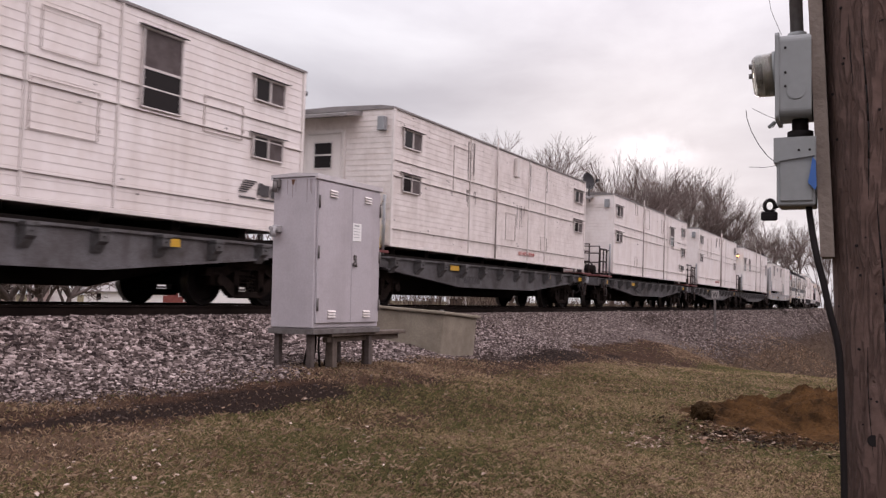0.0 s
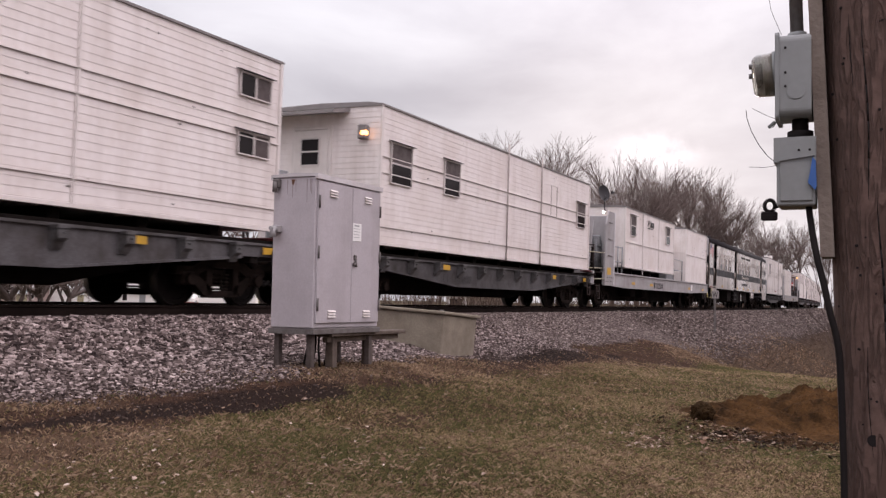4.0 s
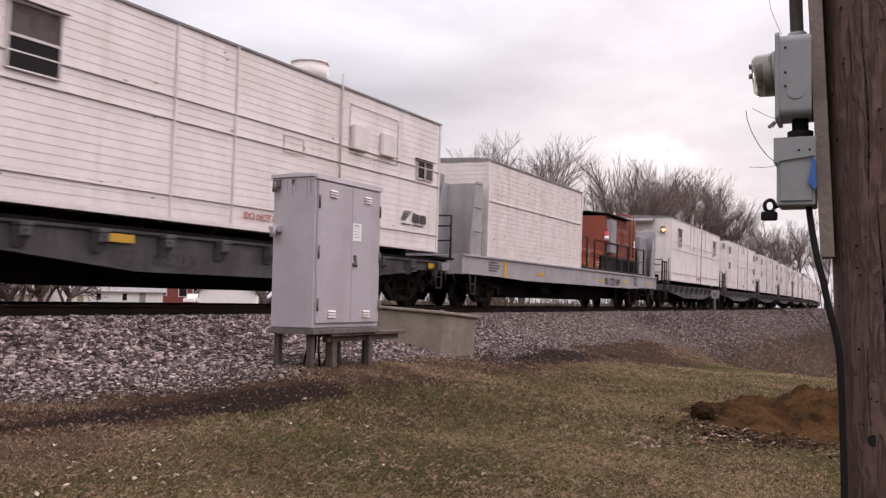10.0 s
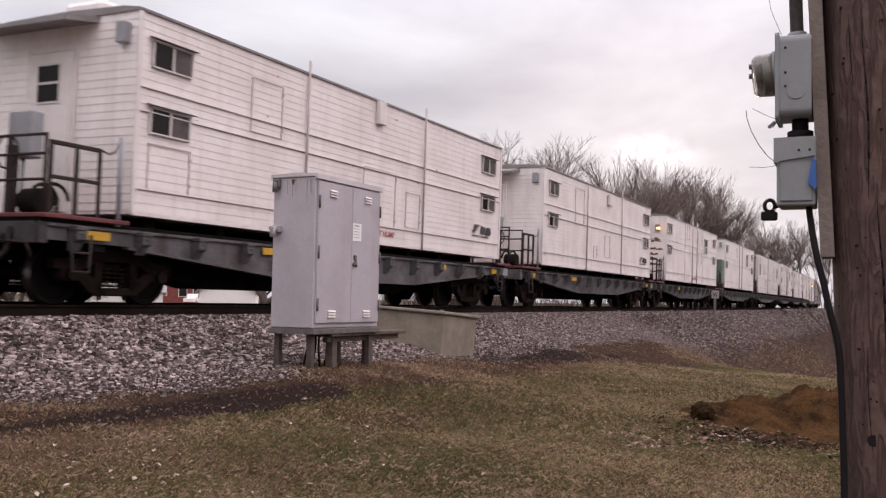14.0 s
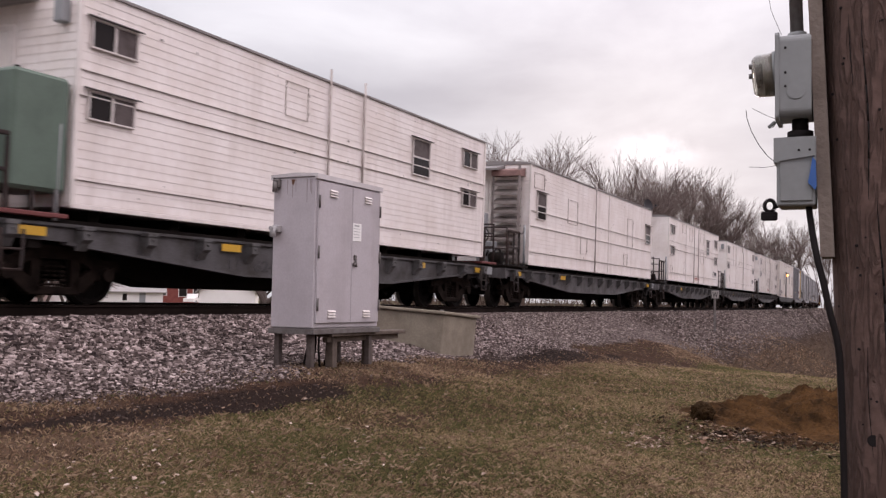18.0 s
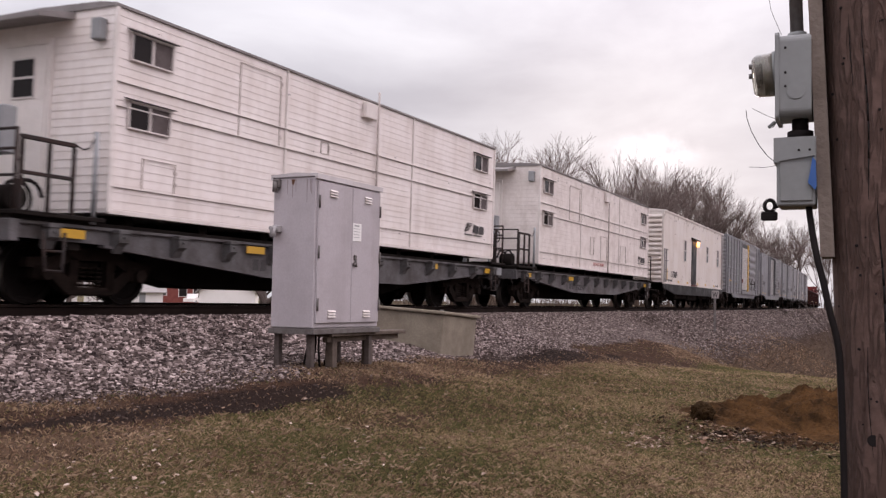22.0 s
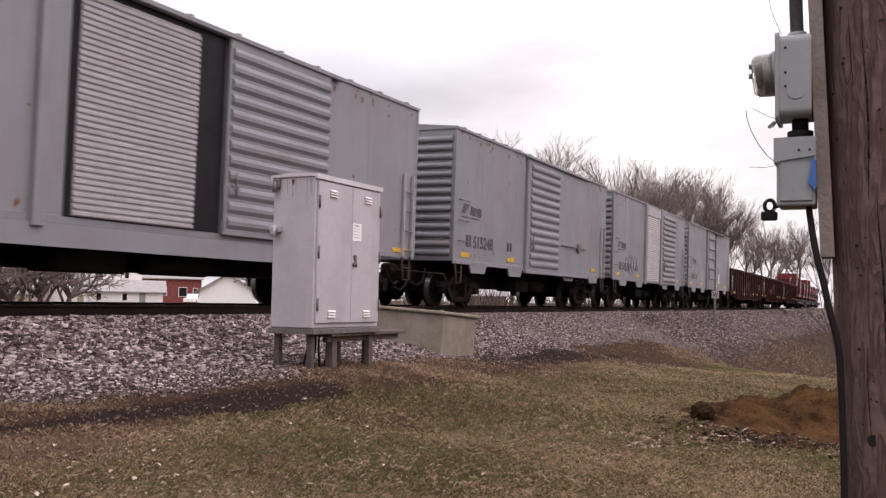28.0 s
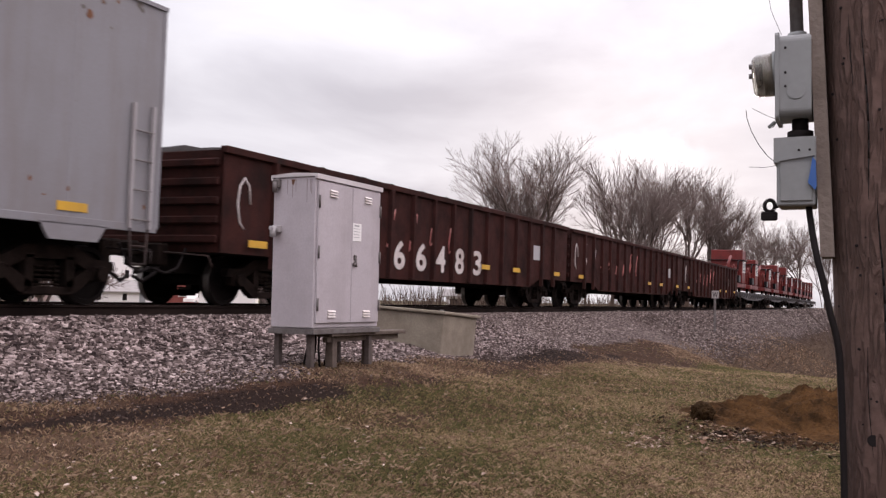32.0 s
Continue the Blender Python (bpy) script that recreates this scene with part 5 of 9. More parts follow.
def house(name, length, deep, eave, ridge, wall, roof, label, gable_front=False, holes=(), door=None):
    """Walls from z = 0; local x along the front, the front at y = 0."""
    e = new(name)
    g = Geo().box(0, 0, 0, length, deep, eave)
    if gable_front:
        g.prism([(0, eave), (length, eave), (length / 2, ridge)], "y", 0, deep)
    else:
        g.prism([(0, eave), (deep, eave), (deep / 2, ridge)], "x", 0, length)
    part("wall", g, wall, e)
    r = Geo()
    t, o = .14, .4
    if gable_front:
        s = (ridge - eave) / (length / 2)
        r.prism([(-o, eave - o * s), (length / 2, ridge), (length / 2, ridge + t), (-o, eave - o * s + t)], "y", -o, deep + o)
        r.prism([(length + o, eave - o * s), (length / 2, ridge), (length / 2, ridge + t), (length + o, eave - o * s + t)], "y", -o, deep + o)
    else:
        s = (ridge - eave) / (deep / 2)
        r.prism([(-o, eave - o * s), (deep / 2, ridge), (deep / 2, ridge + t), (-o, eave - o * s + t)], "x", -o, length + o)
        r.prism([(deep + o, eave - o * s), (deep / 2, ridge), (deep / 2, ridge + t), (deep + o, eave - o * s + t)], "x", -o, length + o)
    part("roof", r, roof, e)
    for x0, z0, x1, z1 in holes:
        w = part("window", Geo().box(x0 - .08, -.05, z0 - .08, x1 + .08, .02, z0).box(x0 - .08, -.05, z1, x1 + .08, .02, z1 + .08)
                 .box(x0 - .08, -.05, z0, x0, .02, z1).box(x1, -.05, z0, x1 + .08, .02, z1), M_HWALL, e)
        part("pane", Geo().box(x0, -.02, z0, x1, .0, z1), M_PANE, w)
    if door:
        part("door", Geo().box(door[0], -.05, 0, door[1], .03, eave - .15, 0, .01), M_GREYBOX, e)
    return tagged(e, label, "house", "houses beyond the railway")


def put_house(ob, px_, depth, turn):
    """Stands on the plain beyond the line, its front square to the sight line when turn is 0."""
    w = world_at(px_, 530, depth)
    ob.matrix_basis = pose(w.x, w.y, -1.15, 0, 0, FACE + math.degrees(math.atan2(784 - px_, 1663)) + turn)


FACE = 26.6 - 90
put_house(house("house", 8.9, 8, 1.75, 3.05, M_HWALL, M_HROOF, "white bungalow with a grey shingle roof",
                holes=((1.4, .7, 1.9, 1.5), (4.3, .7, 4.8, 1.5)), door=(6.2, 6.9)), 148, 110, -3)
put_house(house("house", 7.2, 8, 5.3, 7.8, M_HWALL, M_HROOF, "white two-storey house behind the bungalow", True, holes=((1.7, 3.6, 2.2, 4.7), (5.0, 3.6, 5.5, 4.7))), 149, 124, 0)
put_house(house("house", 4.6, 6, 1.75, 2.3, M_HWALL, M_HROOF, "low white garage beside the yard tree", True), 66, 116, 0)
put_house(house("house", 2.4, 6, 1.9, 2.3, M_PINK, M_HROOF, "small dull pink shed with one window", holes=((.3, .7, .7, 1.2),)), 48, 112, 0)
put_house(house("house", 3.0, 6, 1.9, 2.4, M_TAN, M_HROOF, "low tan outbuilding with a grey roof", holes=((1.6, .8, 2.2, 1.6),)), -20, 112, 0)
put_house(house("house", 11.0, 8, 4.6, 6.6, M_HRED, M_HROOF, "red brick house with white windows", holes=((3.6, 1.5, 4.8, 2.9), (7.0, 1.3, 8.4, 2.9), (9.6, 1.2, 10.3, 2.8))), 245, 170, 0)
put_house(house("house", 5.6, 7, 1.9, 3.6, M_HWALL, M_HROOF, "white gabled garage beside the road", True), 352, 95, -6)
put_house(house("house", 2.4, 5, 1.9, 2.6, M_HWALL, M_HROOF, "small pale greenhouse behind the railway", holes=((.4, .6, 1.9, 1.6),)), 790, 112, 0)
put_house(house("house", 5.2, 6, 2.0, 2.8, M_TAN, M_HROOF, "low grey shed behind the railway"), 824, 120, 0)


def pickup():
    e = new("pickup_truck")
    part("body", Geo().prism([(0, .45), (5.2, .45), (5.2, 1.05), (3.3, 1.1), (2.9, 1.75), (1.6, 1.75), (1.3, 1.1), (0, 1.0)], "y", 0, 1.8), M_HWALL, e)
    part("side_window", Geo().prism([(1.65, 1.15), (3.05, 1.15), (2.8, 1.65), (1.75, 1.65)], "y", -.015, .0), M_PANE, e)
    for x in (.95, 4.2):
        w = part("wheel", Geo().cyl((x, -.02, .36), (x, .22, .36), .36, 20), M_CABLE, e)
        part("rim", Geo().cyl((x, -.03, .36), (x, .0, .36), .2, 14), M_GREYBOX, w)
    return tagged(e, "white pickup truck parked by the garage", "pickup truck")


put_house(pickup(), 343, 150, 66)

# jagged ring added behind the camera to darken the cars' reflections, never in view
M_BACKDROP = surface("backdrop_brown", (0.13, 0.105, 0.092), 0.95, other=(0.20, 0.165, 0.145), spots=0.8, size=0.15, bump=0.0)
g = Geo()
rw = random.Random(12)
ring = []
for k in range(121):
    a_ = math.pi * (1.02 + 0.975 * k / 120)
    rad_ = 95 + 20 * math.sin(k * .4)
    ring.append((rad_ * math.cos(a_), rad_ * math.sin(a_), 7.5 + rw.uniform(-2.2, 2.2) + 1.5 * math.sin(k * .23) + 4.0 * min(1.0, max(0.0, (k - 88) / 10))))
for x_, y_, h_ in ring:
    g.v += [(x_, y_, -6.0), (x_, y_, h_), (x_ * 1.08, y_ * 1.08, -6.0)]
for k in range(120):
    g.face([3 * k, 3 * k + 3, 3 * k + 4, 3 * k + 1])
    g.face([3 * k + 1, 3 * k + 4, 3 * k + 5, 3 * k + 2])
tagged(part("backdrop_woods", g, M_BACKDROP), "unseen jagged backdrop added to darken reflections in the cars", "woods", kind="structure")


# ---- the train ----
# Car space: x from the front of its body towards the rear, y across (near side negative), z from the rail tops.
TRAIN = []      # (car, place of its origin along the train in metres)
AXLES = []      # (wheelset, its place in truck space, place along the train)


def wheelset_geo():
    """Axle and two flanged wheels, turned in one piece."""
    half = [(0.0, .085), (.62, .085), (.64, .13), (.70, .13), (.705, .33), (.635, .35), (.635, .446), (.663, .446), (.668, .422), (.795, .415),
            (.795, .345), (.752, .33), (.745, .16), (.79, .13), (.93, .10), (.93, .001)]
    prof = [(-y, r) for y, r in half[::-1]] + half[1:]
    g, n = Geo(), 32
    for y, r in prof:
        for k in range(n):
            w = 2 * math.pi * k / n
            g.v.append((r * math.cos(w), y, r * math.sin(w)))
    for k in range(len(prof) - 1):
        tread = prof[k][1] > .41 and prof[k + 1][1] > .41 and abs(prof[k][0] - prof[k + 1][0]) > .1
        for e in range(n):
            g.face([k * n + e, k * n + (e + 1) % n, (k + 1) * n + (e + 1) % n, (k + 1) * n + e], 1 if tread else 0)
    g.face(list(range(n))[::-1])
    g.face([(len(prof) - 1) * n + e for e in range(n)])
    return g


M_LOUVREHEAD = surface("rusty_head_sheet", (0.26, 0.15, 0.135), 0.7, other=(0.12, 0.07, 0.06), spots=0.6, size=3)
M_LOUVRE = surface("dirty_louvre", (0.24, 0.21, 0.20), 0.6, other=(0.12, 0.09, 0.08), spots=0.6, size=3)


def side_frame_geo():
    g = Geo()
    y0, y1 = -.07, .07
    g.prism([(-1.12, .50), (-1.10, .62), (-.72, .64), (-.42, .80), (.42, .80), (.72, .64), (1.10, .62), (1.12, .50), (.66, .47), (.36, .62), (-.36, .62), (-.66, .47)], "y", y0, y1)
    for s in (-1, 1):
        g.prism([(s * .66, .52), (s * .80, .44), (s * .46, .17), (s * .28, .20), (s * .28, .30)], "y", y0, y1)
        g.box(s * .26, y0, .18, s * .40, y1, .66)
        g.box(s * .70, y0 - .02, .33, s * .99, y1 + .02, .56, 0, .03)
        g.cyl((s * .84, y0 - .03, .43), (s * .84, y0 - .10, .43), .095, 14)
    g.box(-.42, y0, .13, .42, y1, .25, 0, .02)
    for k in (-.14, 0, .14):
        for q in range(5):
            g.cyl((k, 0, .26 + q * .06), (k, 0, .29 + q * .06), .055, 8)
    return g


def truck(car, x, at):
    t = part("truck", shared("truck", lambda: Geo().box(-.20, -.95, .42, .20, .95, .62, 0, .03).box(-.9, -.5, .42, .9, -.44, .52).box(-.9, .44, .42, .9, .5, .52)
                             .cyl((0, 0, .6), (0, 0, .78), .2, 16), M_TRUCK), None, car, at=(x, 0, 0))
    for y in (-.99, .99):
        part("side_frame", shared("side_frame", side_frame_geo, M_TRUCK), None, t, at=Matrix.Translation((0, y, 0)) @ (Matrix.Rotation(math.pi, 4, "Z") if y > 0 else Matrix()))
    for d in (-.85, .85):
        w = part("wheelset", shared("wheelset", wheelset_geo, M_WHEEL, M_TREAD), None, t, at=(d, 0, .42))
        AXLES.append((w, d, at + x + d))
    return t


def coupler(car, x, out):
    c = part("coupler", Geo().box(x, -.09, .80, x + out * .62, .09, .98, 0, .02).box(x + out * .40, -.17, .76, x + out * .66, .13, 1.02, 0, .04), M_TRUCK, car, "steel knuckle coupler")
    part("draft_gear", Geo().box(x, -.40, .62, x + out * .22, .40, 1.0, 0, .03), M_TRUCK, c)
    part("air_hose", Geo().tube([(x, -.3, .85), (x + out * .25, -.34, .50), (x + out * .50, -.32, .36), (x + out * .68, -.28, .45)], .032, 6), M_CABLE, c, "black air hose")
    part("cut_lever", Geo().tube([(x + out * .05, -1.35, .62), (x + out * .10, -1.30, .80), (x + out * .12, -.30, .86), (x + out * .35, -.10, .90)], .016, 6), M_RAILING, c, "uncoupling lever")
    part("jumper", Geo().tube([(x, -.75, .92), (x + out * .2, -.78, .60), (x + out * .45, -.76, .50), (x + out * .70, -.7, .58)], .024, 6), M_CABLE, c)
    return c


def stirrup(car, x, z=.95, y=-1.48, w=.34):
    part("stirrup_step", Geo().tube([(x, y, z), (x + .03, y - .02, z - .5), (x + w - .03, y - .02, z - .5), (x + w, y, z)], .022, 6)
         .tube([(x + .02, y - .01, z - .25), (x + w - .02, y - .01, z - .25)], .018, 6), M_RAILING, car)


def reflector(car, x, z, y, w=.48, h=.12, tall=False):
    key = ("reflector", w, h)
    part("reflector", shared(key, lambda: Geo().box(0, -.006, 0, w, 0, h, 0, .002), M_YELLOW), None, car, "faded yellow reflector", at=(x, y, z))


def bars(car, x, z, w, h, y, mat, n=6, name="lettering"):
    """Writing that cannot be read, as plain bars."""
    for k in range(n):
        part(name, Geo().box(x + w * k / n, y - .004, z, x + w * (k + .72) / n, y, z + h), mat, car)


def letters(car, body, x, z, w, h, y, mat, label=""):
    part("lettering", text_mesh(body, h, mat, w), None, car, label, at=(x, y - .004, z))


def emblem(car, x, z, w, h, y, mat=None):
    """Company mark, as plain slanted shapes."""
    mat = mat or M_BLACK

    def shape(pts):
        return Geo().prism([(x + w * a, z + h * b) for a, b in pts], "y", y - .005, y)

    e = part("emblem", shape([(.42, .34), (.47, .92), (.54, .92), (.58, .84), (.71, .86), (.70, .32), (.52, .32), (.50, .38)]), mat, car, "black painted company mark")
    part("mark", shape([(.745, .30), (.96, .30), (1.0, .42), (.985, .74), (.96, .86), (.77, .86), (.745, .74)]), mat, e)
    for k in range(6):
        b = .38 + .105 * k
        part("stripe", shape([(.022 * k, b), (.17 + .045 * k, b), (.19 + .045 * k, b + .06), (.022 * k + .012, b + .06)]), mat, e)
    for a, b in ((.02, .40), (.46, .88)):
        part("caption_bar", shape([(a, .12), (b, .12), (b, .20), (a, .20)]), mat, e)


def flat_frame(car, x0, x1, at, belly=.53, steel=None, text="", y=1.36):
    """Flat car: fish-bellied side sills, stake pockets, deck, centre sill, trucks and couplers."""
    steel = steel or M_FLAT
    L_ = x1 - x0
    for s in (-1, 1):
        g = Geo()
        prof = [(x0, 1.06), (x0, .86), (x0 + L_ * .10, .84), (x0 + L_ * .34, belly), (x1 - L_ * .34, belly), (x1 - L_ * .10, .84), (x1, .86), (x1, 1.06)]
        g.prism(prof, "y", s * y, s * (y - .03))
        g.box(x0, s * (y + .05), 1.03, x1, s * (y - .08), 1.075, 0, .006)
        g.prism([(a, b - .001) for a, b in ((x0 + L_ * .10, .84), (x0 + L_ * .34, belly), (x1 - L_ * .34, belly), (x1 - L_ * .10, .84))][::-1]
                + [(x0 + L_ * .10, .80), (x0 + L_ * .34, belly - .035), (x1 - L_ * .34, belly - .035), (x1 - L_ * .10, .80)], "y", s * (y + .05), s * (y - .08))
        part("side_sill", g, steel, car, "fish-bellied grey steel side sill")
    n = int(L_ / 1.18)
    pk = shared("stake_pocket", lambda: Geo().prism([(-.17, .01), (0, .01), (0, -.30), (-.04, -.30), (-.10, -.20), (-.17, -.15)], "x", -.085, .085)
                .box(-.10, -.185, -.03, .10, .0, .025, 0, .006).cyl((.0, -.17, -.08), (.0, -.20, -.08), .02, 8), M_POCKET)
    for k in range(n):
        px_ = x0 + (k + .5) * L_ / n
        part("stake_pocket", pk, None, car, at=(px_, -y, 1.03))
    part("deck", Geo().box(x0 + .02, -y - .02, 1.075, x1 - .02, y + .02, 1.13), M_UNDER, car, "dark deck")
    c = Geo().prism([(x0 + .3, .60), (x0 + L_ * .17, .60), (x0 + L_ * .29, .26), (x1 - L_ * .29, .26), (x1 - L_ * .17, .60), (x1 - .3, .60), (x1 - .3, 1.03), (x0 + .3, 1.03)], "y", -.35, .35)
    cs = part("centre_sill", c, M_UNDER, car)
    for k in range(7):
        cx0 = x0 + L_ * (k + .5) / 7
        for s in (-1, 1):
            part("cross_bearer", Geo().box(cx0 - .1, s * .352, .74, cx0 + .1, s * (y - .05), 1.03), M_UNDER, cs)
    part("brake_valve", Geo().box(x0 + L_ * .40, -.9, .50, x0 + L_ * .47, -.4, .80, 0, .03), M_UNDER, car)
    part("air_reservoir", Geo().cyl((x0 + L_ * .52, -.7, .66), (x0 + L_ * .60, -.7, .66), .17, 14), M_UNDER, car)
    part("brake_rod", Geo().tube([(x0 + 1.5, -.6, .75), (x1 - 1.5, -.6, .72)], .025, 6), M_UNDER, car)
    for xx, s in ((x0, 1), (x1, -1)):
        part("end_sill", Geo().box(xx, -y - .06, .80, xx + s * .14, y + .06, 1.08, 0, .01), steel, car)
        coupler(car, xx, -s)
    truck(car, x0 + 1.68, at)
    truck(car, x1 - 1.58, at)
    stirrup(car, x0 + .45, .95), stirrup(car, x1 - .8, .95)
    for rx in (x0 + .7, x0 + 4.6, x1 - 4.2, x1 - 1.0):
        reflector(car, rx, .89, -y - .055)
    if text:
        bars(car, x0 + 4.85, .61, .42, .19, -y - .002, M_BLACK, 2)
        letters(car, text, x0 + 5.5, .60, .95, .19, -y - .004, M_BLACK, "stencilled car number")


def window(car, x0, z0, x1, z1, y, split="side", hood=True, blind=None, rim=None):
    """Metal window: sliding (one pane beside the other) or sash (one above the other)."""
    f = .028
    w = part("window", Geo().box(x0 - f, y - .035, z0 - f, x1 + f, y, z0, 0, .006).box(x0 - f, y - .035, z1, x1 + f, y, z1 + f, 0, .006)
             .box(x0 - f, y - .035, z0, x0, y, z1, 0, .006).box(x1, y - .035, z0, x1 + f, y, z1, 0, .006), rim or M_ALU, car, "metal-framed window")
    if split == "side":
        m = (x0 + x1) / 2
        part("pane", Geo().box(x0, y - .012, z0, m - .02, y - .004, z1), M_PANE, w)
        part("pane", Geo().box(m + .02, y - .012, z0, x1, y - .004, z1), blind or M_BLIND, w, "pane with a drawn blind")
        part("mullion", Geo().box(m - .02, y - .03, z0, m + .02, y - .002, z1), M_ALU, w)
    else:
        m = z0 + (z1 - z0) * .5
        part("pane", Geo().box(x0, y - .012, z0, x1, y - .004, m - .018), M_PANE, w)
        part("pane", Geo().box(x0, y - .012, m + .018, x1, y - .004, z1), blind or M_BLIND, w, "pane with a drawn blind")
        part("mullion", Geo().box(x0, y - .03, m - .018, x1, y - .002, m + .018), M_ALU, w)
    if hood:
        part("rain_hood", Geo().prism([(y, z1 + .045), (y, z1 + .070), (y - .09, z1 + .045), (y - .09, z1 + .032)], "x", x0 - .09, x1 + .09), M_HOOD, w)
    return w


def panel(body, x0, z0, x1, z1, y):
    """Hinged access panel: its raised rim over the siding."""
    k = .008
    g = Geo().box(x0, y - .010, z0, x1, y + .004, z0 + k).box(x0, y - .010, z1 - k, x1, y + .004, z1)
    g.box(x0, y - .010, z0 + k, x0 + k, y + .004, z1 - k).box(x1 - k, y - .010, z0 + k, x1, y + .004, z1 - k)
    for zz in (z0 + .12, z1 - .16):
        g.box(x1 - .004, y - .016, zz, x1 + .03, y - .002, zz + .05)
    part("access_panel", g, M_RIM, body, "rim of an access panel")


def dish(car, x, y, z, turn=0):
    g = Geo()
    n, rings = 24, 5
    rr = .29
    for k in range(rings + 1):
        r = rr * k / rings
        for a in range(n):
            w = 2 * math.pi * a / n
            g.v.append((r * math.cos(w), -.10 * (1 - (k / rings) ** 2), r * 1.12 * math.sin(w)))
    for k in range(rings):
        for a in range(n):
            b = (a + 1) % n
            g.face([k * n + a, k * n + b, (k + 1) * n + b, (k + 1) * n + a], 0, True)
    m = pose(x, y, z, 12, 0, turn)
    d = part("dish", g, M_DISH, car, "dark satellite dish", at=m)
    part("feed_arm", Geo().tube([(0, -.1, -.28), (-.1, .32, -.10)], .012, 6).box(-.16, .30, -.12, -.06, .40, -.03, 0, .01), M_DISH, d)
    part("mast", Geo().tube([(x, y - .05, z - .1), (x + .08, y + .0, z - .45), (x + .35, y + .05, z - .72)], .025, 8), M_DISH, car)


SHIFT = [0.0]


def runoff(body, x, z1, w, h, seed):
    """Black streaks where water runs down the siding."""
    r = random.Random(seed)
    g = Geo()
    for k in range(5):
        a = x + w * r.random()
        b = r.uniform(.008, .03)
        l = h * r.uniform(.3, 1.0)
        g.prism([(a, z1), (a + b, z1), (a + b * .6, z1 - l), (a + b * .3, z1 - l)], "y", -1.518, -1.510)
    part("runoff_stain", g, M_RUNOFF, body, "black run-off streaks")


def camp_module(car, L_, z0, z1, spec, siding=None, front=True, x0=0.0):
    """White bunk module with lapped siding. spec: windows, sashes, pipes, panels, each in car space."""
    siding = siding or M_SIDING
    W = 1.50
    body = part("module_body", Geo().box(x0 + .01, -W, z0, x0 + L_ - .01, W, z1 - .02), siding, car)
    n = int(round((z1 - z0 - .1) / .118))
    pitch = (z1 - z0 - .10) / n
    k0 = SHIFT[0] = SHIFT[0] + 0.37
    shifted(body.data, k0)
    for k in range(n):
        z = z0 + .05 + k * pitch
        me = Geo().prism([(-W, z), (-W - .008, z), (-W - .009, z + .004), (-W - .004, z + pitch + .001), (-W, z + pitch + .001)], "x", x0 + .03, x0 + L_ - .03).mesh("siding_board", siding)
        part("siding_board", shifted(me, k0), None, body)
        me = Geo().prism([(x0 + .01, z), (x0, z), (x0 - .001, z + .005), (x0 + .006, z + pitch + .001), (x0 + .01, z + pitch + .001)], "y", -1.49, 1.49).mesh("siding_board", siding)
        part("siding_board", shifted(me, k0), None, body)
    for xx in (x0, x0 + L_ - .05):
        for yy in (-W - .03, W - .02):
            part("corner_trim", Geo().box(xx - .012, yy, z0, xx + .062, yy + .05, z1 - .02, 0, .006), M_TRIM, body)
    part("roof", Geo().prism([(-W - .035, z1 - .05), (-W - .035, z1 - .01), (-1.2, z1 + .04), (0, z1 + .07), (1.2, z1 + .04), (W + .035, z1 - .01), (W + .035, z1 - .05)], "x", x0 - .025, x0 + L_ + .025),
         M_ROOF, car, "slightly crowned sheet roof")
    part("sill_trim", Geo().box(x0, -W - .026, z0 - .02, x0 + L_, -W + .02, z0 + .045, 0, .005), M_TRIM, body)
    be = shared(("bearer", round(z0, 2)), lambda: Geo().box(0, -1.2, 0, .2, 1.2, z0 - 1.13), M_UNDER)
    for xx in np.arange(x0 + .6, x0 + L_ - .3, 1.6):
        part("bearer", be, None, car, at=(float(xx), 0, 1.13))
    y = -W - .02
    for zz in spec.get("belts", (z0 + 1.81, z0 + 1.47, z0 + .35)):
        part("belt_seam", Geo().box(x0 + .05, y - .006, zz, x0 + L_ - .05, y + .004, zz + .010, 0).box(x0 + .05, y - .014, zz + .0105, x0 + L_ - .05, y + .004, zz + .030, 1), [M_SEAM, M_TRIM], body)
    for a in spec.get("wins", ()):
        window(car, a[0], a[1], a[2], a[3], y)
    for a in spec.get("sash", ()):
        window(car, a[0], a[1], a[2], a[3], y, "over")
    for xx in spec.get("pipes", ()):
        part("conduit", Geo().cyl((xx, y - .03, z0 - .02), (xx, y - .03, z1 + .20), .021, 8), M_PIPE, car, "stained white conduit")
    for xx in spec.get("seams", ()):
        part("joint_strip", Geo().box(xx - .02, y - .014, z0 + .04, xx + .02, y + .004, z1 - .05), M_TRIM, body)
    for a in spec.get("panels", ()):
        panel(body, a[0], a[1], a[2], a[3], y)
    for a in spec.get("boxes", ()):
        part("vent_box", Geo().box(a[0], y - .10, a[1], a[2], y, a[3], 0, .012), M_TRIM, car)
    rc_ = random.Random(int(k0 * 100))
    g = Geo()
    for k in range(110 if siding is M_SIDING2 else 26):
        xx, zz = rc_.uniform(x0 + .1, x0 + L_ - .2), rc_.choice((z0 + .35, z0 + 1.45, z0 + 1.80, z1 - .3)) + rc_.gauss(0, .14 if siding is M_SIDING2 else .08)
        w_, h_ = rc_.uniform(.012, .085), rc_.uniform(.006, .03)
        g.prism([(xx, zz), (xx + w_ * .5, zz - h_ * .4), (xx + w_, zz), (xx + w_ * .8, zz + h_), (xx + w_ * .3, zz + h_ * .7)], "y", -W - .0125, -W - .009)
    part("paint_chips", g, M_RUNOFF, body, "small dark chips in the paint")
    for k, a in enumerate(spec.get("stains", ())):
        runoff(body, a[0], a[1], a[2], a[3], k)
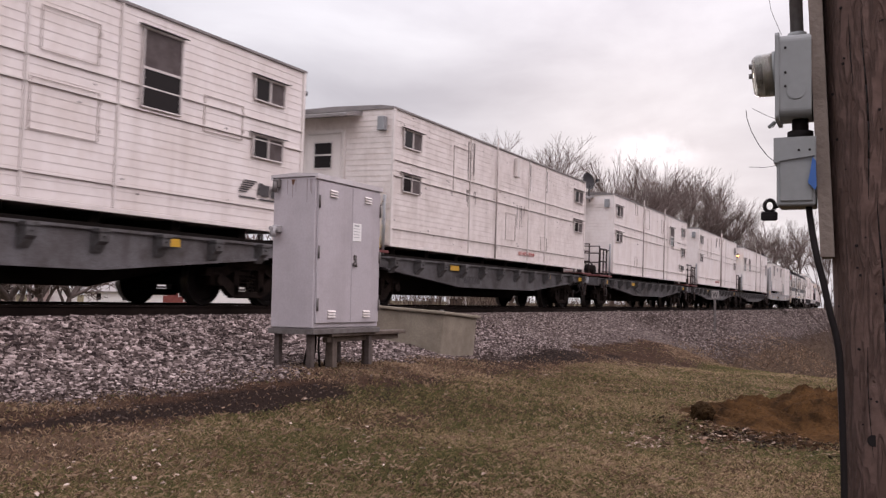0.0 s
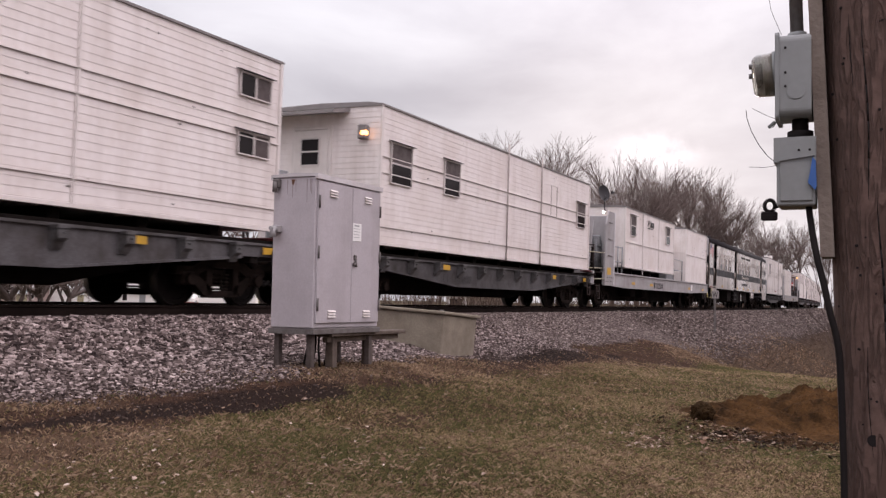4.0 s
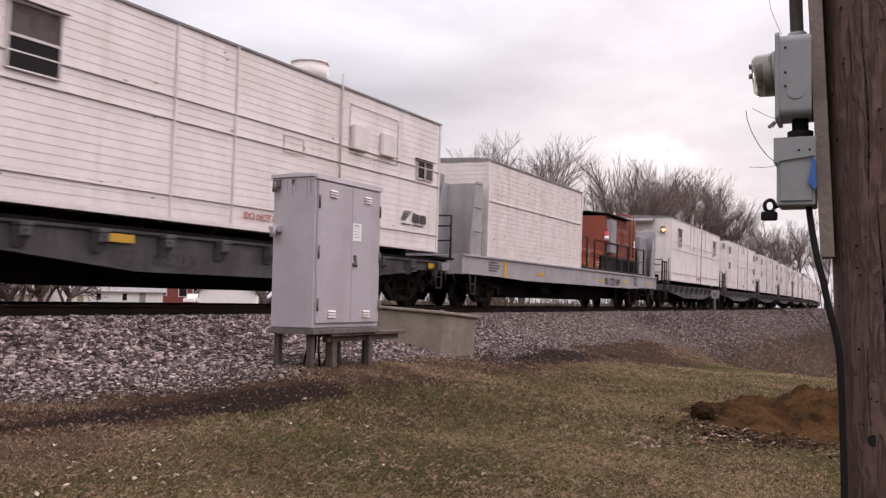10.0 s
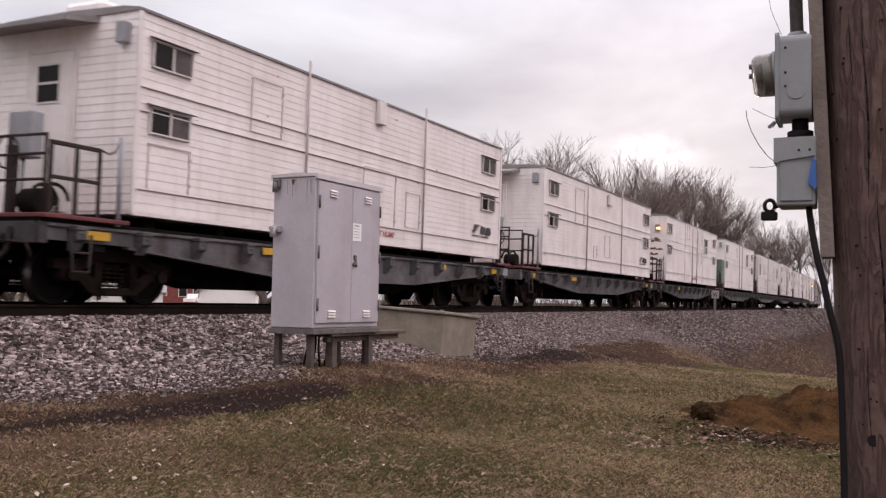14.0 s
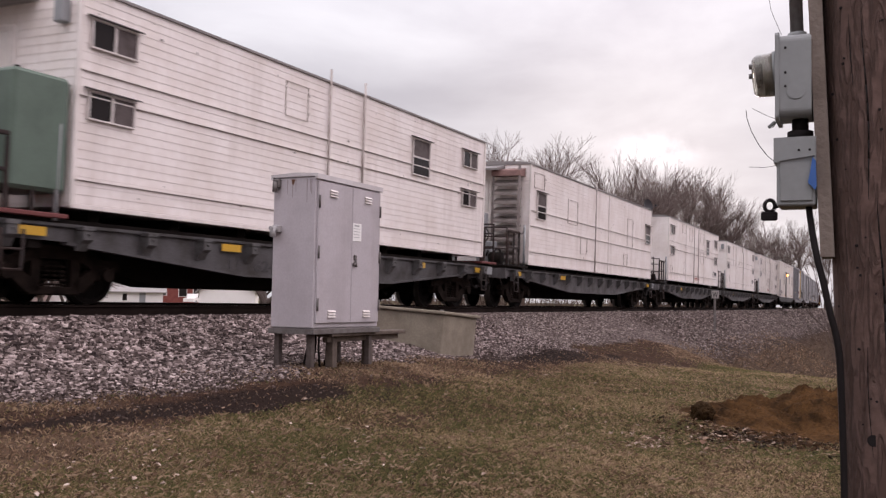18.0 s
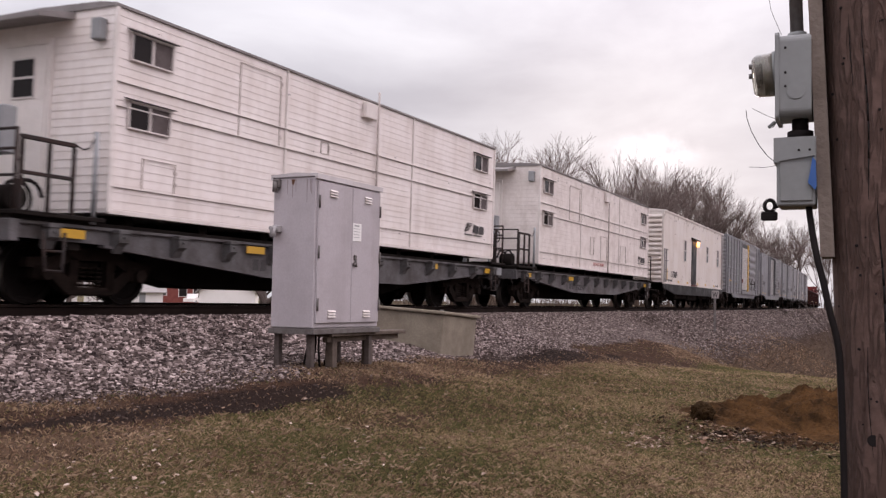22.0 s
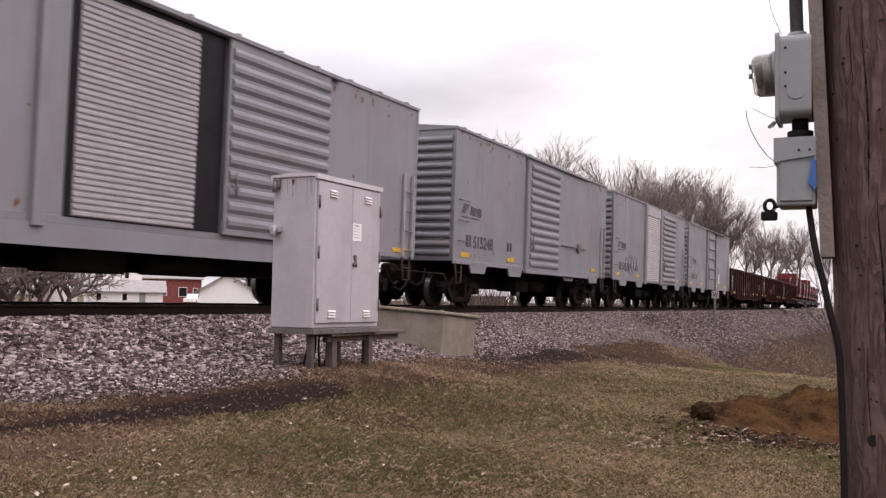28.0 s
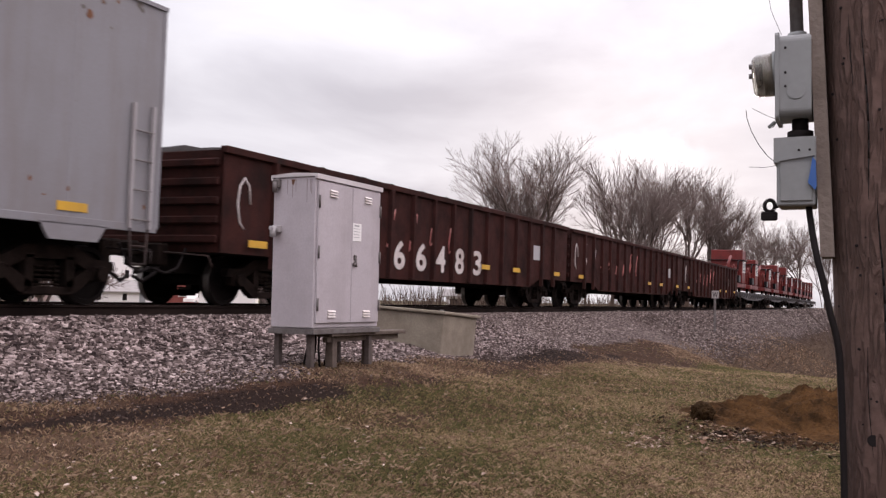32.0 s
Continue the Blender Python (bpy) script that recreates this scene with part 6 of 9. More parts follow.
    return body


def porch_end(car, spec, z0, z1):
    """The entrance end: door under a hood, lamp, railings round the porch, boxes."""
    door = part("door", Geo().box(-.05, -.24, z0 + .03, .0, .62, z0 + 2.42, 0, .01), M_TRIM, car, "white entrance door")
    part("door_window", Geo().box(-.062, -.01, z0 + 1.68, -.048, .42, z0 + 2.22), M_PANE, door)
    part("sash_bar", Geo().box(-.068, -.03, z0 + 1.94, -.05, .44, z0 + 1.975).box(-.068, -.035, z0 + 1.65, -.05, -.012, z0 + 2.25).box(-.068, .422, z0 + 1.65, -.05, .445, z0 + 2.25).box(-.068, -.012, z0 + 2.222, -.05, .422, z0 + 2.25).box(-.068, -.012, z0 + 1.65, -.05, .422, z0 + 1.678), M_ALU, door)
    part("door_knob", Geo().cyl((-.05, .5, z0 + 1.0), (-.11, .5, z0 + 1.0), .03, 10), M_STEELPLAIN, door)
    part("door_frame", Geo().box(-.035, -.32, z0, .0, -.245, z0 + 2.50, 0, .006).box(-.035, .625, z0, .0, .70, z0 + 2.50, 0, .006).box(-.035, -.245, z0 + 2.43, .0, .625, z0 + 2.50, 0, .006), M_TRIM, car)
    if spec.get("hood", True):
        part("entrance_hood", Geo().prism([(0, z1 - .16), (0, z1 - .06), (-.62, z1 - .21), (-.62, z1 - .27)], "y", -.72, spec.get("hood_to", 1.45)), M_ROOF, car, "sheet-metal hood over the door")
    lamp = spec.get("lamp")
    if lamp == "door":
        part("wall_lamp", Geo().box(-.16, .76, z1 - .50, 0, .96, z1 - .38, 0, .02), M_HOOD, car)
        part("lamp_glow", Geo().box(-.15, .78, z1 - .64, 0, .94, z1 - .502, 0, .02), M_LAMP, car, "glowing amber lamp beside the door")
    elif lamp == "amber":
        part("wall_lamp", Geo().box(-.16, -1.22, z1 - .75, 0, -1.02, z1 - .45, 0, .02), M_ROOF, car)
        part("lamp_glow", Geo().box(-.175, -1.235, z1 - .68, -.06, -1.10, z1 - .58, 0, .02), M_LAMP, car, "glowing amber lamp")
    elif lamp == "white":
        part("wall_lamp", Geo().box(-.10, .75, z1 - .62, 0, .95, z1 - .5, 0, .02), M_ROOF, car)
        part("lamp_glow", Geo().cyl((-.1, .85, z1 - .6), (-.14, .85, z1 - .62), .05, 12), M_WLAMP, car, "bright white lamp")
    else:
        part("junction_box", Geo().box(-.14, -1.35, z1 - .52, 0, -1.18, z1 - .22, 0, .012), M_GREYBOX, car)
    gate = part("railing", Geo().box(-1.36, -1.45, 2.08, -.50, -1.40, 2.14, 0, .01), M_RAILING, car, "dark angle-iron gate and railing")
    for x in (-1.36, -.94, -.55):
        part("stile", Geo().box(x, -1.45, 1.19, x + .05, -1.40, 2.08, 0, .01), M_RAILING, gate)
    part("mid_bar", Geo().box(-1.36, -1.447, 1.64, -.50, -1.403, 1.69, 0, .01), M_RAILING, gate)
    far = part("railing", Geo().tube([(-1.36, 1.42, 1.12), (-1.36, 1.42, 2.2), (-.5, 1.42, 2.2), (-.5, 1.42, 1.12)], .028, 7), M_RAILING, car, "dark tube railing")
    part("mid_bar", Geo().tube([(-1.36, 1.42, 1.7), (-.5, 1.42, 1.7)], .022, 7), M_RAILING, far)
    end = part("railing", Geo().tube([(-1.41, -1.42, 1.12), (-1.41, -1.42, 2.2), (-1.41, 1.42, 2.2), (-1.41, 1.42, 1.12)], .028, 7), M_RAILING, car, "dark tube railing across the end")
    for z in (1.62, 1.95):
        part("mid_bar", Geo().tube([(-1.41, -1.42, z), (-1.41, 1.42, z)], .02, 7), M_RAILING, end)
    for y in (-.75, 0.1, .8):
        part("post", Geo().box(-1.435, y - .03, 1.12, -1.39, y + .03, 2.2, 0, .008), M_RAILING, end)
    part("brake_stand", Geo().box(-1.34, -.70, 1.19, -1.22, -.58, 2.1, 0, .01), M_RAILING, car, "dark brake stand")
    part("hand_wheel", Geo().tube([(-1.37, -.64 + .22 * math.cos(a * .5236), 2.0 + .22 * math.sin(a * .5236)) for a in range(13)], .016, 6), M_RAILING, car)
    part("jumper_hose", Geo().tube([(-1.45, -.9, 1.0), (-1.55, -.95, .70), (-1.75, -.95, .52), (-1.95, -.9, .58), (-2.1, -.85, .85)], .035, 8), M_CABLE, car, "black jumper hose hanging between the cars")
    part("hose_coil", Geo().tube([(-.8 + .2 * math.cos(a * .45), -.95 + .015 * a, 1.42 + .22 * math.sin(a * .45)) for a in range(22)], .028, 6), M_CABLE, car)
    part("cable_drum", Geo().cyl((-1.2, -1.2, 1.36), (-1.2, -.85, 1.36), .17, 14), M_UNDER, car)
    part("grab_post", Geo().tube([(-.18, -1.45, 1.1), (-.18, -1.45, 2.35)], .035, 8), M_GREYBOX, car)
    part("chain", Geo().tube([(-.18, -1.45, 2.3), (-.28, -1.44, 2.12), (-.38, -1.43, 2.08), (-.48, -1.42, 2.12)], .012, 5), M_RAILING, car)
    part("porch_deck", Geo().box(-1.46, -1.5, 1.13, 0, 1.5, 1.19, 0, .01), M_REDSTEP if spec.get("red") else M_UNDER, car, "steel porch deck")
    part("utility_box", Geo().box(-1.34, .10, 2.32, -.94, .62, 2.72, 0, .02), M_GREYBOX, car, "grey electrical box")
    part("box_post", Geo().box(-1.20, .28, 1.19, -1.08, .42, 2.32, 0, .01), M_GREYBOX, car)
    part("outlet_box", Geo().box(-.95, -.55, 2.0, -.72, -.1, 2.65, 0, .02).tube([(-.84, -.3, 1.19), (-.84, -.3, 2.0)], .03, 6), M_GREYBOX, car)
    if spec.get("yellow_box"):
        part("tool_box", Geo().box(-.75, -1.38, 1.2, -.15, -.95, 1.5, 0, .03), surface("yellow_plastic", (.62, .45, .03), .5, bump=0), car, "yellow plastic box on the porch")


def camp_car(at, L_, z0, z1, spec, text=""):
    car = new("camp_car")
    flat_frame(car, -1.45, L_ + .80, at, .53, text=text)
    camp_module(car, L_, z0, z1, spec, spec.get("siding"))
    porch_end(car, spec, z0, z1)
    part("rear_platform", Geo().box(L_ + .02, -1.5, 1.13, L_ + .95, 1.5, 1.19, 0, .01), M_REDSTEP if spec.get("red") else M_UNDER, car, "steel end platform")
    rr = part("railing", Geo().tube([(L_ + .9, -1.42, 1.15), (L_ + .9, -1.42, 2.2), (L_ + .9, 1.42, 2.2), (L_ + .9, 1.42, 1.15)], .028, 7), M_RAILING, car, "dark end railing")
    for z in (1.6, 1.95):
        part("mid_bar", Geo().tube([(L_ + .9, -1.42, z), (L_ + .9, 1.42, z)], .02, 7), M_RAILING, rr)
    part("step_bracket", Geo().box(L_ + .30, -1.46, .86, L_ + .80, -1.40, 1.06, 0, .01), M_GREYBOX, car)
    if spec.get("emblem"):
        emblem(car, L_ - 1.75, 1.74, 1.15, .36, -1.525)
    if spec.get("hump"):
        letters(car, "DO NOT HUMP", spec["hump"], z0 + .17, 1.25, .11, -1.525, M_REDTXT, "faded red stencil")
    if spec.get("dish"):
        dish(car, *spec["dish"], 150)
    if spec.get("vent"):
        v = spec["vent"]
        part("roof_vent", Geo().cyl((v, -.9, z1), (v, -.9, z1 + .14), .13, 16).cyl((v, -.9, z1 + .14), (v, -.9, z1 + .2), .08, 16).cyl((v, -.9, z1 + .2), (v, -.9, z1 + .36), .14, 16, 0, .11)
             .cyl((v, -.9, z1 + .36), (v, -.9, z1 + .40), .17, 16), M_ROOF, car, "round metal roof vent")
    if spec.get("fan"):
        v = spec["fan"]
        part("roof_fan", Geo().cyl((v, -.6, z1), (v, -.6, z1 + .16), .30, 20).cyl((v, -.6, z1 + .16), (v, -.6, z1 + .52), .36, 20).cyl((v, -.6, z1 + .52), (v, -.6, z1 + .56), .38, 20), M_TRIM, car, "white drum exhaust fan on the roof")
    if spec.get("cooler"):
        part("roof_cooler", Geo().box(.25, -.5, z1 + .05, 1.25, .35, z1 + .32, 0, .08), M_TRIM, car, "white rooftop air conditioner")
    if spec.get("tank"):
        part("green_cabinet", Geo().box(-.92, -1.48, 1.45, -.04, -.55, 2.95, 0, .05), M_GREEN, car, "green steel cabinet on the porch")
        part("vent_pipe", Geo().cyl((-.5, -1.0, 2.93), (-.5, -1.0, 3.08), .04, 8), M_CABLE, car)
    if spec.get("rack"):
        rk = part("louvre_frame", Geo().box(-.34, -.53, 1.25, -.30, -.47, z1 - .30).box(-.36, -1.34, 1.25, -.28, -1.27, z1 - .12), M_LOUVRE, car, "rusty louvre frame")
        for k in range(9):
            zz = 1.42 + k * .265
            part("louvre", Geo().prism([(-.02, zz + .12), (-.02, zz + .15), (-.34, zz + .01), (-.34, zz - .06), (-.30, zz - .03)], "y", -1.265, -.47), M_LOUVRE, rk)
        part("louvre_head", Geo().prism([(0, z1 - .40), (0, z1 - .16), (-.40, z1 - .26), (-.40, z1 - .42)], "y", -1.36, -.46), M_LOUVREHEAD, car, "rusty sloping head sheet")
        part("white_board", Geo().box(-1.34, -.35, 1.55, -1.31, .55, 1.98), M_TRIM, car, "white board on the railing")
        part("step_box", Geo().box(-.95, -.75, 1.2, -.5, -.35, 1.85, 0, .02), M_GREYBOX, car)
    if spec.get("rust"):
        rr_ = random.Random(15)
        g = Geo()
        for k in range(70):
            yy, zz = rr_.choice((-1.32, -1.15, -1.0, -.85)) + rr_.uniform(-.12, .12), rr_.choice((1.95, 2.18, 2.42, 2.66, 3.02, 3.12)) + rr_.uniform(-.02, .05)
            w_, h_ = rr_.uniform(.04, .30), rr_.uniform(.02, .06)
            g.prism([(yy, zz), (yy + w_, zz + rr_.uniform(-.01, .01)), (yy + w_ * .9, zz + h_), (yy + w_ * .4, zz + h_ * 1.3), (yy + w_ * .1, zz + h_ * .8)], "x", -.006, -.003)
        part("rust_flakes", g, M_RUST, car, "peeled patches of rust on the end")
    TRAIN.append((car, at))
    return tagged(car, spec["label"], "railcar", "cars of the work train")


UP_, LO_ = (3.46, 3.81), (2.50, 2.84)


def pairs(*xs):
    return [(a, z[0], a + .78, z[1]) for a in xs for z in (UP_, LO_)]


BUNK = "white bunk module with small sliding windows on a grey flat car"
camp_car(.72, 13.1, 1.30, 4.25, dict(label=BUNK, wins=pairs(11.68), sash=[(9.14, 2.85, 9.90, 3.95)], seams=(7.2, 8.72), emblem=True,
         panels=((7.4, 3.22, 8.34, 3.79), (7.27, 2.2, 8.38, 2.86), (10.46, 2.71, 11.39, 3.27))), "531 MW")
camp_car(17.09, 13.1, 1.30, 4.25, dict(label="grimy white bunk module with rust streaks on a flat car", wins=pairs(.44, 12.0), pipes=(5.52,), seams=(3.9, 7.9, 9.3), dish=(-.35, .85, 4.55),
         yellow_box=True, siding=M_SIDING2, hump=7.2, red=True, stains=((3.6, 4.1, .6, 1.3), (3.7, 2.9, .7, .5), (7.0, 2.85, .6, .8), (7.9, 4.1, .15, 1.0), (9.3, 4.1, .1, .8)), boxes=((6.75, 3.6, 6.95, 4.12),),
         panels=((2.93, 2.78, 3.88, 3.87), (6.24, 1.84, 6.93, 2.57), (8.96, 1.69, 9.46, 2.09))), "62276")
camp_car(33.81, 13.1, 1.30, 4.25, dict(label=BUNK, wins=pairs(.36, 11.86), sash=[(9.36, 2.89, 10.14, 3.69)], pipes=(4.38, 8.14), seams=(4.53, 8.9), emblem=True, dish=(-.45, -.65, 4.67), red=True,
         panels=((3.08, 3.72, 3.42, 4.16), (4.7, 3.3, 5.43, 4.1), (7.62, 3.33, 8.05, 3.9), (3.14, 1.64, 3.49, 2.03))), "62148 MW")
camp_car(50.23, 13.1, 1.30, 4.25, dict(label=BUNK, wins=pairs(.44, 11.98), pipes=(6.92, 7.2), seams=(8.7,), hump=5.3, red=True,
         boxes=((5.3, 3.86, 5.5, 4.06), (7.4, 3.98, 7.58, 4.15)), stains=((5.25, 3.86, .3, .5), (6.4, 4.1, .3, .8), (7.4, 3.95, .2, .4)), panels=((2.67, 2.83, 3.69, 3.85),)), "62512")
camp_car(66.79, 14.1, 1.30, 4.22, dict(label="white crew module with tall windows on a grey flat car", sash=[(.42, 2.62, 1.30, 3.44), (2.95, 2.66, 3.75, 3.44), (12.75, 2.66, 13.55, 3.43)],
         pipes=(6.78, 9.36), lamp="amber", panels=((10.26, 2.79, 10.78, 3.72),)), "62088")


def bulkhead_flat(at, x0, x1, text, tz, tw=1.75, bay=0.0):
    """Deep-silled light grey flat car with steel bulkheads."""
    car = new("bulkhead_flat_car")
    for s in (-1, 1):
        g = Geo().prism([(x0 + bay, 1.32), (x0 + bay, .84), (x0 + 2.4, .82), (x0 + 4.2, .77), (x1 - 4.2, .77), (x1 - 2.4, .82), (x1, .84), (x1, 1.32)], "y", s * 1.48, s * 1.44)
        g.box(x0 + bay, s * 1.53, 1.27, x1, s * 1.40, 1.325, 0, .006)
        part("side_sill", g, M_GALV, car, "deep light grey side sill")
    part("deck", Geo().box(x0 + .02, -1.44, 1.25, x1 - .02, 1.44, 1.30), M_UNDER, car)
    part("centre_sill", Geo().prism([(x0 + .3, .55), (x0 + 3.6, .55), (x0 + 5.2, .27), (x1 - 5.2, .27), (x1 - 3.6, .55), (x1 - .3, .55), (x1 - .3, 1.24), (x0 + .3, 1.24)], "y", -.45, .45), M_UNDER, car)
    part("air_reservoir", Geo().cyl((x0 + 9, -.8, .62), (x0 + 10.2, -.8, .62), .18, 14), M_UNDER, car)
    part("brake_valve", Geo().box(x0 + 7, -1.0, .45, x0 + 7.8, -.5, .78, 0, .03), M_UNDER, car)
    for xx, s in ((x0, 1), (x1, -1)):
        part("end_sill", Geo().box(xx, -1.5, .82, xx + s * .14, 1.5, 1.3, 0, .01), M_GALV, car)
        coupler(car, xx, -s)
        stirrup(car, xx + s * .5 - (.34 if s < 0 else 0), .84)
    truck(car, x0 + 2.3, at), truck(car, x1 - 2.3, at)
    for rx in (x0 + 5.3, tz - 1.07, x1 - 5.2, x1 - 1.6):
        reflector(car, rx, .93, -1.486, .5, .11)
    letters(car, text, tz, .85, tw, .26, -1.485, M_BLACK, "black stencilled car number")
    TRAIN.append((car, at))
    return car


def bulkhead(car, x, h=3.4, out=1):
    """Steel bulkhead with gussets; out: the side on which the gussets stand."""
    b = part("bulkhead", Geo().box(x, -1.45, 1.3, x + .08, 1.45, h, 0, .01), M_GALV, car, "grey steel bulkhead")
    for y in (-1.48, -.5, .5, 1.42):
        part("gusset", Geo().prism([(x, 1.3), (x + out * .62, 1.3), (x + out * .30, h), (x, h)], "y", y, y + .06), M_GALV, b)
    for z in (1.9, 2.5, 3.1):
        part("rung", Geo().tube([(x + out * .15, -1.56, z), (x + out * .62, -1.56, z)], .016, 6), M_STEELPLAIN, b)


M_CABINET = surface("cabinet_grey", (0.125, 0.13, 0.135), 0.5, spots=0.5, streak=0.3)
M_HANDRAIL = surface("cream_handrail", (0.42, 0.38, 0.27), 0.5, spots=0.5)
c5 = bulkhead_flat(85.62, -4.0, 17.5, "113214", 5.4, 1.25, 1.3)
bars(c5, 5.0, .85, .34, .26, -1.485, M_BLACK, 2)
bulkhead(c5, -1.75, 3.4, -1)
bulkhead(c5, 17.1, 3.3, -1)
camp_module(c5, 8.68, 1.58, 3.95, dict(sash=[(.80, 2.87, 1.54, 3.64), (6.95, 2.9, 7.68, 3.62)], seams=(2.75, 5.6), belts=(2.55,)))
camp_module(c5, 5.49, 1.32, 3.97, dict(seams=(2.83,), belts=(2.65,)), x0=11.37)
emblem(c5, 3.5, 3.28, 1.15, .42, -1.525)
# equipment end: wing plate, leaning posts and dark machinery in a recessed bay
wing = part("wing_plate", Geo().prism([(-2.70, .82), (-1.56, .82), (-1.56, 3.52), (-2.30, 3.52), (-2.62, 3.02), (-2.70, 1.9)], "y", -1.545, -1.485), M_GALV, c5, "tall grey steel wing plate")
part("plate_edge", Geo().box(-1.60, -1.575, .82, -1.55, -1.546, 3.52, 0, .006), M_FLAGWHITE, wing, "white painted edge")
for x in (-2.55, -2.3, -2.05, -1.8):
    for z in (.95, 1.10):
        part("slot", Geo().box(x + (z - .95), -1.549, z, x + (z - .95) + .09, -1.545, z + .03), M_CABLE, wing)
reflector(c5, -2.42, 1.21, -1.547, .46, .26)
for y in (-.95, .75):
    post = part("leaning_post", Geo().prism([(-3.55, 1.3), (-3.20, 1.3), (-2.75, 3.15), (-3.10, 3.15)], "y", y, y + .05), M_GALV, c5, "grey leaning post")
    part("post_flange", Geo().prism([(-3.20, 1.3), (-3.15, 1.3), (-2.70, 3.15), (-2.75, 3.15)], "y", y - .14, y + .16), M_GALV, post)
part("cross_beam", Geo().box(-3.12, -1.0, 2.35, -2.95, 1.1, 2.50, 0, .01), M_GALV, c5)
part("machinery", Geo().box(-2.95, -1.18, 1.31, -2.05, 1.1, 2.20, 0, .04), M_UNDER, c5, "grimy machinery behind the wing plate")
for k in range(4):
    part("cylinder", Geo().cyl((-2.9 + k * .2, -1.22, 1.4), (-2.84 + k * .2, -1.22, 2.45), .055, 10), M_CABINET, c5)
part("control_box", Geo().box(-2.75, -1.3, 2.22, -2.42, -1.05, 2.62, 0, .02), M_GREYBOX, c5, "small grey control box")
part("bay_wall", Geo().box(-3.95, -1.22, .84, -2.71, -1.16, 1.27, 0, .01), M_TRUCK, c5, "recessed rusty side of the bay")
part("red_step", Geo().box(-4.40, -1.46, 1.25, -3.80, -1.15, 1.29, 0, .006), M_REDSTEP, c5, "red step board")
for z, a_ in ((1.40, -3.9), (1.95, -4.2), (1.02, -3.9)):
    part("handrail", Geo().tube([(a_, -1.2, z), (a_ + .1, -1.46, z), (-2.72, -1.50, z + .03)], .017, 6), M_HANDRAIL, c5, "cream handrail")
part("side_cabinet", Geo().box(-1.53, -1.52, 1.34, -1.36, -1.36, 2.35, 0, .02), M_CABINET, c5, "narrow dark cabinet")
# black box added in place of the dark opening below the module's end
part("heater_box", Geo().box(-1.34, -1.2, 1.33, -1.02, -.6, 1.95, 0, .02), M_BAND, c5, "black box standing in for a dark opening")
door_ = part("door", Geo().box(-.05, -.1, 1.6, 0, .75, 3.55, 0, .01), M_TRIM, c5, "white entrance door")
part("door_window", Geo().box(-.06, .1, 2.85, -.048, .5, 3.3), M_PANE, door_)
part("lamp_glow", Geo().cyl((-.30, -.75, 3.68), (-.34, -.75, 3.67), .04, 12), M_WLAMP, c5, "bright white lamp")
part("lamp_bracket", Geo().tube([(0, -.75, 3.75), (-.26, -.75, 3.75), (-.30, -.75, 3.68)], .02, 6), M_HOOD, c5)
dish(c5, -.35, -.75, 4.42, 150)
g = Geo()
for x in (-1.3, -.7, -.1):
    g.tube([(x, -1.45, 1.3), (x, -1.45, 2.35)], .022, 6)
for z in (1.75, 2.3):
    g.tube([(-1.3, -1.45, z), (-.1, -1.45, z)], .018, 6)
part("railing", g, M_GREYBOX, c5)
ac = part("window_cooler", Geo().box(10.95, -.95, 2.6, 11.36, -.25, 3.1, 0, .02), M_TRIM, c5, "boxy window air conditioner")
for k in range(6):
    part("grille_slat", Geo().box(10.935, -.90, 2.66 + k * .07, 10.952, -.30, 2.69 + k * .07), M_CABLE, ac)
part("wall_lamp", Geo().box(11.2, .2, 3.5, 11.36, .4, 3.75, 0, .02), M_LAMP, c5, "glowing amber lamp")
part("generator", Geo().box(9.1, -1.1, 1.3, 10.7, 1.1, 2.5, 0, .04), M_GREYBOX, c5, "grey equipment between the modules")
part("railing", Geo().tube([(9.0, -1.45, 1.3), (9.0, -1.45, 2.3), (10.9, -1.45, 2.3), (10.9, -1.45, 1.3)], .022, 6).tube([(9.0, -1.45, 1.8), (10.9, -1.45, 1.8)], .018, 6), M_GREYBOX, c5)
part("notice", Geo().box(12.97, -1.488, .89, 13.36, -1.483, 1.19), M_PAPER, c5)
tagged(c5, "light grey bulkhead flat car with two white modules", "railcar", "cars of the work train")


M_CREAM = surface("cream_lettering", (0.50, 0.46, 0.42), 0.6, bump=0.0)


M_SHADE = surface("drawn_shade", (0.36, 0.335, 0.325), 0.5, other=(0.26, 0.235, 0.23), spots=0.5, size=2, bump=0.0)


M_HANDRAIL_ = surface("pale_yellow_paint", (0.42, 0.36, 0.14), 0.5, spots=0.5, bump=0.0)

M_DIMPANE = surface("dim_pane", (0.20, 0.18, 0.175), 0.3, other=(0.15, 0.13, 0.13), spots=0.5, size=2, bump=0.0)


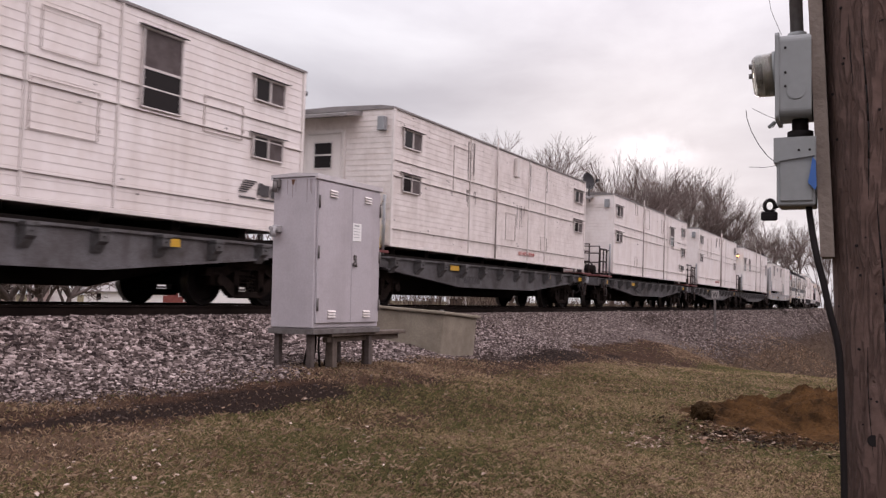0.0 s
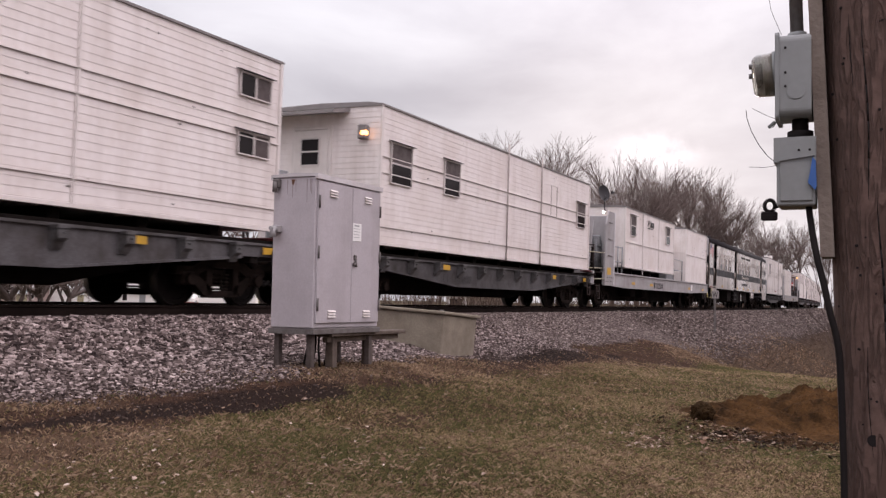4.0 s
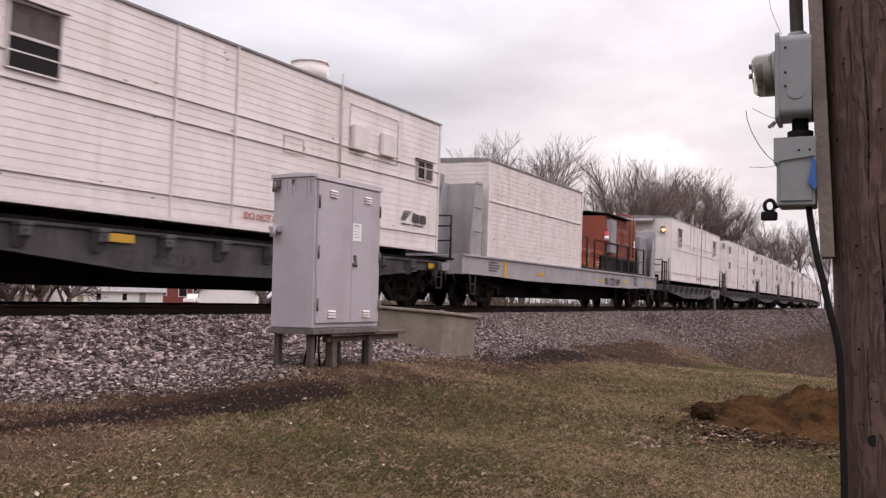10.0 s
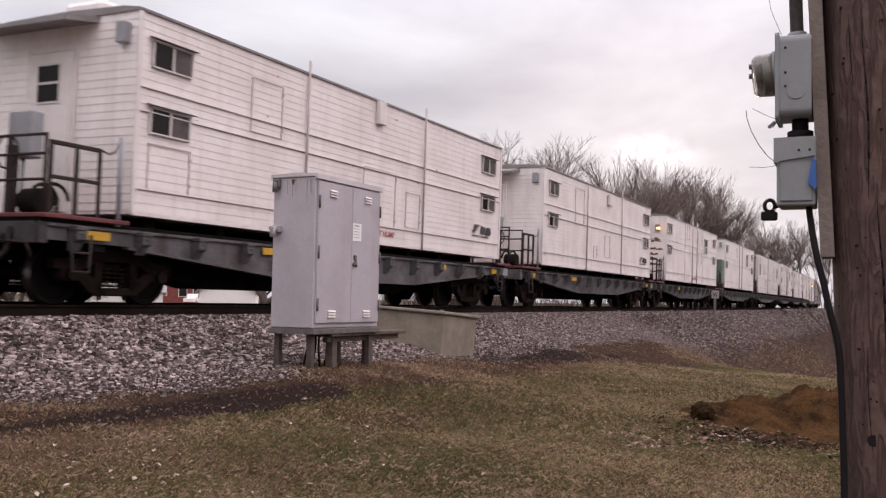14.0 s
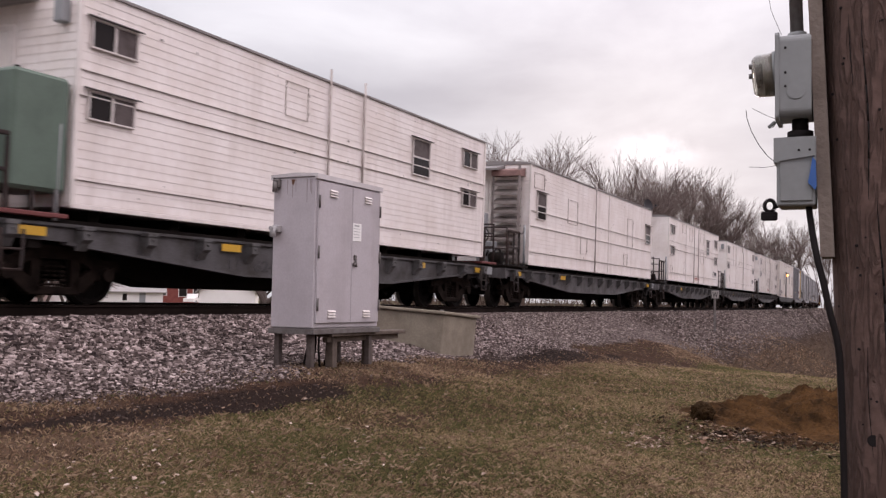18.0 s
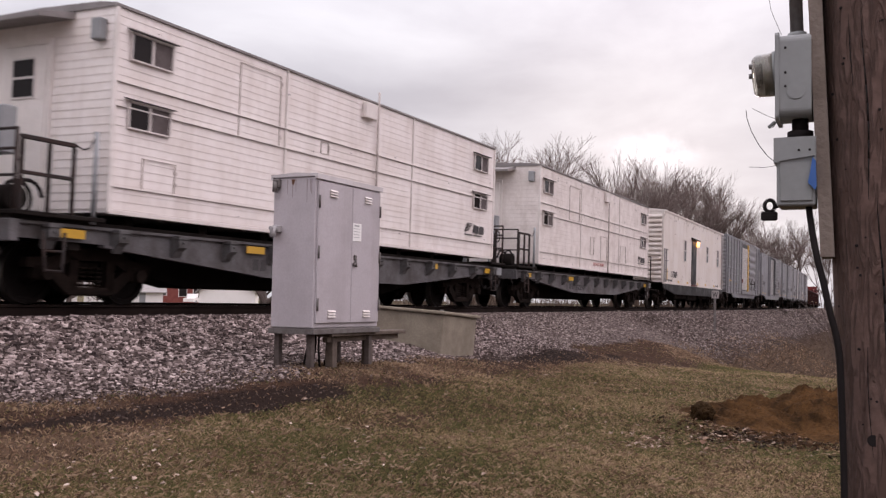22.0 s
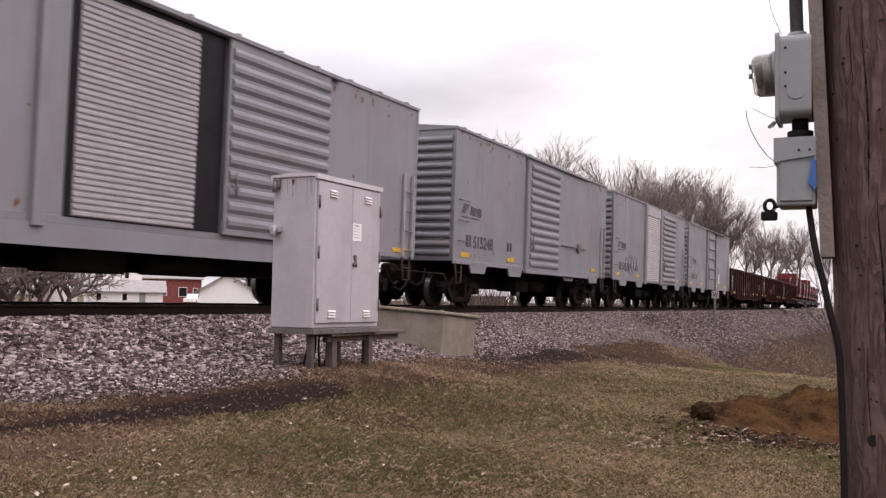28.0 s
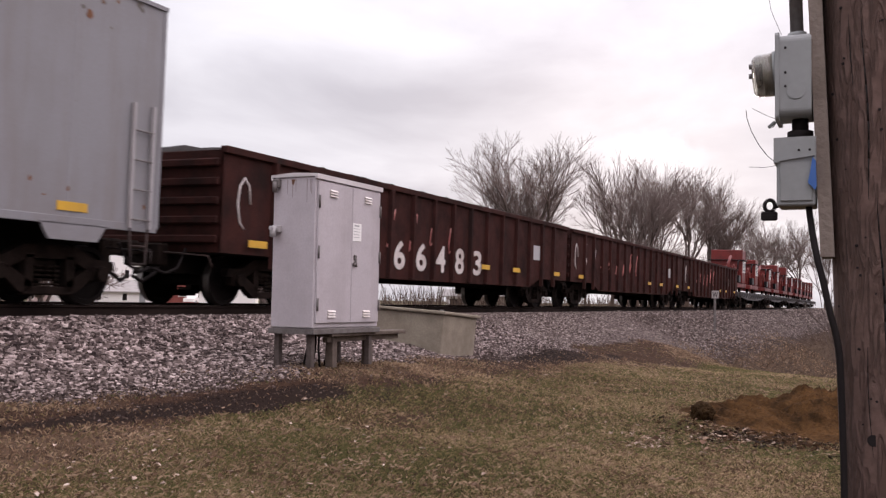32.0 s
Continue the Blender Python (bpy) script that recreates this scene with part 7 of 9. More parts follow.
def dining_car(at):
    car = new("dining_car")
    L_, W = 25.82, 1.50
    doors = ((1.22, 2.32), (9.06, 10.16), (22.10, 23.15))
    # side sheets between the doors
    edges = [0.0] + [v for d in doors for v in d] + [L_]
    for a, b in zip(edges[::2], edges[1::2]):
        part("side_panel", Geo().box(a, -W, 1.17, b, -W + .05, 3.68, 0, .004), M_STAIN, car, "unpainted stainless side sheet")
        part("window_band", Geo().box(a + .002, -W - .006, 1.90, b - .002, -W, 2.30), M_BAND, car, "black band")
        for k in range(4 if a > 1 else 0):
            z = 3.00 + k * .075
            part("flute", Geo().prism([(-W, z), (-W - .045, z + .010), (-W - .045, z + .036), (-W, z + .046)], "x", a, b), M_STAIN, car)
        part("drip_rail", Geo().box(a, -W - .03, 3.60, b, -W, 3.655, 0, .004), M_STAIN, car)
        for x in np.arange(a + 2.1, b - .6, 2.1):
            part("panel_joint", Geo().box(x - .006, -W - .004, 1.2, x + .006, -W + .001, 3.12), M_ROOF, car)
    part("far_side", Geo().box(0, W - .05, 1.17, L_, W, 3.68), M_STAIN, car)
    part("floor", Geo().box(.05, -W + .05, 1.12, L_ - .05, W - .05, 1.24), M_UNDER, car)
    arc = [(-W - .01, 3.66)] + [(-W * math.cos(radians(t)), 3.60 + .72 * math.sin(radians(t)) ** .8) for t in range(12, 180, 12)] + [(W + .01, 3.66)]
    part("roof", Geo().prism(arc, "x", .15, L_ - .15, 0, True), M_BROOF, car, "black arched roof")
    for x0, x1 in ((0.0, .16), (L_ - .16, L_)):
        part("end_wall", Geo().box(x0, -W + .05, 1.0, x1, W - .05, 3.75, 0, .01).prism([(u * .98, w - .03) for u, w in arc], "x", x0, x1), M_BROOF, car, "black end wall")
    for a, b in doors:
        d = part("side_door", Geo().box(a + .02, -W + .12, 1.30, b - .02, -W + .16, 3.62, 0, .004), M_BAND, car, "black recessed side door")
        part("door_window", Geo().box(a + .40, -W + .112, 2.95, a + .62, -W + .121, 3.22), M_BLIND, d)
        part("grab_iron", Geo().tube([(a - .05, -W - .05, 1.5), (a - .05, -W - .05, 2.3)], .02, 6), M_STAIN, d)
        part("door_sill", Geo().box(a, -W - .02, 1.22, b, -W + .16, 1.30, 0, .004), M_STAIN, d)
        if a < 2:
            continue
        st = part("entry_step", Geo().box(a + .1, -W - .02, .58, b - .1, -W + .3, .62).box(a + .1, -W - .02, .85, b - .1, -W + .3, .89)
                  .box(a + .1, -W - .02, .56, a + .14, -W + .02, 1.17).box(b - .14, -W - .02, .56, b - .1, -W + .02, 1.17), M_BAND, d)
    for x in (3.40, 5.15, 6.75, 10.90, 12.43, 13.97, 15.49):
        window(car, x, 2.30, x + .72, 2.98, -W + .003, "over", False, M_SHADE, M_STAIN)
    dw = window(car, 19.70, 2.34, 21.30, 2.96, -W + .003, "side", False, M_SHADE, M_STAIN)
    dw.children[0].data.materials[0] = M_DIMPANE
    dw.children[1].data.materials[0] = M_STAIN
    for k in range(5):
        part("locker_rib", Geo().prism([(-W, .77 + k * .07), (-W - .03, .78 + k * .07), (-W - .03, .80 + k * .07), (-W, .815 + k * .07)], "x", 16.9, 18.4), M_STAIN, car)
    # skirts over the trucks, cut in a curve
    for a, b, s in ((0.64, 2.45, 1), (23.4, L_, -1)):
        pts = [(a, .66), (b - .5, .66), (b - .15, .80), (b, 1.17), (a, 1.17)] if s > 0 else [(b, .66), (a + .5, .66), (a + .15, .80), (a, 1.17), (b, 1.17)]
        part("skirt", Geo().prism(pts, "y", -W, -W + .05), M_STAIN, car)
    fs = part("front_steps", Geo().box(.02, -W - .02, .60, .62, -W + .30, .64).box(.02, -W - .02, .88, .62, -W + .30, .92), M_BAND, car, "black entrance steps")
    for z in (.62, .90):
        part("step_edge", Geo().box(.02, -W - .035, z, .62, -W - .021, z + .03), M_HANDRAIL_, fs, "pale yellow step edge")
    part("step_rail", Geo().tube([(.60, -W - .03, .60), (.60, -W - .03, 1.12)], .02, 6), M_HANDRAIL_, fs)
    part("end_apron", Geo().box(-.62, -1.25, .50, -.01, 1.25, 1.12, 0, .03), M_UNDER, car, "black end sill and draft gear")
    part("corner_step", Geo().tube([(-.30, -1.42, 1.0), (-.42, -1.46, .66), (-.22, -1.46, .62), (-.12, -1.42, .9)], .022, 6), M_HANDRAIL_, car, "pale yellow corner step")
    part("skirt", Geo().box(16.9, -W, .74, 18.4, -W + .05, 1.14), M_STAIN, car, "ribbed stainless locker")
    for a, b, z in ((8.0, 9.4, .45), (10.6, 13.0, .38), (13.5, 14.6, .42), (14.8, 16.6, .5), (18.0, 19.2, .6)):
        part("underfloor_box", Geo().box(a, -1.25, z, b, 1.25, 1.14, 0, .03), M_UNDER, car)
    part("centre_sill", Geo().box(.4, -.3, .8, L_ - .4, .3, 1.12), M_UNDER, car)
    part("warning_plate", Geo().box(13.66, -1.262, .52, 13.98, -1.255, .94), M_PAPER, car, "white plate with a red mark")
    part("plate_mark", Geo().cyl((13.82, -1.262, .72), (13.82, -1.268, .72), .09, 14), M_REDTXT, car)
    for x in (3.0, 6.2, 8.6, 13.6, 16.4, 20.6):
        part("roof_vent", Geo().prism([(-.42, 0), (.42, 0), (.36, .07), (.18, .12), (-.18, .12), (-.36, .07)], "y", -.42, .0), M_BROOF, car, at=(x, -.55, 4.14))
    for x in (2.6, 9.6, 22.6):
        part("roof_lamp", Geo().cyl((x, -.9, 4.06), (x, -.98, 4.16), .06, 10).box(x - .1, -.95, 4.05, x + .1, -.8, 4.1), M_TRIM, car)
    for x in (4.15, 10.15, 13.0, 15.3, 18.16, 21.3):
        reflector(car, x, 1.25, -W - .006, .46, .13)
    # flag, waving across the sheet before the first door
    fx, fz, fw, fh = .07, 2.98, 1.02, .60

    def flag_strip(u0, u1, v0, v1, out):
        """A strip of the flag, bent in a wave; u along the fly, v up the hoist."""
        top, low = [], []
        for k in range(7):
            u = u0 + (u1 - u0) * k / 6
            w = .07 * math.sin(u * 6.0) - .14 * u
            top.append((fx + fw * u, fz + .10 + fh * v1 * (1 - .12 * u) + w))
            low.append((fx + fw * u, fz + .10 + fh * v0 * (1 - .12 * u) + w))
        return Geo().prism(top + low[::-1], "y", -W - out, -W - out + .002)

    fl = part("flag", flag_strip(0, 1, 0, 1, .003), M_FLAGWHITE, car, "painted flag on the steel side")
    for k in range(7):
        part("red_stripe", flag_strip(0, 1, 2 * k / 13, (2 * k + 1) / 13, .006), M_FLAGRED, fl)
    part("blue_field", flag_strip(0, .42, 6 / 13, 1, .009), M_FLAGBLUE, fl)
    letters(car, "DO NOT HUMP", .05, 1.18, 1.0, .075, -W - .002, M_REDTXT, "faded red stencil")
    letters(car, "Dining Car", 12.36, 2.0, 3.35, .20, -W - .010, M_CREAM, "cream lettering on the black band")
    bars(car, 11.9, 3.34, 2.05, .14, -W - .002, M_CABLE, 7)
    bars(car, 14.25, 3.34, 2.15, .14, -W - .002, M_CABLE, 8)
    bars(car, 12.65, 1.53, .42, .17, -W - .002, M_BLACK, 2)
    letters(car, "960408 MW", 13.1, 1.53, 2.1, .17, -W - .002, M_BLACK, "black painted car number")
    emblem(car, 23.35, 2.42, 2.1, .62, -W - .001)
    part("data_panel", Geo().box(23.5, -W - .004, 1.50, 23.95, -W, 1.86), M_BLACK, car, "black data panel")
    bars(car, 23.54, 1.54, .36, .05, -W - .005, M_GREYTXT, 4)
    bars(car, 23.54, 1.74, .36, .06, -W - .005, M_GREYTXT, 3)
    # entrance end fittings
    part("end_cabinet", Geo().box(-.30, -1.42, 2.95, -.02, -1.12, 3.95, 0, .02), M_GALV, car, "grey cabinet on the end wall")
    part("end_box", Geo().box(-.3, -.9, 2.0, -.02, -.4, 2.5, 0, .02).box(-.3, -1.3, 1.6, -.02, -.95, 2.1, 0, .02), M_GALV, car)
    part("end_lamp", Geo().cyl((-.02, .45, 3.45), (-.14, .45, 3.45), .06, 12), M_LAMP, car, "small amber lamp")
    part("end_grab", Geo().tube([(-.1, -1.4, 1.3), (-.14, -1.4, 2.5), (-.14, -1.0, 2.6)], .02, 6), M_STAIN, car)
    coupler(car, 0, -1), coupler(car, L_, 1)
    for x in (3.6, 22.2):
        truck(car, x - .95, at)
        truck(car, x + .95, at)
    TRAIN.append((car, at))
    return tagged(car, "stainless dining car with a black band and roof", "railcar", "cars of the work train")


dining_car(103.96)
camp_car(131.84, 12.9, 1.28, 4.25, dict(label="white kitchen module with a roof fan on a flat car", sash=[(1.3, 2.9, 2.06, 3.7)], wins=[(11.8, 2.86, 12.5, 3.23)], pipes=(8.66,), seams=(4.2, 5.6),
         boxes=((9.05, 3.08, 9.58, 3.56), (10.17, 3.12, 10.72, 3.58)), emblem=True, hump=5.9, fan=8.9, hood=False, panels=((9.0, 3.0, 10.9, 3.95), (6.9, 2.7, 7.5, 3.0))), "62213")

c8 = bulkhead_flat(147.66, -1.45, 18.4, "113224 MW", 11.17, 1.52)
bars(c8, 10.74, .85, .40, .25, -1.485, M_BLACK, 2)
bulkhead(c8, -.30, 3.2, -1)
for z, w in ((1.16, .62), (1.09, .80), (1.02, .70), (.95, .55)):
    bars(c8, .22, z, w, .035, -1.486, M_BLACK, 5)
reflector(c8, 1.25, .80, -1.488, .2, .46)
camp_module(c8, 7.79, 1.30, 3.86, dict(belts=(2.75,), siding=None), M_SIDING2)
part("end_cabinet", Geo().box(-.85, -.4, 1.6, -.33, .5, 3.45, 0, .03), M_GREYBOX, c8, "tall grey cabinet behind the bulkhead")
part("stencil_panel", Geo().box(14.78, -1.489, .90, 15.21, -1.484, 1.20), M_BLACK, c8, "black data panel")
for z in (.95, 1.03, 1.11):
    bars(c8, 14.82, z, .34, .04, -1.489, M_GREYTXT, 5)
M_HOUSERED = surface("faded_brick_red", (0.26, 0.062, 0.034), 0.55, other=(0.15, 0.040, 0.026), spots=0.7, size=1.4, streak=0.5,
                     streak_color=(0.10, 0.035, 0.026), bump=0.08)
M_CRATE = surface("orange_crate_paint", (0.36, 0.085, 0.028), 0.5, other=(0.24, 0.065, 0.03), spots=0.5, size=3, bump=0.05)


def slatted(name, x0, x1, z0, z1, y, n, mat, parent):
    """A vent of upright slats in a shallow frame."""
    f = part(name, Geo().box(x0 - .02, y - .012, z0 - .02, x1 + .02, y, z0).box(x0 - .02, y - .012, z1, x1 + .02, y, z1 + .02)
             .box(x0 - .02, y - .012, z0, x0, y, z1).box(x1, y - .012, z0, x1 + .02, y, z1), mat, parent, "vent frame")
    w = (x1 - x0) / n
    slat = shared(("vent_slat", round(w, 3), round(z1 - z0, 3), mat.name), lambda: Geo().prism([(0, 0), (w * .55, -.03), (w * .7, -.03), (w * .7, 0)], "z", 0, z1 - z0), mat)
    for k in range(n):
        part("slat", slat, None, f, at=(x0 + k * w, y, z0))


def machinery_house(car):
    """Faded red engine house with vents, a roof over its front, and a ladder."""
    y = -1.25
    e = part("machinery_house", Geo().box(11.42, y, 1.93, 14.32, .35, 3.42, 0, .02).box(14.32, y + .02, 1.93, 15.82, .35, 3.52, 0, .02), M_HOUSERED, car, "faded red machinery house")
    part("house_roof", Geo().prism([(-1.45, 3.42), (-1.45, 3.47), (-.45, 3.60), (.75, 3.50), (.75, 3.45), (-.45, 3.55)], "x", 11.36, 14.36), M_UNDER, e, "dark sheet roof")
    part("engine_base", Geo().box(10.9, y - .03, 1.305, 16.2, 1.0, 1.93, 0, .02), M_BAND, e, "black engine base")
    for x in (12.8, 13.9, 14.9):
        part("base_hatch", Geo().box(x, y - .045, 1.42, x + .5, y - .031, 1.82, 0, .004), M_UNDER, e)
    part("cabinet", Geo().box(11.52, -1.43, 2.03, 12.28, y - .001, 3.28, 0, .015), M_GREYBOX, e, "pale grey electrical cabinet")
    part("cabinet_door", Geo().box(11.56, -1.442, 2.07, 12.24, -1.431, 3.24, 0, .004), M_GREYBOX, e)
    slatted("upper_vent", 12.38, 14.22, 3.08, 3.36, y, 24, M_HOUSERED, e)
    slatted("side_vent", 12.40, 12.96, 2.52, 2.92, y, 9, M_HOUSERED, e)
    slatted("side_vent", 13.36, 13.96, 2.52, 2.92, y, 9, M_HOUSERED, e)
    part("ledge", Geo().box(12.30, y - .03, 2.40, 14.32, y - .001, 2.43, 0, .004), M_HOUSERED, e)
    for x in (13.12, 14.26):
        for z in (2.48, 2.97):
            part("latch", Geo().box(x, y - .03, z, x + .10, y - .001, z + .05, 0, .006), M_GALV, e)
    l = part("house_ladder", Geo().tube([(14.60, y - .07, 2.0), (14.60, y - .07, 3.62), (14.60, y + .10, 3.72), (14.60, y + .45, 3.72), (14.60, y + .5, 3.5)], .024, 7)
             .tube([(15.10, y - .07, 2.0), (15.10, y - .07, 3.62), (15.10, y + .10, 3.72), (15.10, y + .45, 3.72), (15.10, y + .5, 3.5)], .024, 7), M_HOUSERED, e, "red ladder with hooped rails")
    for k in range(5):
        part("rung", Geo().tube([(14.60, y - .07, 2.15 + .3 * k), (15.10, y - .07, 2.15 + .3 * k)], .016, 6), M_HOUSERED, l)
    part("notice", Geo().box(15.36, y + .012, 2.45, 15.66, y + .019, 2.72), M_PAPER, e)
    x = part("fire_extinguisher", Geo().cyl((11.25, -1.36, 2.30), (11.25, -1.36, 2.80), .085, 14).cyl((11.25, -1.36, 2.80), (11.25, -1.36, 2.92), .03, 8), M_FLAGRED, e, "red fire extinguisher")
    part("label_band", Geo().cyl((11.25, -1.36, 2.5), (11.25, -1.36, 2.63), .087, 14), M_PAPER, x)
    part("fan_drum", Geo().cyl((16.12, -.85, 2.08), (16.32, -.85, 2.08), .36, 18), M_BAND, e, "black fan drum")
    return e


machinery_house(c8)
gate = part("end_gate", Geo().box(7.80, -1.48, 1.34, 7.87, -1.42, 2.42, 0, .008).box(8.62, -1.48, 1.34, 8.68, -1.42, 2.42, 0, .008)
            .box(7.87, -1.475, 2.37, 8.62, -1.43, 2.42).box(7.87, -1.475, 1.86, 8.62, -1.43, 1.90).box(7.87, -1.475, 1.36, 8.62, -1.43, 1.44), M_RAILING, c8, "black steel gate")
part("gate_handle", Geo().tube([(8.72, -1.45, 1.55), (8.76, -1.47, 1.6), (8.76, -1.47, 2.15), (8.72, -1.45, 2.2)], .014, 6), M_GREYBOX, gate)
rail_ = part("railing", Geo().tube([(9.48, -1.46, 2.38), (16.3, -1.46, 2.38)], .026, 7), M_RAILING, c8, "dark tube railing along the deck")
part("mid_bar", Geo().tube([(8.7, -1.46, 1.87), (16.3, -1.46, 1.87)], .02, 7), M_RAILING, rail_)
for x in (9.48, 10.85, 12.35, 13.85, 15.1, 16.3):
    part("post", Geo().box(x - .035, -1.49, 1.325, x + .035, -1.43, 2.40, 0, .008), M_RAILING, rail_)
part("deck_rail", Geo().box(7.8, -1.50, 1.326, 16.6, -1.42, 1.39, 0, .006), M_BAND, c8)
crate = part("orange_crate", Geo().box(9.62, -1.2, 1.31, 11.32, -.15, 1.82, 0, .02), M_CRATE, c8, "orange steel crate")
part("crate_lid", Geo().box(9.58, -1.22, 1.825, 11.34, -.12, 2.08, 0, .02), M_CRATE, crate)
bars(crate, 10.55, 1.62, .36, .05, -1.205, M_PAPER, 5)
bars(crate, 10.62, 1.53, .22, .04, -1.205, M_PAPER, 4)
part("tool_chest", Geo().box(8.92, -1.25, 1.31, 9.55, -.4, 1.56, 0, .02), M_CRATE, c8, "low orange tool chest")
part("rear_unit", Geo().box(16.6, -1.2, 1.31, 17.9, 1.2, 3.0, 0, .03), M_GREYBOX, c8, "grey equipment housing")
bulkhead(c8, 18.2, 3.3, -1)
tagged(c8, "pale flat car with a white module and red machinery house", "railcar", "cars of the work train")

camp_car(169.11, 13.0, 1.30, 4.25, dict(label="white crew module with sash windows on a flat car", sash=[(1.42, 2.97, 2.20, 3.74), (10.82, 2.98, 11.56, 3.73)], pipes=(7.18,), seams=(6.14,), lamp="amber", vent=5.3,
         hump=6.15, panels=((4.33, 2.96, 5.25, 4.1), (7.48, 2.92, 8.47, 4.12))), "62062")
camp_car(185.48, 13.1, 1.30, 4.25, dict(label=BUNK, wins=pairs(.28, 11.88), pipes=(4.13, 8.68), emblem=True, cooler=True, red=True, hump=6.2, boxes=((6.55, 3.73, 6.82, 4.2),),
         panels=((.26, 1.67, 1.12, 2.34), (2.54, 2.9, 3.39, 3.81), (6.14, 1.66, 7.44, 2.82), (7.91, 1.73, 8.55, 2.49))), "62105 MW")
camp_car(201.95, 13.1, 1.30, 4.25, dict(label=BUNK, wins=pairs(.49, 11.95), pipes=(4.25, 8.55), emblem=True, red=True, boxes=((6.62, 3.71, 7.0, 4.1),),
         panels=((2.99, 2.74, 3.92, 3.93), (6.42, 1.83, 7.07, 2.6), (5.12, 1.73, 5.48, 2.15))), "62340")
camp_car(218.24, 13.1, 1.30, 4.25, dict(label="white bunk module with peeling end paint on a flat car", wins=pairs(.28, 11.78), sash=[(9.24, 2.97, 9.99, 3.67)], pipes=(5.92, 7.12), seams=(4.16, 8.78), lamp="amber", red=True, rust=True,
         hump=6.1, panels=((4.57, 3.45, 5.19, 4.1), (7.49, 3.36, 8.35, 3.95), (7.55, 2.32, 8.47, 2.91))), "62757")
camp_car(234.61, 13.1, 1.30, 4.25, dict(label="white bunk module with a green cabinet on its porch", wins=pairs(.22, 11.78), sash=[(9.22, 2.93, 9.98, 3.69)], pipes=(5.89, 7.12), tank=True, red=True,
         panels=((4.54, 3.34, 5.22, 3.95),)), "62481")
camp_car(251.02, 14.4, 1.25, 4.18, dict(label="white wash-house module with end louvres on a flat car", sash=[(.60, 2.62, 1.30, 3.37), (13.35, 2.69, 14.1, 3.41)], pipes=(6.33,), lamp="door", rack=True, hood_to=.74, belts=(2.80, 2.35, 1.60), seams=(8.0,),
         panels=((.31, 3.5, 1.17, 3.95), (3.39, 2.7, 4.37, 3.47), (10.54, 2.36, 11.34, 3.47), (4.74, 1.8, 5.44, 2.35), (10.09, 1.63, 10.59, 2.08))), "")
camp_car(268.93, 13.15, 1.30, 4.25, dict(label=BUNK, wins=pairs(.40, 11.86), sash=[(9.35, 2.93, 10.1, 3.67)], pipes=(5.87, 7.03), emblem=True, dish=(-.45, -.65, 4.67), lamp="white", hump=6.2, seams=(3.9, 8.75),
         panels=((2.95, 3.68, 3.8, 4.12), (4.75, 3.38, 5.42, 4.07), (7.59, 3.41, 8.54, 4.0), (3.47, 1.7, 3.92, 2.27), (7.64, 2.36, 8.6, 2.99), (.37, 1.68, .84, 1.98))), "62187")
camp_car(285.44, 13.1, 1.28, 4.18, dict(label=BUNK, wins=pairs(.30, 11.82), pipes=(7.04,), seams=(3.95, 8.6), emblem=True, boxes=((6.45, 3.77, 6.9, 4.08),),
         panels=((2.67, 2.77, 3.77, 3.98), (.6, 1.65, 1.26, 2.1), (5.05, 2.84, 5.29, 3.06))), "62333")
camp_car(302.03, 13.1, 1.30, 4.25, dict(label="white bunk module with flaking paint on a flat car", wins=pairs(.31, 11.82), pipes=(7.12,), seams=(3.95, 8.6), emblem=True, siding=M_SIDING2, boxes=((6.6, 3.79, 6.95, 4.15),), hump=5.4,
         panels=((2.72, 2.84, 3.76, 3.92), (5.01, 1.84, 5.42, 2.43), (6.24, 1.69, 7.0, 2.54), (8.79, 1.69, 9.54, 2.35))), "62290")


def ladder(car, x, z0, z1, y, w=.42, step=.42):
    l = part("ladder", Geo().box(x, y - .06, z0, x + .045, y, z1, 0, .004).box(x + w - .045, y - .06, z0, x + w, y, z1, 0, .004), M_GALV, car, "steel side ladder")
    rung = shared(("rung", w), lambda: Geo().cyl((.03, -.05, 0), (w - .03, -.05, 0), .014, 7), M_STEELPLAIN)
    for z in np.arange(z0 + .12, z1, step):
        part("rung", rung, None, l, at=(x, y, float(z)))


def ribbed_end(car, x, out, z0, z1, mat, n=14, W=1.45):
    e = part("end_wall", Geo().box(x, -W, z0, x + out * -.06, W, z1, 0, .01), mat, car, "pressed steel end with horizontal ribs")
    p = (z1 - z0 - .25) / n
    rib = shared(("end_rib", mat.name, round(p, 3), out), lambda: Geo().prism([(0, .02), (out * .07, p * .30), (out * .085, p * .5), (out * .07, p * .7), (0, p * .95)], "y", -W + .06, W - .06, 0, True), mat)
    for k in range(n):
        part("end_rib", rib, None, e, at=(x, 0, z0 + .1 + k * p))


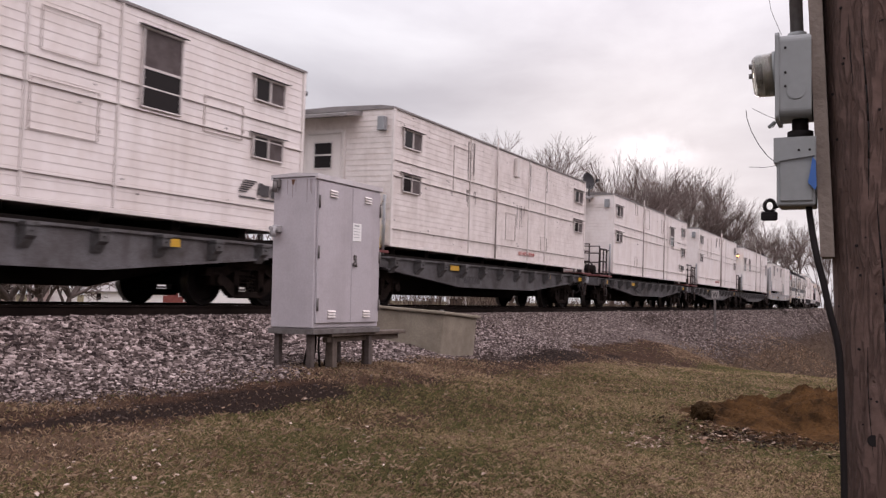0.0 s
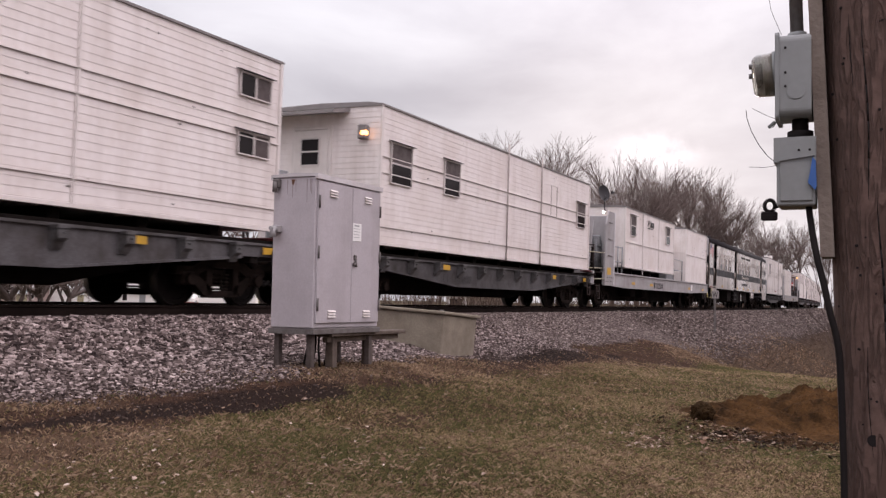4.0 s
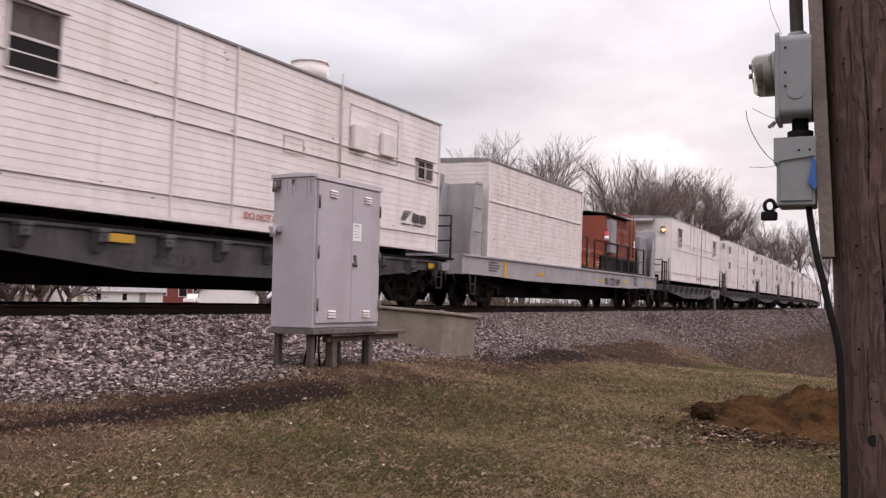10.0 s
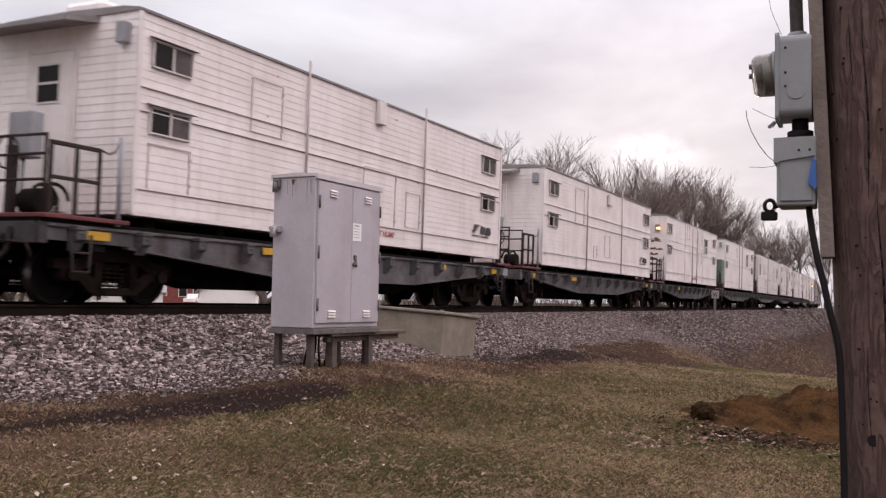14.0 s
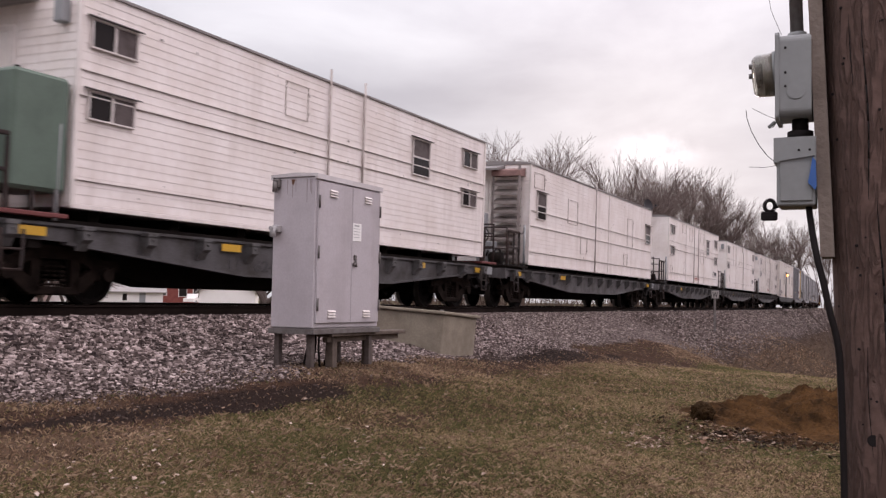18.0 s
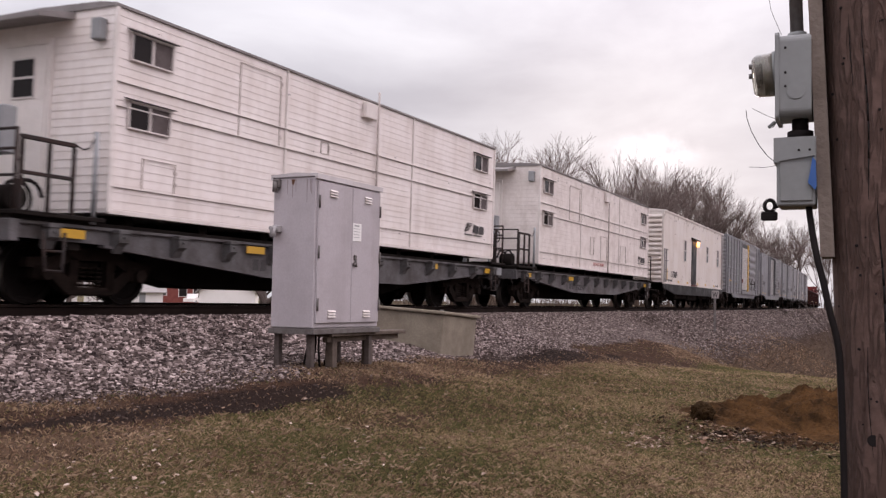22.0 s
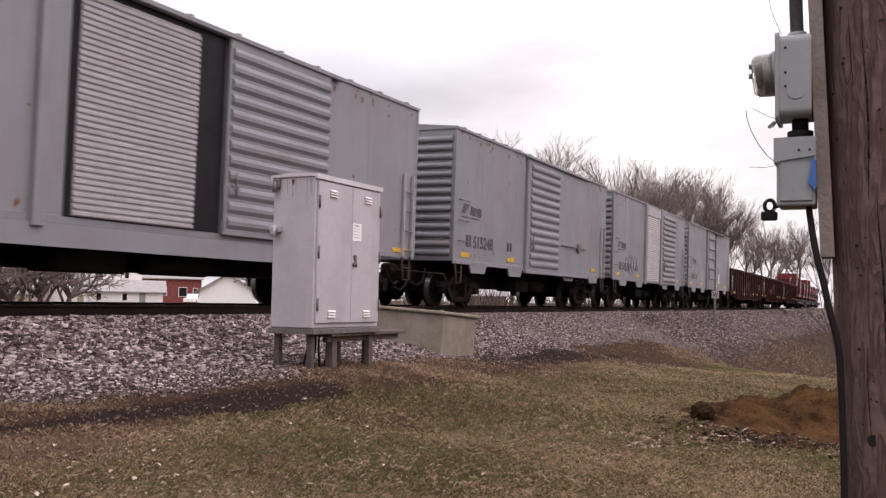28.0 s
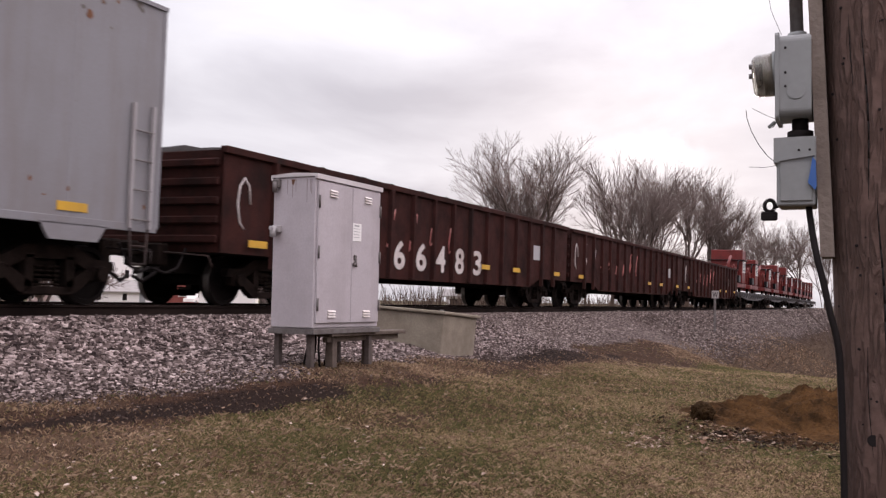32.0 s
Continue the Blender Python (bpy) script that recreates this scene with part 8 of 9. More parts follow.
def box_body(at, L_, z0, z1, mat, name, label, door=None, sill=True):
    """Box car shell: sides, ribbed ends, roof with seams, underframe and trucks."""
    car = new(name)
    W = 1.48
    for s in (-1, 1):
        part("side_wall", Geo().box(.03, s * W, z0, L_ - .03, s * (W - .05), z1 - .02), mat, car, "riveted sheet steel side")
    for k in range(5):
        xx = L_ * (k + .7) / 5.4
        part("side_joint", Geo().box(xx - .02, -W - .0025, z0 + .06, xx + .02, -W, z1 - .08), mat, car)
    rs_ = random.Random(int(at))
    g, g2 = Geo(), Geo()
    for k in range(90):
        edge = rs_.random()
        xx, zz = rs_.uniform(.1, L_ - .3), (z1 - .10 - abs(rs_.gauss(0, .16))) if edge < .45 else (z0 + .08 + abs(rs_.gauss(0, .18))) if edge < .75 else rs_.uniform(z0 + .2, z1 - .2)
        w_ = rs_.uniform(.012, .07) * (1.8 if edge < .45 else 1)
        h_ = w_ * rs_.uniform(.4, 1.6)
        (g if rs_.random() < .6 else g2).prism([(xx, zz), (xx + w_ * .6, zz - h_ * .3), (xx + w_, zz + h_ * .2), (xx + w_ * .7, zz + h_), (xx + w_ * .2, zz + h_ * .8)], "y", -W - .0035, -W - .001)
    part("rust_spots", g, M_RUST, car, "small spots of rust along the side")
    part("chipped_spots", g2, M_RUNOFF, car, "dark chips in the paint")
    ribbed_end(car, .03, -1, z0, z1 - .05, mat)
    ribbed_end(car, L_ - .03, 1, z0, z1 - .05, mat)
    for xx in (0, L_ - .07):
        part("corner_post", Geo().box(xx, -W - .012, z0, xx + .07, -W + .03, z1 - .05, 0, .006), mat, car)
    rf = Geo().prism([(-W - .03, z1 - .06), (-W - .03, z1), (0, z1 + .13), (W + .03, z1), (W + .03, z1 - .06)], "x", 0, L_)
    roof = part("roof", rf, mat, car, "ridged steel roof")
    for k in range(14):
        xx = L_ * (k + .5) / 14
        part("roof_rib", Geo().prism([(-W - .04, z1 + .0), (-W - .04, z1 + .03), (0, z1 + .165), (W + .04, z1 + .03), (W + .04, z1 + .0)], "x", xx - .04, xx + .04), mat, roof)
    part("floor", Geo().box(.1, -W + .06, z0, L_ - .1, W - .06, z0 + .08), M_UNDER, car)
    part("side_sill", Geo().box(.03, -W - .01, z0 - .06, L_ - .03, -W + .04, z0 + .05, 0, .006), mat, car)
    part("centre_sill", Geo().box(3.2, -.45, .50, L_ - 3.2, .45, .56).box(.2, -.35, .55, L_ - .2, .35, z0 - .01).box(L_ * .42, -1.0, .45, L_ * .50, -.4, .8, 0, .03).cyl((L_ * .53, -.8, .62), (L_ * .62, -.8, .62), .16, 14), M_UNDER, car)
    coupler(car, .03, -1), coupler(car, L_ - .03, 1)
    truck(car, 1.4, at), truck(car, L_ - 1.5, at)
    stirrup(car, .15, z0 - .02), stirrup(car, L_ - .55, z0 - .02)
    ladder(car, L_ - .62, z0 - .02, z0 + 1.75, -W - .012)
    for z in (z0 + .5, z0 + 1.0, z0 + 1.5):
        part("grab_iron", Geo().tube([(.25, -W - .01, z), (.25, -W - .07, z), (.75, -W - .07, z), (.75, -W - .01, z)], .013, 6), M_STEELPLAIN, car)
    for z in (z0 + .5, z0 + 1.1):
        part("grab_iron", Geo().tube([(-.10, -1.3, z), (-.16, -1.3, z), (-.16, -.75, z), (-.10, -.75, z)], .013, 6), M_STEELPLAIN, car)
    TRAIN.append((car, at))
    return tagged(car, label, "railcar", "cars of the work train")


def roll_door(car, x0, z0, x1, z1, y, mat):
    d = part("roll_door", Geo().box(x0, y, z0, x1, y + .03, z1), mat, car, "slatted roll-up door")
    sl = shared(("slat", round(x1 - x0, 2), mat.name), lambda: Geo().prism([(0, 0), (-.022, .015), (-.022, .05), (0, .065)], "x", 0, x1 - x0), mat)
    for k in range(int((z1 - z0) / .085)):
        part("slat", sl, None, d, at=(x0, y, z0 + k * .085))


def ribbed_door(car, x0, z0, x1, z1, y, mat, n=12, name="sliding_door"):
    d = part(name, Geo().box(x0, y, z0, x1, y + .05, z1, 0, .008), mat, car, "sliding door with pressed ribs")
    p = (z1 - z0 - .2) / n
    rib = shared(("door_rib", round(x1 - x0, 2), n, mat.name, round(p, 3)), lambda: Geo().prism([(0, 0), (-.045, p * .25), (-.05, p * .5), (-.03, p * .72), (0, p * .8)], "x", .06, x1 - x0 - .06), mat)
    for k in range(n):
        part("door_rib", rib, None, d, at=(x0, y, z0 + .1 + k * p))
    part("door_handle", Geo().tube([(x0 + .2, y - .06, z0 + .6), (x0 + .2, y - .06, z0 + 1.0)], .018, 6).box(x0 + .12, y - .06, z0 + .72, x0 + .28, y, z0 + .8, 0, .006), M_STEELPLAIN, d)
    return d


Y_ = -1.48
# white shop car
c = box_body(318.24, 15.9, 1.17, 4.45, M_BOXWHITE, "box_car", "white shop box car with windows and a dark door")
for a_, b_, z_ in ((3.6, 6.4, .46), (6.8, 9.2, .40), (9.6, 12.2, .50)):
    part("underfloor_tank", Geo().box(a_, -1.25, z_, b_, 1.25, 1.05, 0, .05), M_UNDER, c, "dark underfloor tank")
part("black_sill", Geo().prism([(.05, 1.10), (15.85, 1.10), (15.85, .95), (13.4, .66), (2.5, .66), (.05, .95)], "y", -1.50, -1.44), M_SILLBLK, c, "black fish-bellied sill")
for a in ((4.45, 2.34, 4.98, 3.34), (10.42, 2.52, 10.98, 3.36), (13.75, 2.42, 14.3, 3.36)):
    window(c, *a, Y_, "over", False)
d = part("door", Geo().box(6.42, -1.505, 1.22, 7.62, -1.47, 3.50, 0, .01), M_BAND, c, "black entrance door")
part("door_window", Geo().box(6.85, -1.512, 2.72, 7.1, -1.504, 3.05), M_BLIND, d)
part("door_sill", Geo().box(6.35, -1.56, 1.13, 7.7, -1.46, 1.21, 0, .006), M_REDSTEP, d)
part("door_head", Geo().prism([(-1.48, 3.62), (-1.48, 3.52), (-1.68, 3.48), (-1.68, 3.52)], "x", 6.3, 7.75), M_BAND, d)
part("grab_iron", Geo().tube([(6.3, -1.5, 1.35), (6.3, -1.56, 1.4), (6.3, -1.56, 2.2), (6.3, -1.5, 2.25)], .018, 6), M_STEELPLAIN, d)
part("lamp_glow", Geo().box(7.72, -1.60, 3.22, 7.88, -1.49, 3.45, 0, .02), M_LAMP, c, "glowing amber lamp")
letters(c, "517869", 1.75, 1.44, 1.25, .30, Y_ - .002, M_BLACK, "black stencilled car number")
letters(c, "DO NOT HUMP", .98, 1.24, .95, .09, Y_ - .002, M_BLACK, "black stencil")
letters(c, "DO NOT HUMP", 13.4, 1.24, .95, .09, Y_ - .002, M_BLACK, "black stencil")
reflector(c, .70, 1.31, Y_ - .003, .22, .50), reflector(c, 15.3, 1.3, Y_ - .003, .22, .50)
for x in (3.15, 5.3, 7.9, 10.2, 12.8):
    reflector(c, x, 1.21, Y_ - .003, .40, .11)
ac = part("window_cooler", Geo().box(-.42, -.55, 2.85, -.03, .05, 3.25, 0, .02), M_TRIM, c, "window air conditioner on the end")
for k in range(5):
    part("grille_slat", Geo().box(-.436, -.5, 2.9 + k * .065, -.419, 0, 2.925 + k * .065), M_CABLE, ac)
part("end_pipe", Geo().tube([(-.2, -.75, 1.3), (-.2, -.75, 4.4)], .03, 8), M_GREYBOX, c)
part("end_box", Geo().box(-.4, .3, 2.2, -.1, .8, 2.75, 0, .02), M_GREYBOX, c)
ladder(c, .08, 1.2, 2.7, -1.492)
ladder(c, 15.2, 2.9, 4.4, -1.492)

# grey 50-foot car with outside posts
c = box_body(335.95, 15.97, 1.02, 4.62, M_BOXGREY, "box_car", "grey box car with outside posts and a white roll door")
for x in (.40, 1.6, 2.85, 4.05, 5.2, 6.25, 12.9, 13.9, 14.9, 15.6):
    part("side_post", Geo().box(x - .05, -1.545, 1.0, x + .05, -1.48, 4.5, 0, .012), M_BOXGREY, c)
bead = shared("side_bead", lambda: Geo().prism([(0, 0), (-.03, .03), (-.03, .07), (0, .10)], "x", 0, 1.0), M_BOXGREY)
for x in (.50, 1.72, 2.94, 4.13, 5.24, 12.95, 13.93):
    for k in range(8):
        part("side_bead", bead, None, c, at=(x, -1.48, 1.35 + k * .40))
# thin black sheet on the wall paints the shade inside the doorway
part("door_recess", Geo().box(6.38, -1.495, 1.22, 9.1, -1.481, 4.42), M_BAND, c, "black sheet standing in for the shaded doorway")
roll_door(c, 6.42, 1.28, 9.03, 4.15, -1.51, M_SHUTTER)
part("door_post", Geo().box(9.1, -1.56, 1.2, 9.5, -1.49, 4.45, 0, .01), M_YELLOW, c, "yellow door post")
ribbed_door(c, 9.6, 1.20, 12.7, 4.40, -1.55, M_BOXGREY, 6, "plug_door")
part("door_sill", Geo().box(6.2, -1.60, .98, 12.9, -1.49, 1.16, 0, .01), M_BOXGREY, c)
part("red_latch", Geo().box(6.2, -1.60, 1.75, 6.5, -1.53, 2.0, 0, .02), M_MACHINE, c)
part("door_rods", Geo().tube([(9.9, -1.63, 1.75), (12.4, -1.63, 1.75)], .03, 6).tube([(10.3, -1.63, 1.3), (10.3, -1.63, 2.0)], .02, 6).tube([(12.0, -1.63, 1.3), (12.0, -1.63, 2.0)], .02, 6), M_CABLE, c, "door operating rods")
emblem(c, 10.4, 1.9, 1.0, .32, -1.605)
part("number_board", Geo().box(4.3, -1.50, 1.4, 4.95, -1.482, 1.9, 0, .006), M_BOXGREY, c)
part("end_sheet", Geo().prism([(.4, 1.0), (2.2, 1.0), (3.0, .72), (13.0, .72), (13.8, 1.0), (15.5, 1.0)], "y", -1.47, -1.42), M_BOXGREY, c)
for x in (.9, 1.3, 3.4):
    reflector(c, x, 1.72 if x < 3 else 1.55, -1.552, .22, .09)

# grey car with an open doorway
c = box_body(353.72, 15.89, 1.12, 4.40, M_BOXGREY, "box_car", "grey box car, sliding door open on a grey roll door")
for x in (4.75, 5.87):
    part("door_post", Geo().box(x - .09, -1.57, 1.0, x + .09, -1.48, 4.36, 0, .012), M_BOXGREY, c)
# shade of the open doorway, again as a black sheet on the wall
part("door_recess", Geo().box(6.3, -1.495, 1.16, 9.34, -1.481, 4.30), M_BAND, c, "black sheet standing in for the shaded doorway")
roll_door(c, 6.42, 1.18, 8.72, 4.18, -1.51, M_GALV)
ribbed_door(c, 9.36, 1.14, 12.25, 4.30, -1.58, M_BOXGREY, 12)
part("door_track", Geo().box(5.9, -1.62, 4.28, 12.6, -1.48, 4.36, 0, .01), M_BOXGREY, c)
part("sill_beam", Geo().prism([(1.9, 1.06), (3.2, .76), (12.9, .76), (14.2, 1.06)], "y", -1.52, -1.44), M_BOXGREY, c, "deep side sill beam")
letters(c, "517848", 1.05, 1.88, 1.15, .30, Y_ - .002, M_BLACK, "black stencilled car number")
bars(c, 2.45, 1.88, .3, .30, Y_ - .002, M_BLACK, 2)
emblem(c, 13.25, 1.76, 1.2, .32, Y_ - .001)
reflector(c, .5, 1.17, Y_ - .012, .85, .14), reflector(c, 2.6, 1.16, Y_ - .012, .35, .1), reflector(c, 13.7, 1.45, Y_ - .012, .3, .2), reflector(c, 14.9, 1.17, Y_ - .012, .6, .1)
part("brake_wheel", Geo().cyl((12.5, -1.56, 2.25), (12.5, -1.62, 2.25), .2, 16, 0, None, False).tube([(12.3, -1.6, 2.25), (12.7, -1.6, 2.25)], .02, 6), M_STEELPLAIN, c)
ladder(c, .05, 1.14, 2.7, -1.492)

# grey 40-foot cars
c = box_body(371.60, 12.6, 1.12, 4.38, M_BOXGREY, "box_car", "grey box car with a ribbed sliding door")
part("door_post", Geo().box(4.64, -1.57, 1.0, 4.82, -1.48, 4.34, 0, .012), M_BOXGREY, c)
ribbed_door(c, 4.84, 1.06, 7.34, 4.28, -1.56, M_BOXGREY, 13)
part("plain_door", Geo().box(7.38, -1.54, 1.06, 10.1, -1.485, 4.26, 0, .01), M_BOXGREY, c, "plain steel door")
part("lock_wheel", Geo().cyl((9.3, -1.55, 1.95), (9.3, -1.62, 1.95), .16, 14).tube([(7.6, -1.58, 1.95), (10.0, -1.58, 1.95)], .02, 6), M_STEELPLAIN, c)
emblem(c, .41, 2.16, 1.22, .40, Y_ - .001)
letters(c, "515248", 1.15, 1.50, 1.25, .30, Y_ - .002, M_BLACK, "black stencilled car number")
bars(c, .72, 1.50, .36, .30, Y_ - .002, M_BLACK, 2)
bars(c, 3.38, 1.54, .4, .22, Y_ - .002, M_BLACK, 2)
part("door_track", Geo().box(4.6, -1.62, 4.26, 10.3, -1.48, 4.34, 0, .01).box(4.6, -1.60, .98, 10.3, -1.48, 1.06, 0, .01), M_BOXGREY, c)

c2 = box_body(385.29, 12.75, 1.12, 4.38, M_BOXGREY, "box_car", "grey box car with a white roll door and chalk scrawls")
part("door_post", Geo().box(4.70, -1.57, 1.0, 4.95, -1.48, 4.34, 0, .012).box(7.42, -1.57, 1.0, 7.68, -1.48, 4.34, 0, .012), M_BOXGREY, c2)
part("door_header", Geo().box(4.95, -1.53, 3.90, 7.42, -1.485, 4.3, 0, .01), M_GALV, c2)
roll_door(c2, 5.04, 1.14, 7.32, 3.88, -1.505, M_SHUTTER)
ribbed_door(c2, 7.72, 1.06, 10.2, 4.28, -1.56, M_BOXGREY, 13)
emblem(c2, .65, 2.16, 1.22, .40, Y_ - .001)
letters(c2, "515159", 1.35, 1.48, 1.25, .28, Y_ - .002, M_BLACK, "black stencilled car number")
bars(c2, .92, 1.48, .36, .28, Y_ - .002, M_BLACK, 2)
bars(c2, 3.35, 1.5, .4, .22, Y_ - .002, M_BLACK, 2)

c3 = box_body(399.22, 12.72, 1.12, 4.38, M_BOXGREY, "box_car", "grey box car with a panelled door and chalk scrawls")
part("door_post", Geo().box(4.82, -1.58, 1.0, 5.06, -1.48, 4.34, 0, .012), M_BOXGREY, c3)
door_ = part("sliding_door", Geo().box(5.06, -1.535, 1.06, 7.40, -1.485, 4.28, 0, .008), M_BOXGREY, c3, "flat panelled sliding door")
for k in range(5):
    part("door_ledge", Geo().prism([(-1.535, 1.66 + k * .55), (-1.60, 1.655 + k * .55), (-1.60, 1.695 + k * .55), (-1.535, 1.73 + k * .55)], "x", 5.10, 7.36), M_BOXGREY, door_)
    for x in (5.2, 6.6):
        part("ledge_rust", Geo().box(x + .13 * k, -1.6015, 1.66 + k * .55, x + .13 * k + .30, -1.6, 1.69 + k * .55), M_RUST if k % 2 else M_STEELPLAIN, door_)
for a_, b_ in ((5.06, 5.12), (7.34, 7.40)):
    part("door_edge", Geo().box(a_, -1.60, 1.06, b_, -1.535, 4.28, 0, .006), M_STEELPLAIN, door_)
part("door_handle", Geo().tube([(5.3, -1.60, 1.62), (5.3, -1.60, 2.1)], .018, 6).box(5.22, -1.60, 1.78, 5.38, -1.535, 1.86, 0, .006), M_STEELPLAIN, door_)
part("door_track", Geo().box(4.72, -1.63, 4.285, 10.1, -1.485, 4.335, 0, .006), M_STEELPLAIN, c3, "dark rail over the door")
emblem(c3, .71, 2.22, 1.24, .38, Y_ - .001)
letters(c3, "515151", 1.35, 1.52, 1.2, .30, Y_ - .002, M_BLACK, "black stencilled car number")
bars(c3, .90, 1.52, .38, .30, Y_ - .002, M_BLACK, 2)
part("white_patch", Geo().box(8.95, Y_ - .005, 1.45, 9.2, Y_, 2.03), M_PAPER, c3)
for cc in (c2, c3):
    g = Geo()
    sc = random.Random(5 if cc is c2 else 6)
    for k in range(4 if cc is c2 else 6):
        cx0, cz0 = 2.0 + k * .42, 1.50 + sc.uniform(0, .3)
        pts = [(cx0 + .20 * math.cos(t * .28 + k), Y_ - .004, cz0 + .30 * math.sin(t * .28 + k) + .09 * math.sin(t * .84 + k)) for t in range(21)]
        g.tube(pts, .011, 4)
    part("chalk_scrawl", g, M_WHITETXT if cc is c3 else M_STEELPLAIN, cc, "looping chalk scrawl")
for cc in (c, c2, c3):
    for x in (.45, 3.4, 7.9, 10.9):
        reflector(cc, x, 1.24, Y_ - .008, .5, .12)
    for x in (1.5, 4.0, 8.6, 11.2):
        part("side_gusset", Geo().prism([(x - .55, 1.08), (x + .55, 1.08), (x + .40, .86), (x - .40, .86)], "y", -1.49, -1.45), M_BOXGREY, cc)


def gondola(at, L_, number="", label="rusty oxide-red gondola car loaded above its sides"):
    car = new("gondola_car")
    W, z0, z1 = 1.45, .86, 2.52
    for s in (-1, 1):
        g = Geo().prism([(0, z1), (L_, z1), (L_, .86), (L_ - 2.4, .86), (L_ - 3.2, .60), (3.2, .60), (2.4, .86), (0, .86)], "y", s * W, s * (W - .04))
        part("side_wall", g, M_OXIDE, car, "rusty steel side")
        part("top_chord", Geo().box(0, s * (W + .07), z1 - .06, L_, s * (W - .08), z1 + .06, 0, .012), M_OXIDE, car)
    rib = shared("side_stake", lambda: Geo().prism([(-.075, 0), (-.045, -.085), (.045, -.085), (.075, 0)], "z", .64, 2.47), M_OXIDE)
    n = 15
    for k in range(n):
        part("side_stake", rib, None, car, at=(1.35 + k * (L_ - 2.7) / (n - 1), -W, 0))
    for x, o in ((0, -1), (L_, 1)):
        e = part("end_wall", Geo().box(x, -W, z0, x - o * .05, W, z1, 0, .006), M_OXIDE, car)
        for k in range(5):
            part("end_rib", Geo().box(x, -W + .05, z0 + .15 + k * .31, x + o * .07, W - .05, z0 + .28 + k * .31, 0, .02), M_OXIDE, e)
    part("floor", Geo().box(.05, -W + .05, z0, L_ - .05, W - .05, z0 + .1), M_UNDER, car)
    part("centre_sill", Geo().box(.2, -.35, .52, L_ - .2, .35, z0 - .01), M_UNDER, car)
    rl = random.Random(int(at))
    g = Geo()
    m_, k_ = 70, 8
    for i in range(m_ + 1):
        for j in range(k_ + 1):
            e = min(1, i / 1.2, (m_ - i) / 1.2) * math.sin(math.pi * min(max(j, .35), k_ - .35) / k_) ** .3
            g.v.append((.06 + (L_ - .12) * i / m_, -W + .05 + (2 * W - .1) * j / k_, z1 - .04 + e * (.20 + rl.uniform(-.05, .07))))
    for i in range(m_):
        for j in range(k_):
            a = i * (k_ + 1) + j
            g.face([a, a + k_ + 1, a + k_ + 2, a + 1], 0, True)
    part("load", g, M_LOAD, car, "dark heaped load")
    if number:
        for k, ch in enumerate(number):
            letters(car, ch, 5.60 + k * 1.007, .84, .48, .60, -W - .001, M_WHITETXT)
    rl = random.Random(3)
    for k in range(9):
        g = Geo()
        cx0, cz0 = .55 + k * .98, 1.75 + rl.uniform(-.1, .1)
        g.tube([(cx0 + .16 * math.cos(t * .8 + k), -W - .005, cz0 + .42 * math.sin(t * .8 + k * 1.3)) for t in range(7)], .02, 4)
        part("paint_scrawl", g, M_WHITETXT if k < 3 else M_REDTXT, car, "faded painted scrawl")
    for x in (.6, 10.0, 12.1, 15.4):
        reflector(car, x, .98, -W - .09, .5, .12)
    part("data_panel", Geo().box(13.85, -W - .006, 1.4, 14.5, -W, 1.82), M_GREYTXT, car)
    coupler(car, 0, -1), coupler(car, L_, 1)
    truck(car, 1.8, at), truck(car, L_ - 1.8, at)
    TRAIN.append((car, at))
    return tagged(car, label, "railcar", "cars of the work train")


gondola(413.37, 16.8, "66483")
gondola(430.74, 17.1)
gondola(448.45, 17.4)


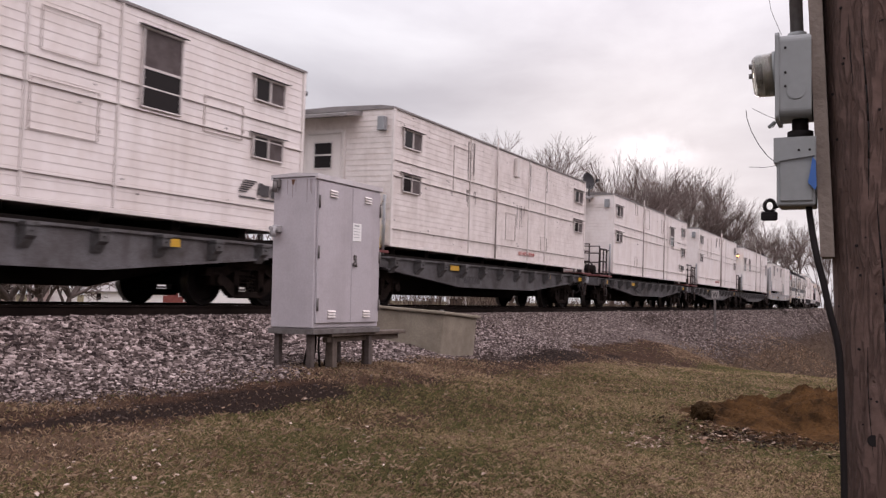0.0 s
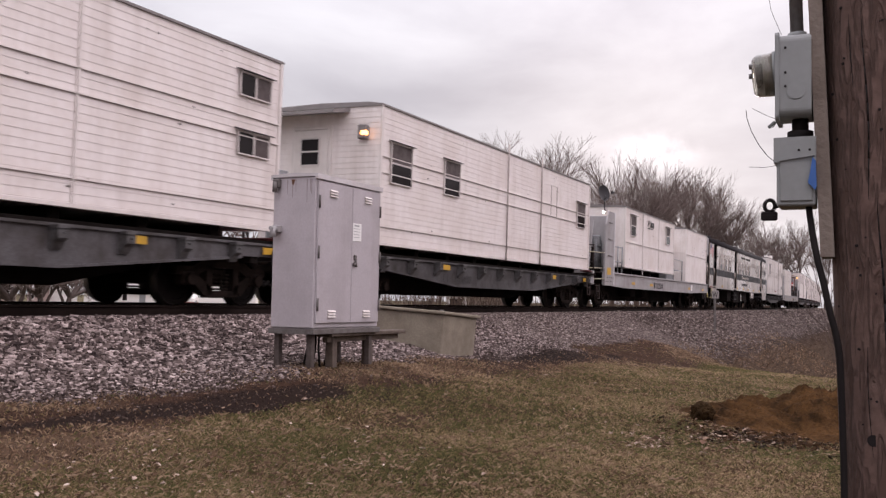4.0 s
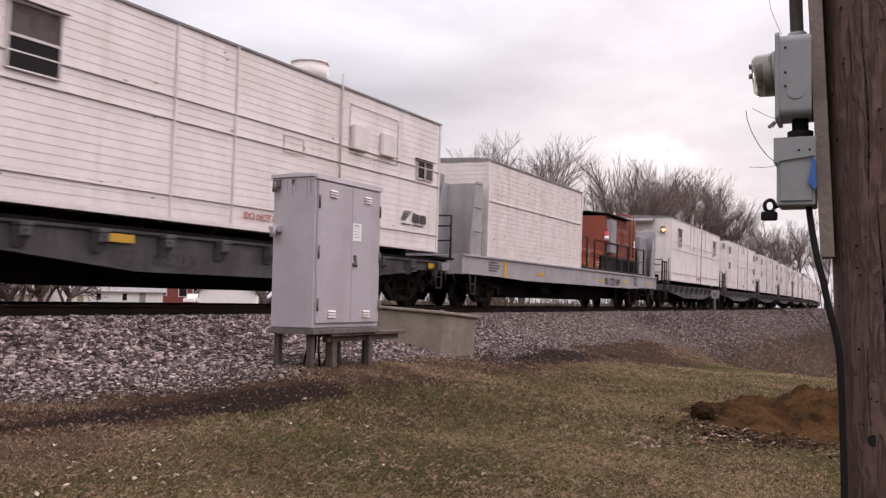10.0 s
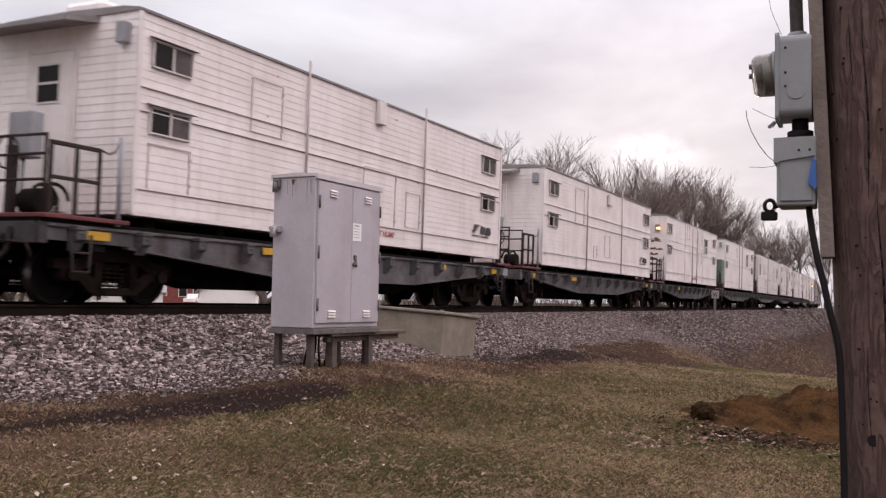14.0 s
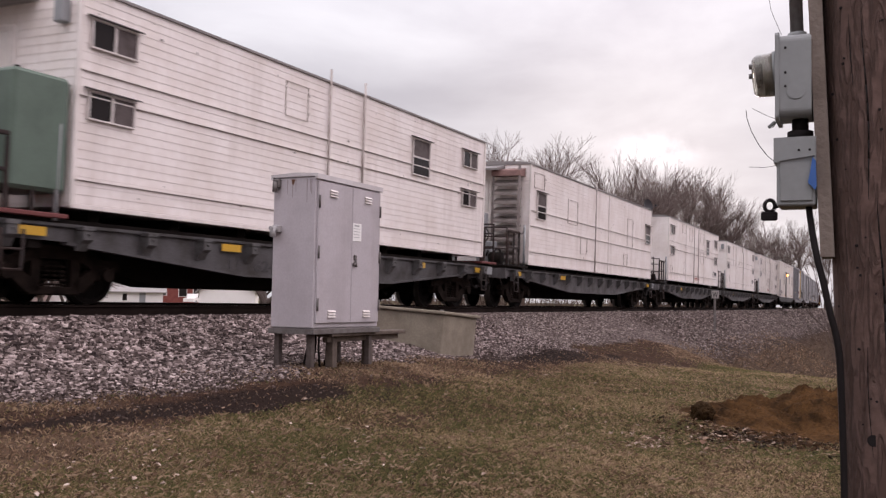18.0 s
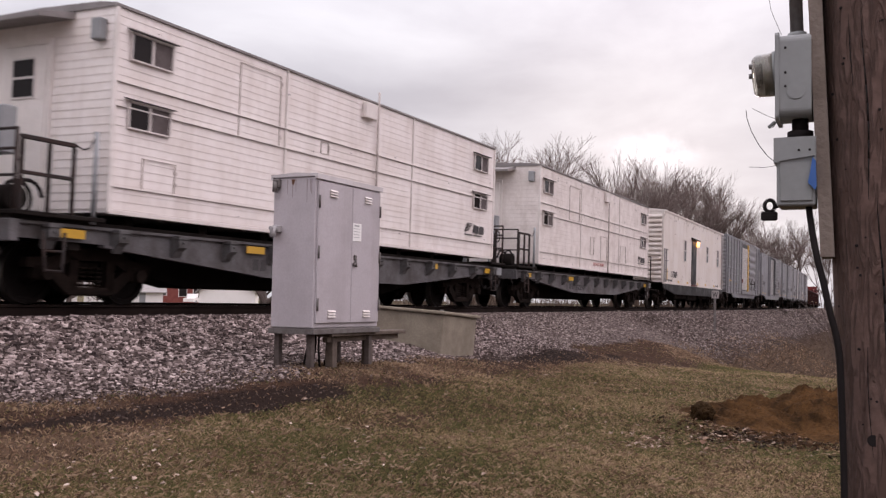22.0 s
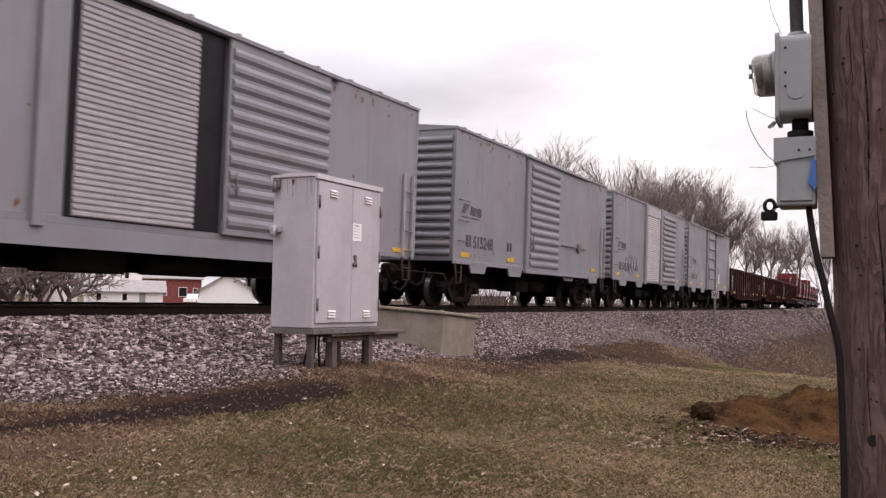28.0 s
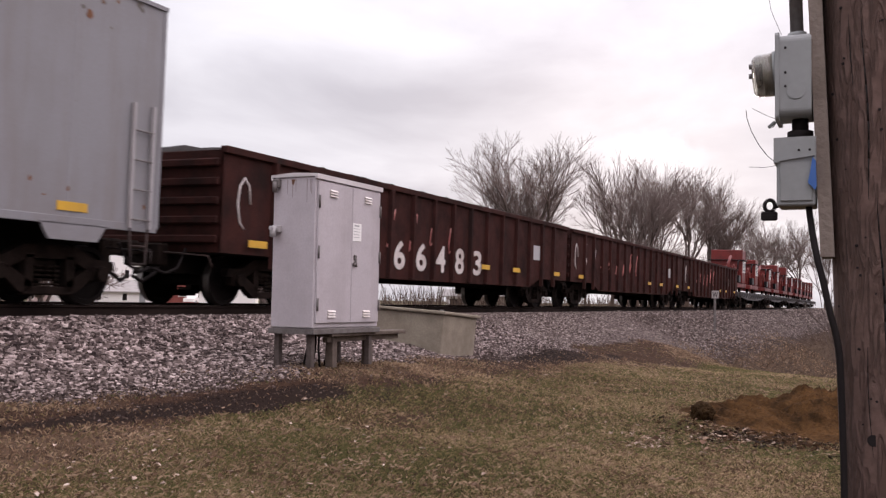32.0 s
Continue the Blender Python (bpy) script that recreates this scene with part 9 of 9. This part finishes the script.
def machine_car(at, L_, seed):
    """Flat car that carries red track machines."""
    car = new("machine_car")
    flat_frame(car, 0, L_, at, .62)
    r = random.Random(seed)
    for x0 in (1.2, L_ * .52):
        e = part("machine_frame", Geo().box(x0, -1.1, 1.45, x0 + 5.0, 1.1, 1.75, 0, .03), M_MACHINE, car, "red track machine frame")
        part("cab", Geo().box(x0 + 3.0, -1.1, 1.78, x0 + 4.6, 1.1, 3.4 + r.uniform(0, .9), 0, .04), M_MACHINE, e, "red cab")
        part("cab_roof", Geo().box(x0 + 2.8, -1.25, 3.4, x0 + 4.8, 1.25, 3.46, 0, .02), M_BAND, e)
        w_ = part("cab_window", Geo().box(x0 + 3.2, -1.115, 2.6, x0 + 4.4, -1.101, 3.3), M_PANE, e)
        for a_, b_, c_, d_ in ((3.15, 2.55, 4.45, 2.6), (3.15, 3.3, 4.45, 3.35), (3.15, 2.6, 3.2, 3.3), (4.4, 2.6, 4.45, 3.3), (3.78, 2.6, 3.82, 3.3)):
            part("window_frame", Geo().box(x0 + a_, -1.125, b_, x0 + c_, -1.1, d_), M_TRIM, w_)
        part("engine_hood", Geo().box(x0 + .6, -.8, 1.78, x0 + 2.9, .8, 2.7 + r.uniform(0, .3), 0, .05), M_MACHINE, e)
        part("boom", Geo().tube([(x0 + .3, -.5, 1.8), (x0 - .3, -.6, 3.0), (x0 + .8, -.6, 3.6)], .09, 8).tube([(x0 + .8, -.9, 1.8), (x0 + .2, -.9, 3.0)], .06, 8), M_MACHINE, e)
        part("hydraulic_unit", Geo().tube([(x0 + 2.2, -.9, 2.7), (x0 + 2.3, -.9, 3.3), (x0 + 2.9, -.9, 3.4)], .05, 6).box(x0 + 1.0, -1.15, 1.8, x0 + 2.0, -.85, 2.3, 0, .02), M_BAND, e)
        for x in (x0 + .8, x0 + 4.0):
            part("rail_wheel", Geo().cyl((x, -.85, 1.42), (x, -.72, 1.42), .29, 18), M_TRUCK, e)
    TRAIN.append((car, at))
    return tagged(car, "flat car loaded with red track machines", "railcar", "cars of the work train")


for k in range(6):
    machine_car(466.9 + k * 17.2, 16.2, k)


# ---- what moves ----
def car_pose(s):
    """On the rails, s metres along the line."""
    return Matrix.Translation((s, TRACK + bend(s), 0.0125)) @ Euler((radians(1.0), 0, slope(s))).to_matrix().to_4x4()


def motions():
    for car, at in TRAIN:
        walk(car, [(float(t), car_pose(at - SPEED * t)) for t in range(0, 33)])
    # wheels turn; they are keyed while they roll past
    for w, d, at in AXLES:
        t0, t1 = (at - 26.0) / SPEED, (at + 2.0) / SPEED
        f0, f1 = max(0, math.ceil(t0 * FPS)), min(32 * FPS, math.floor(t1 * FPS))
        base = Matrix.Translation((d, 0, .42))
        rows = [(k / FPS, base @ Matrix.Rotation(-SPEED * (k - f0) / FPS / .42, 4, "Y")) for k in range(f0, f1 + 1)]
        if f1 - f0 < 2:
            rows = [(0.0, base)]
        first, last = rows[0], rows[-1]
        if first[0] > 0.001:
            rows = [(0.0, first[1])] + rows
        if last[0] < 31.999:
            rows = rows + [(32.0, last[1])]
        walk(w, rows)


motions()
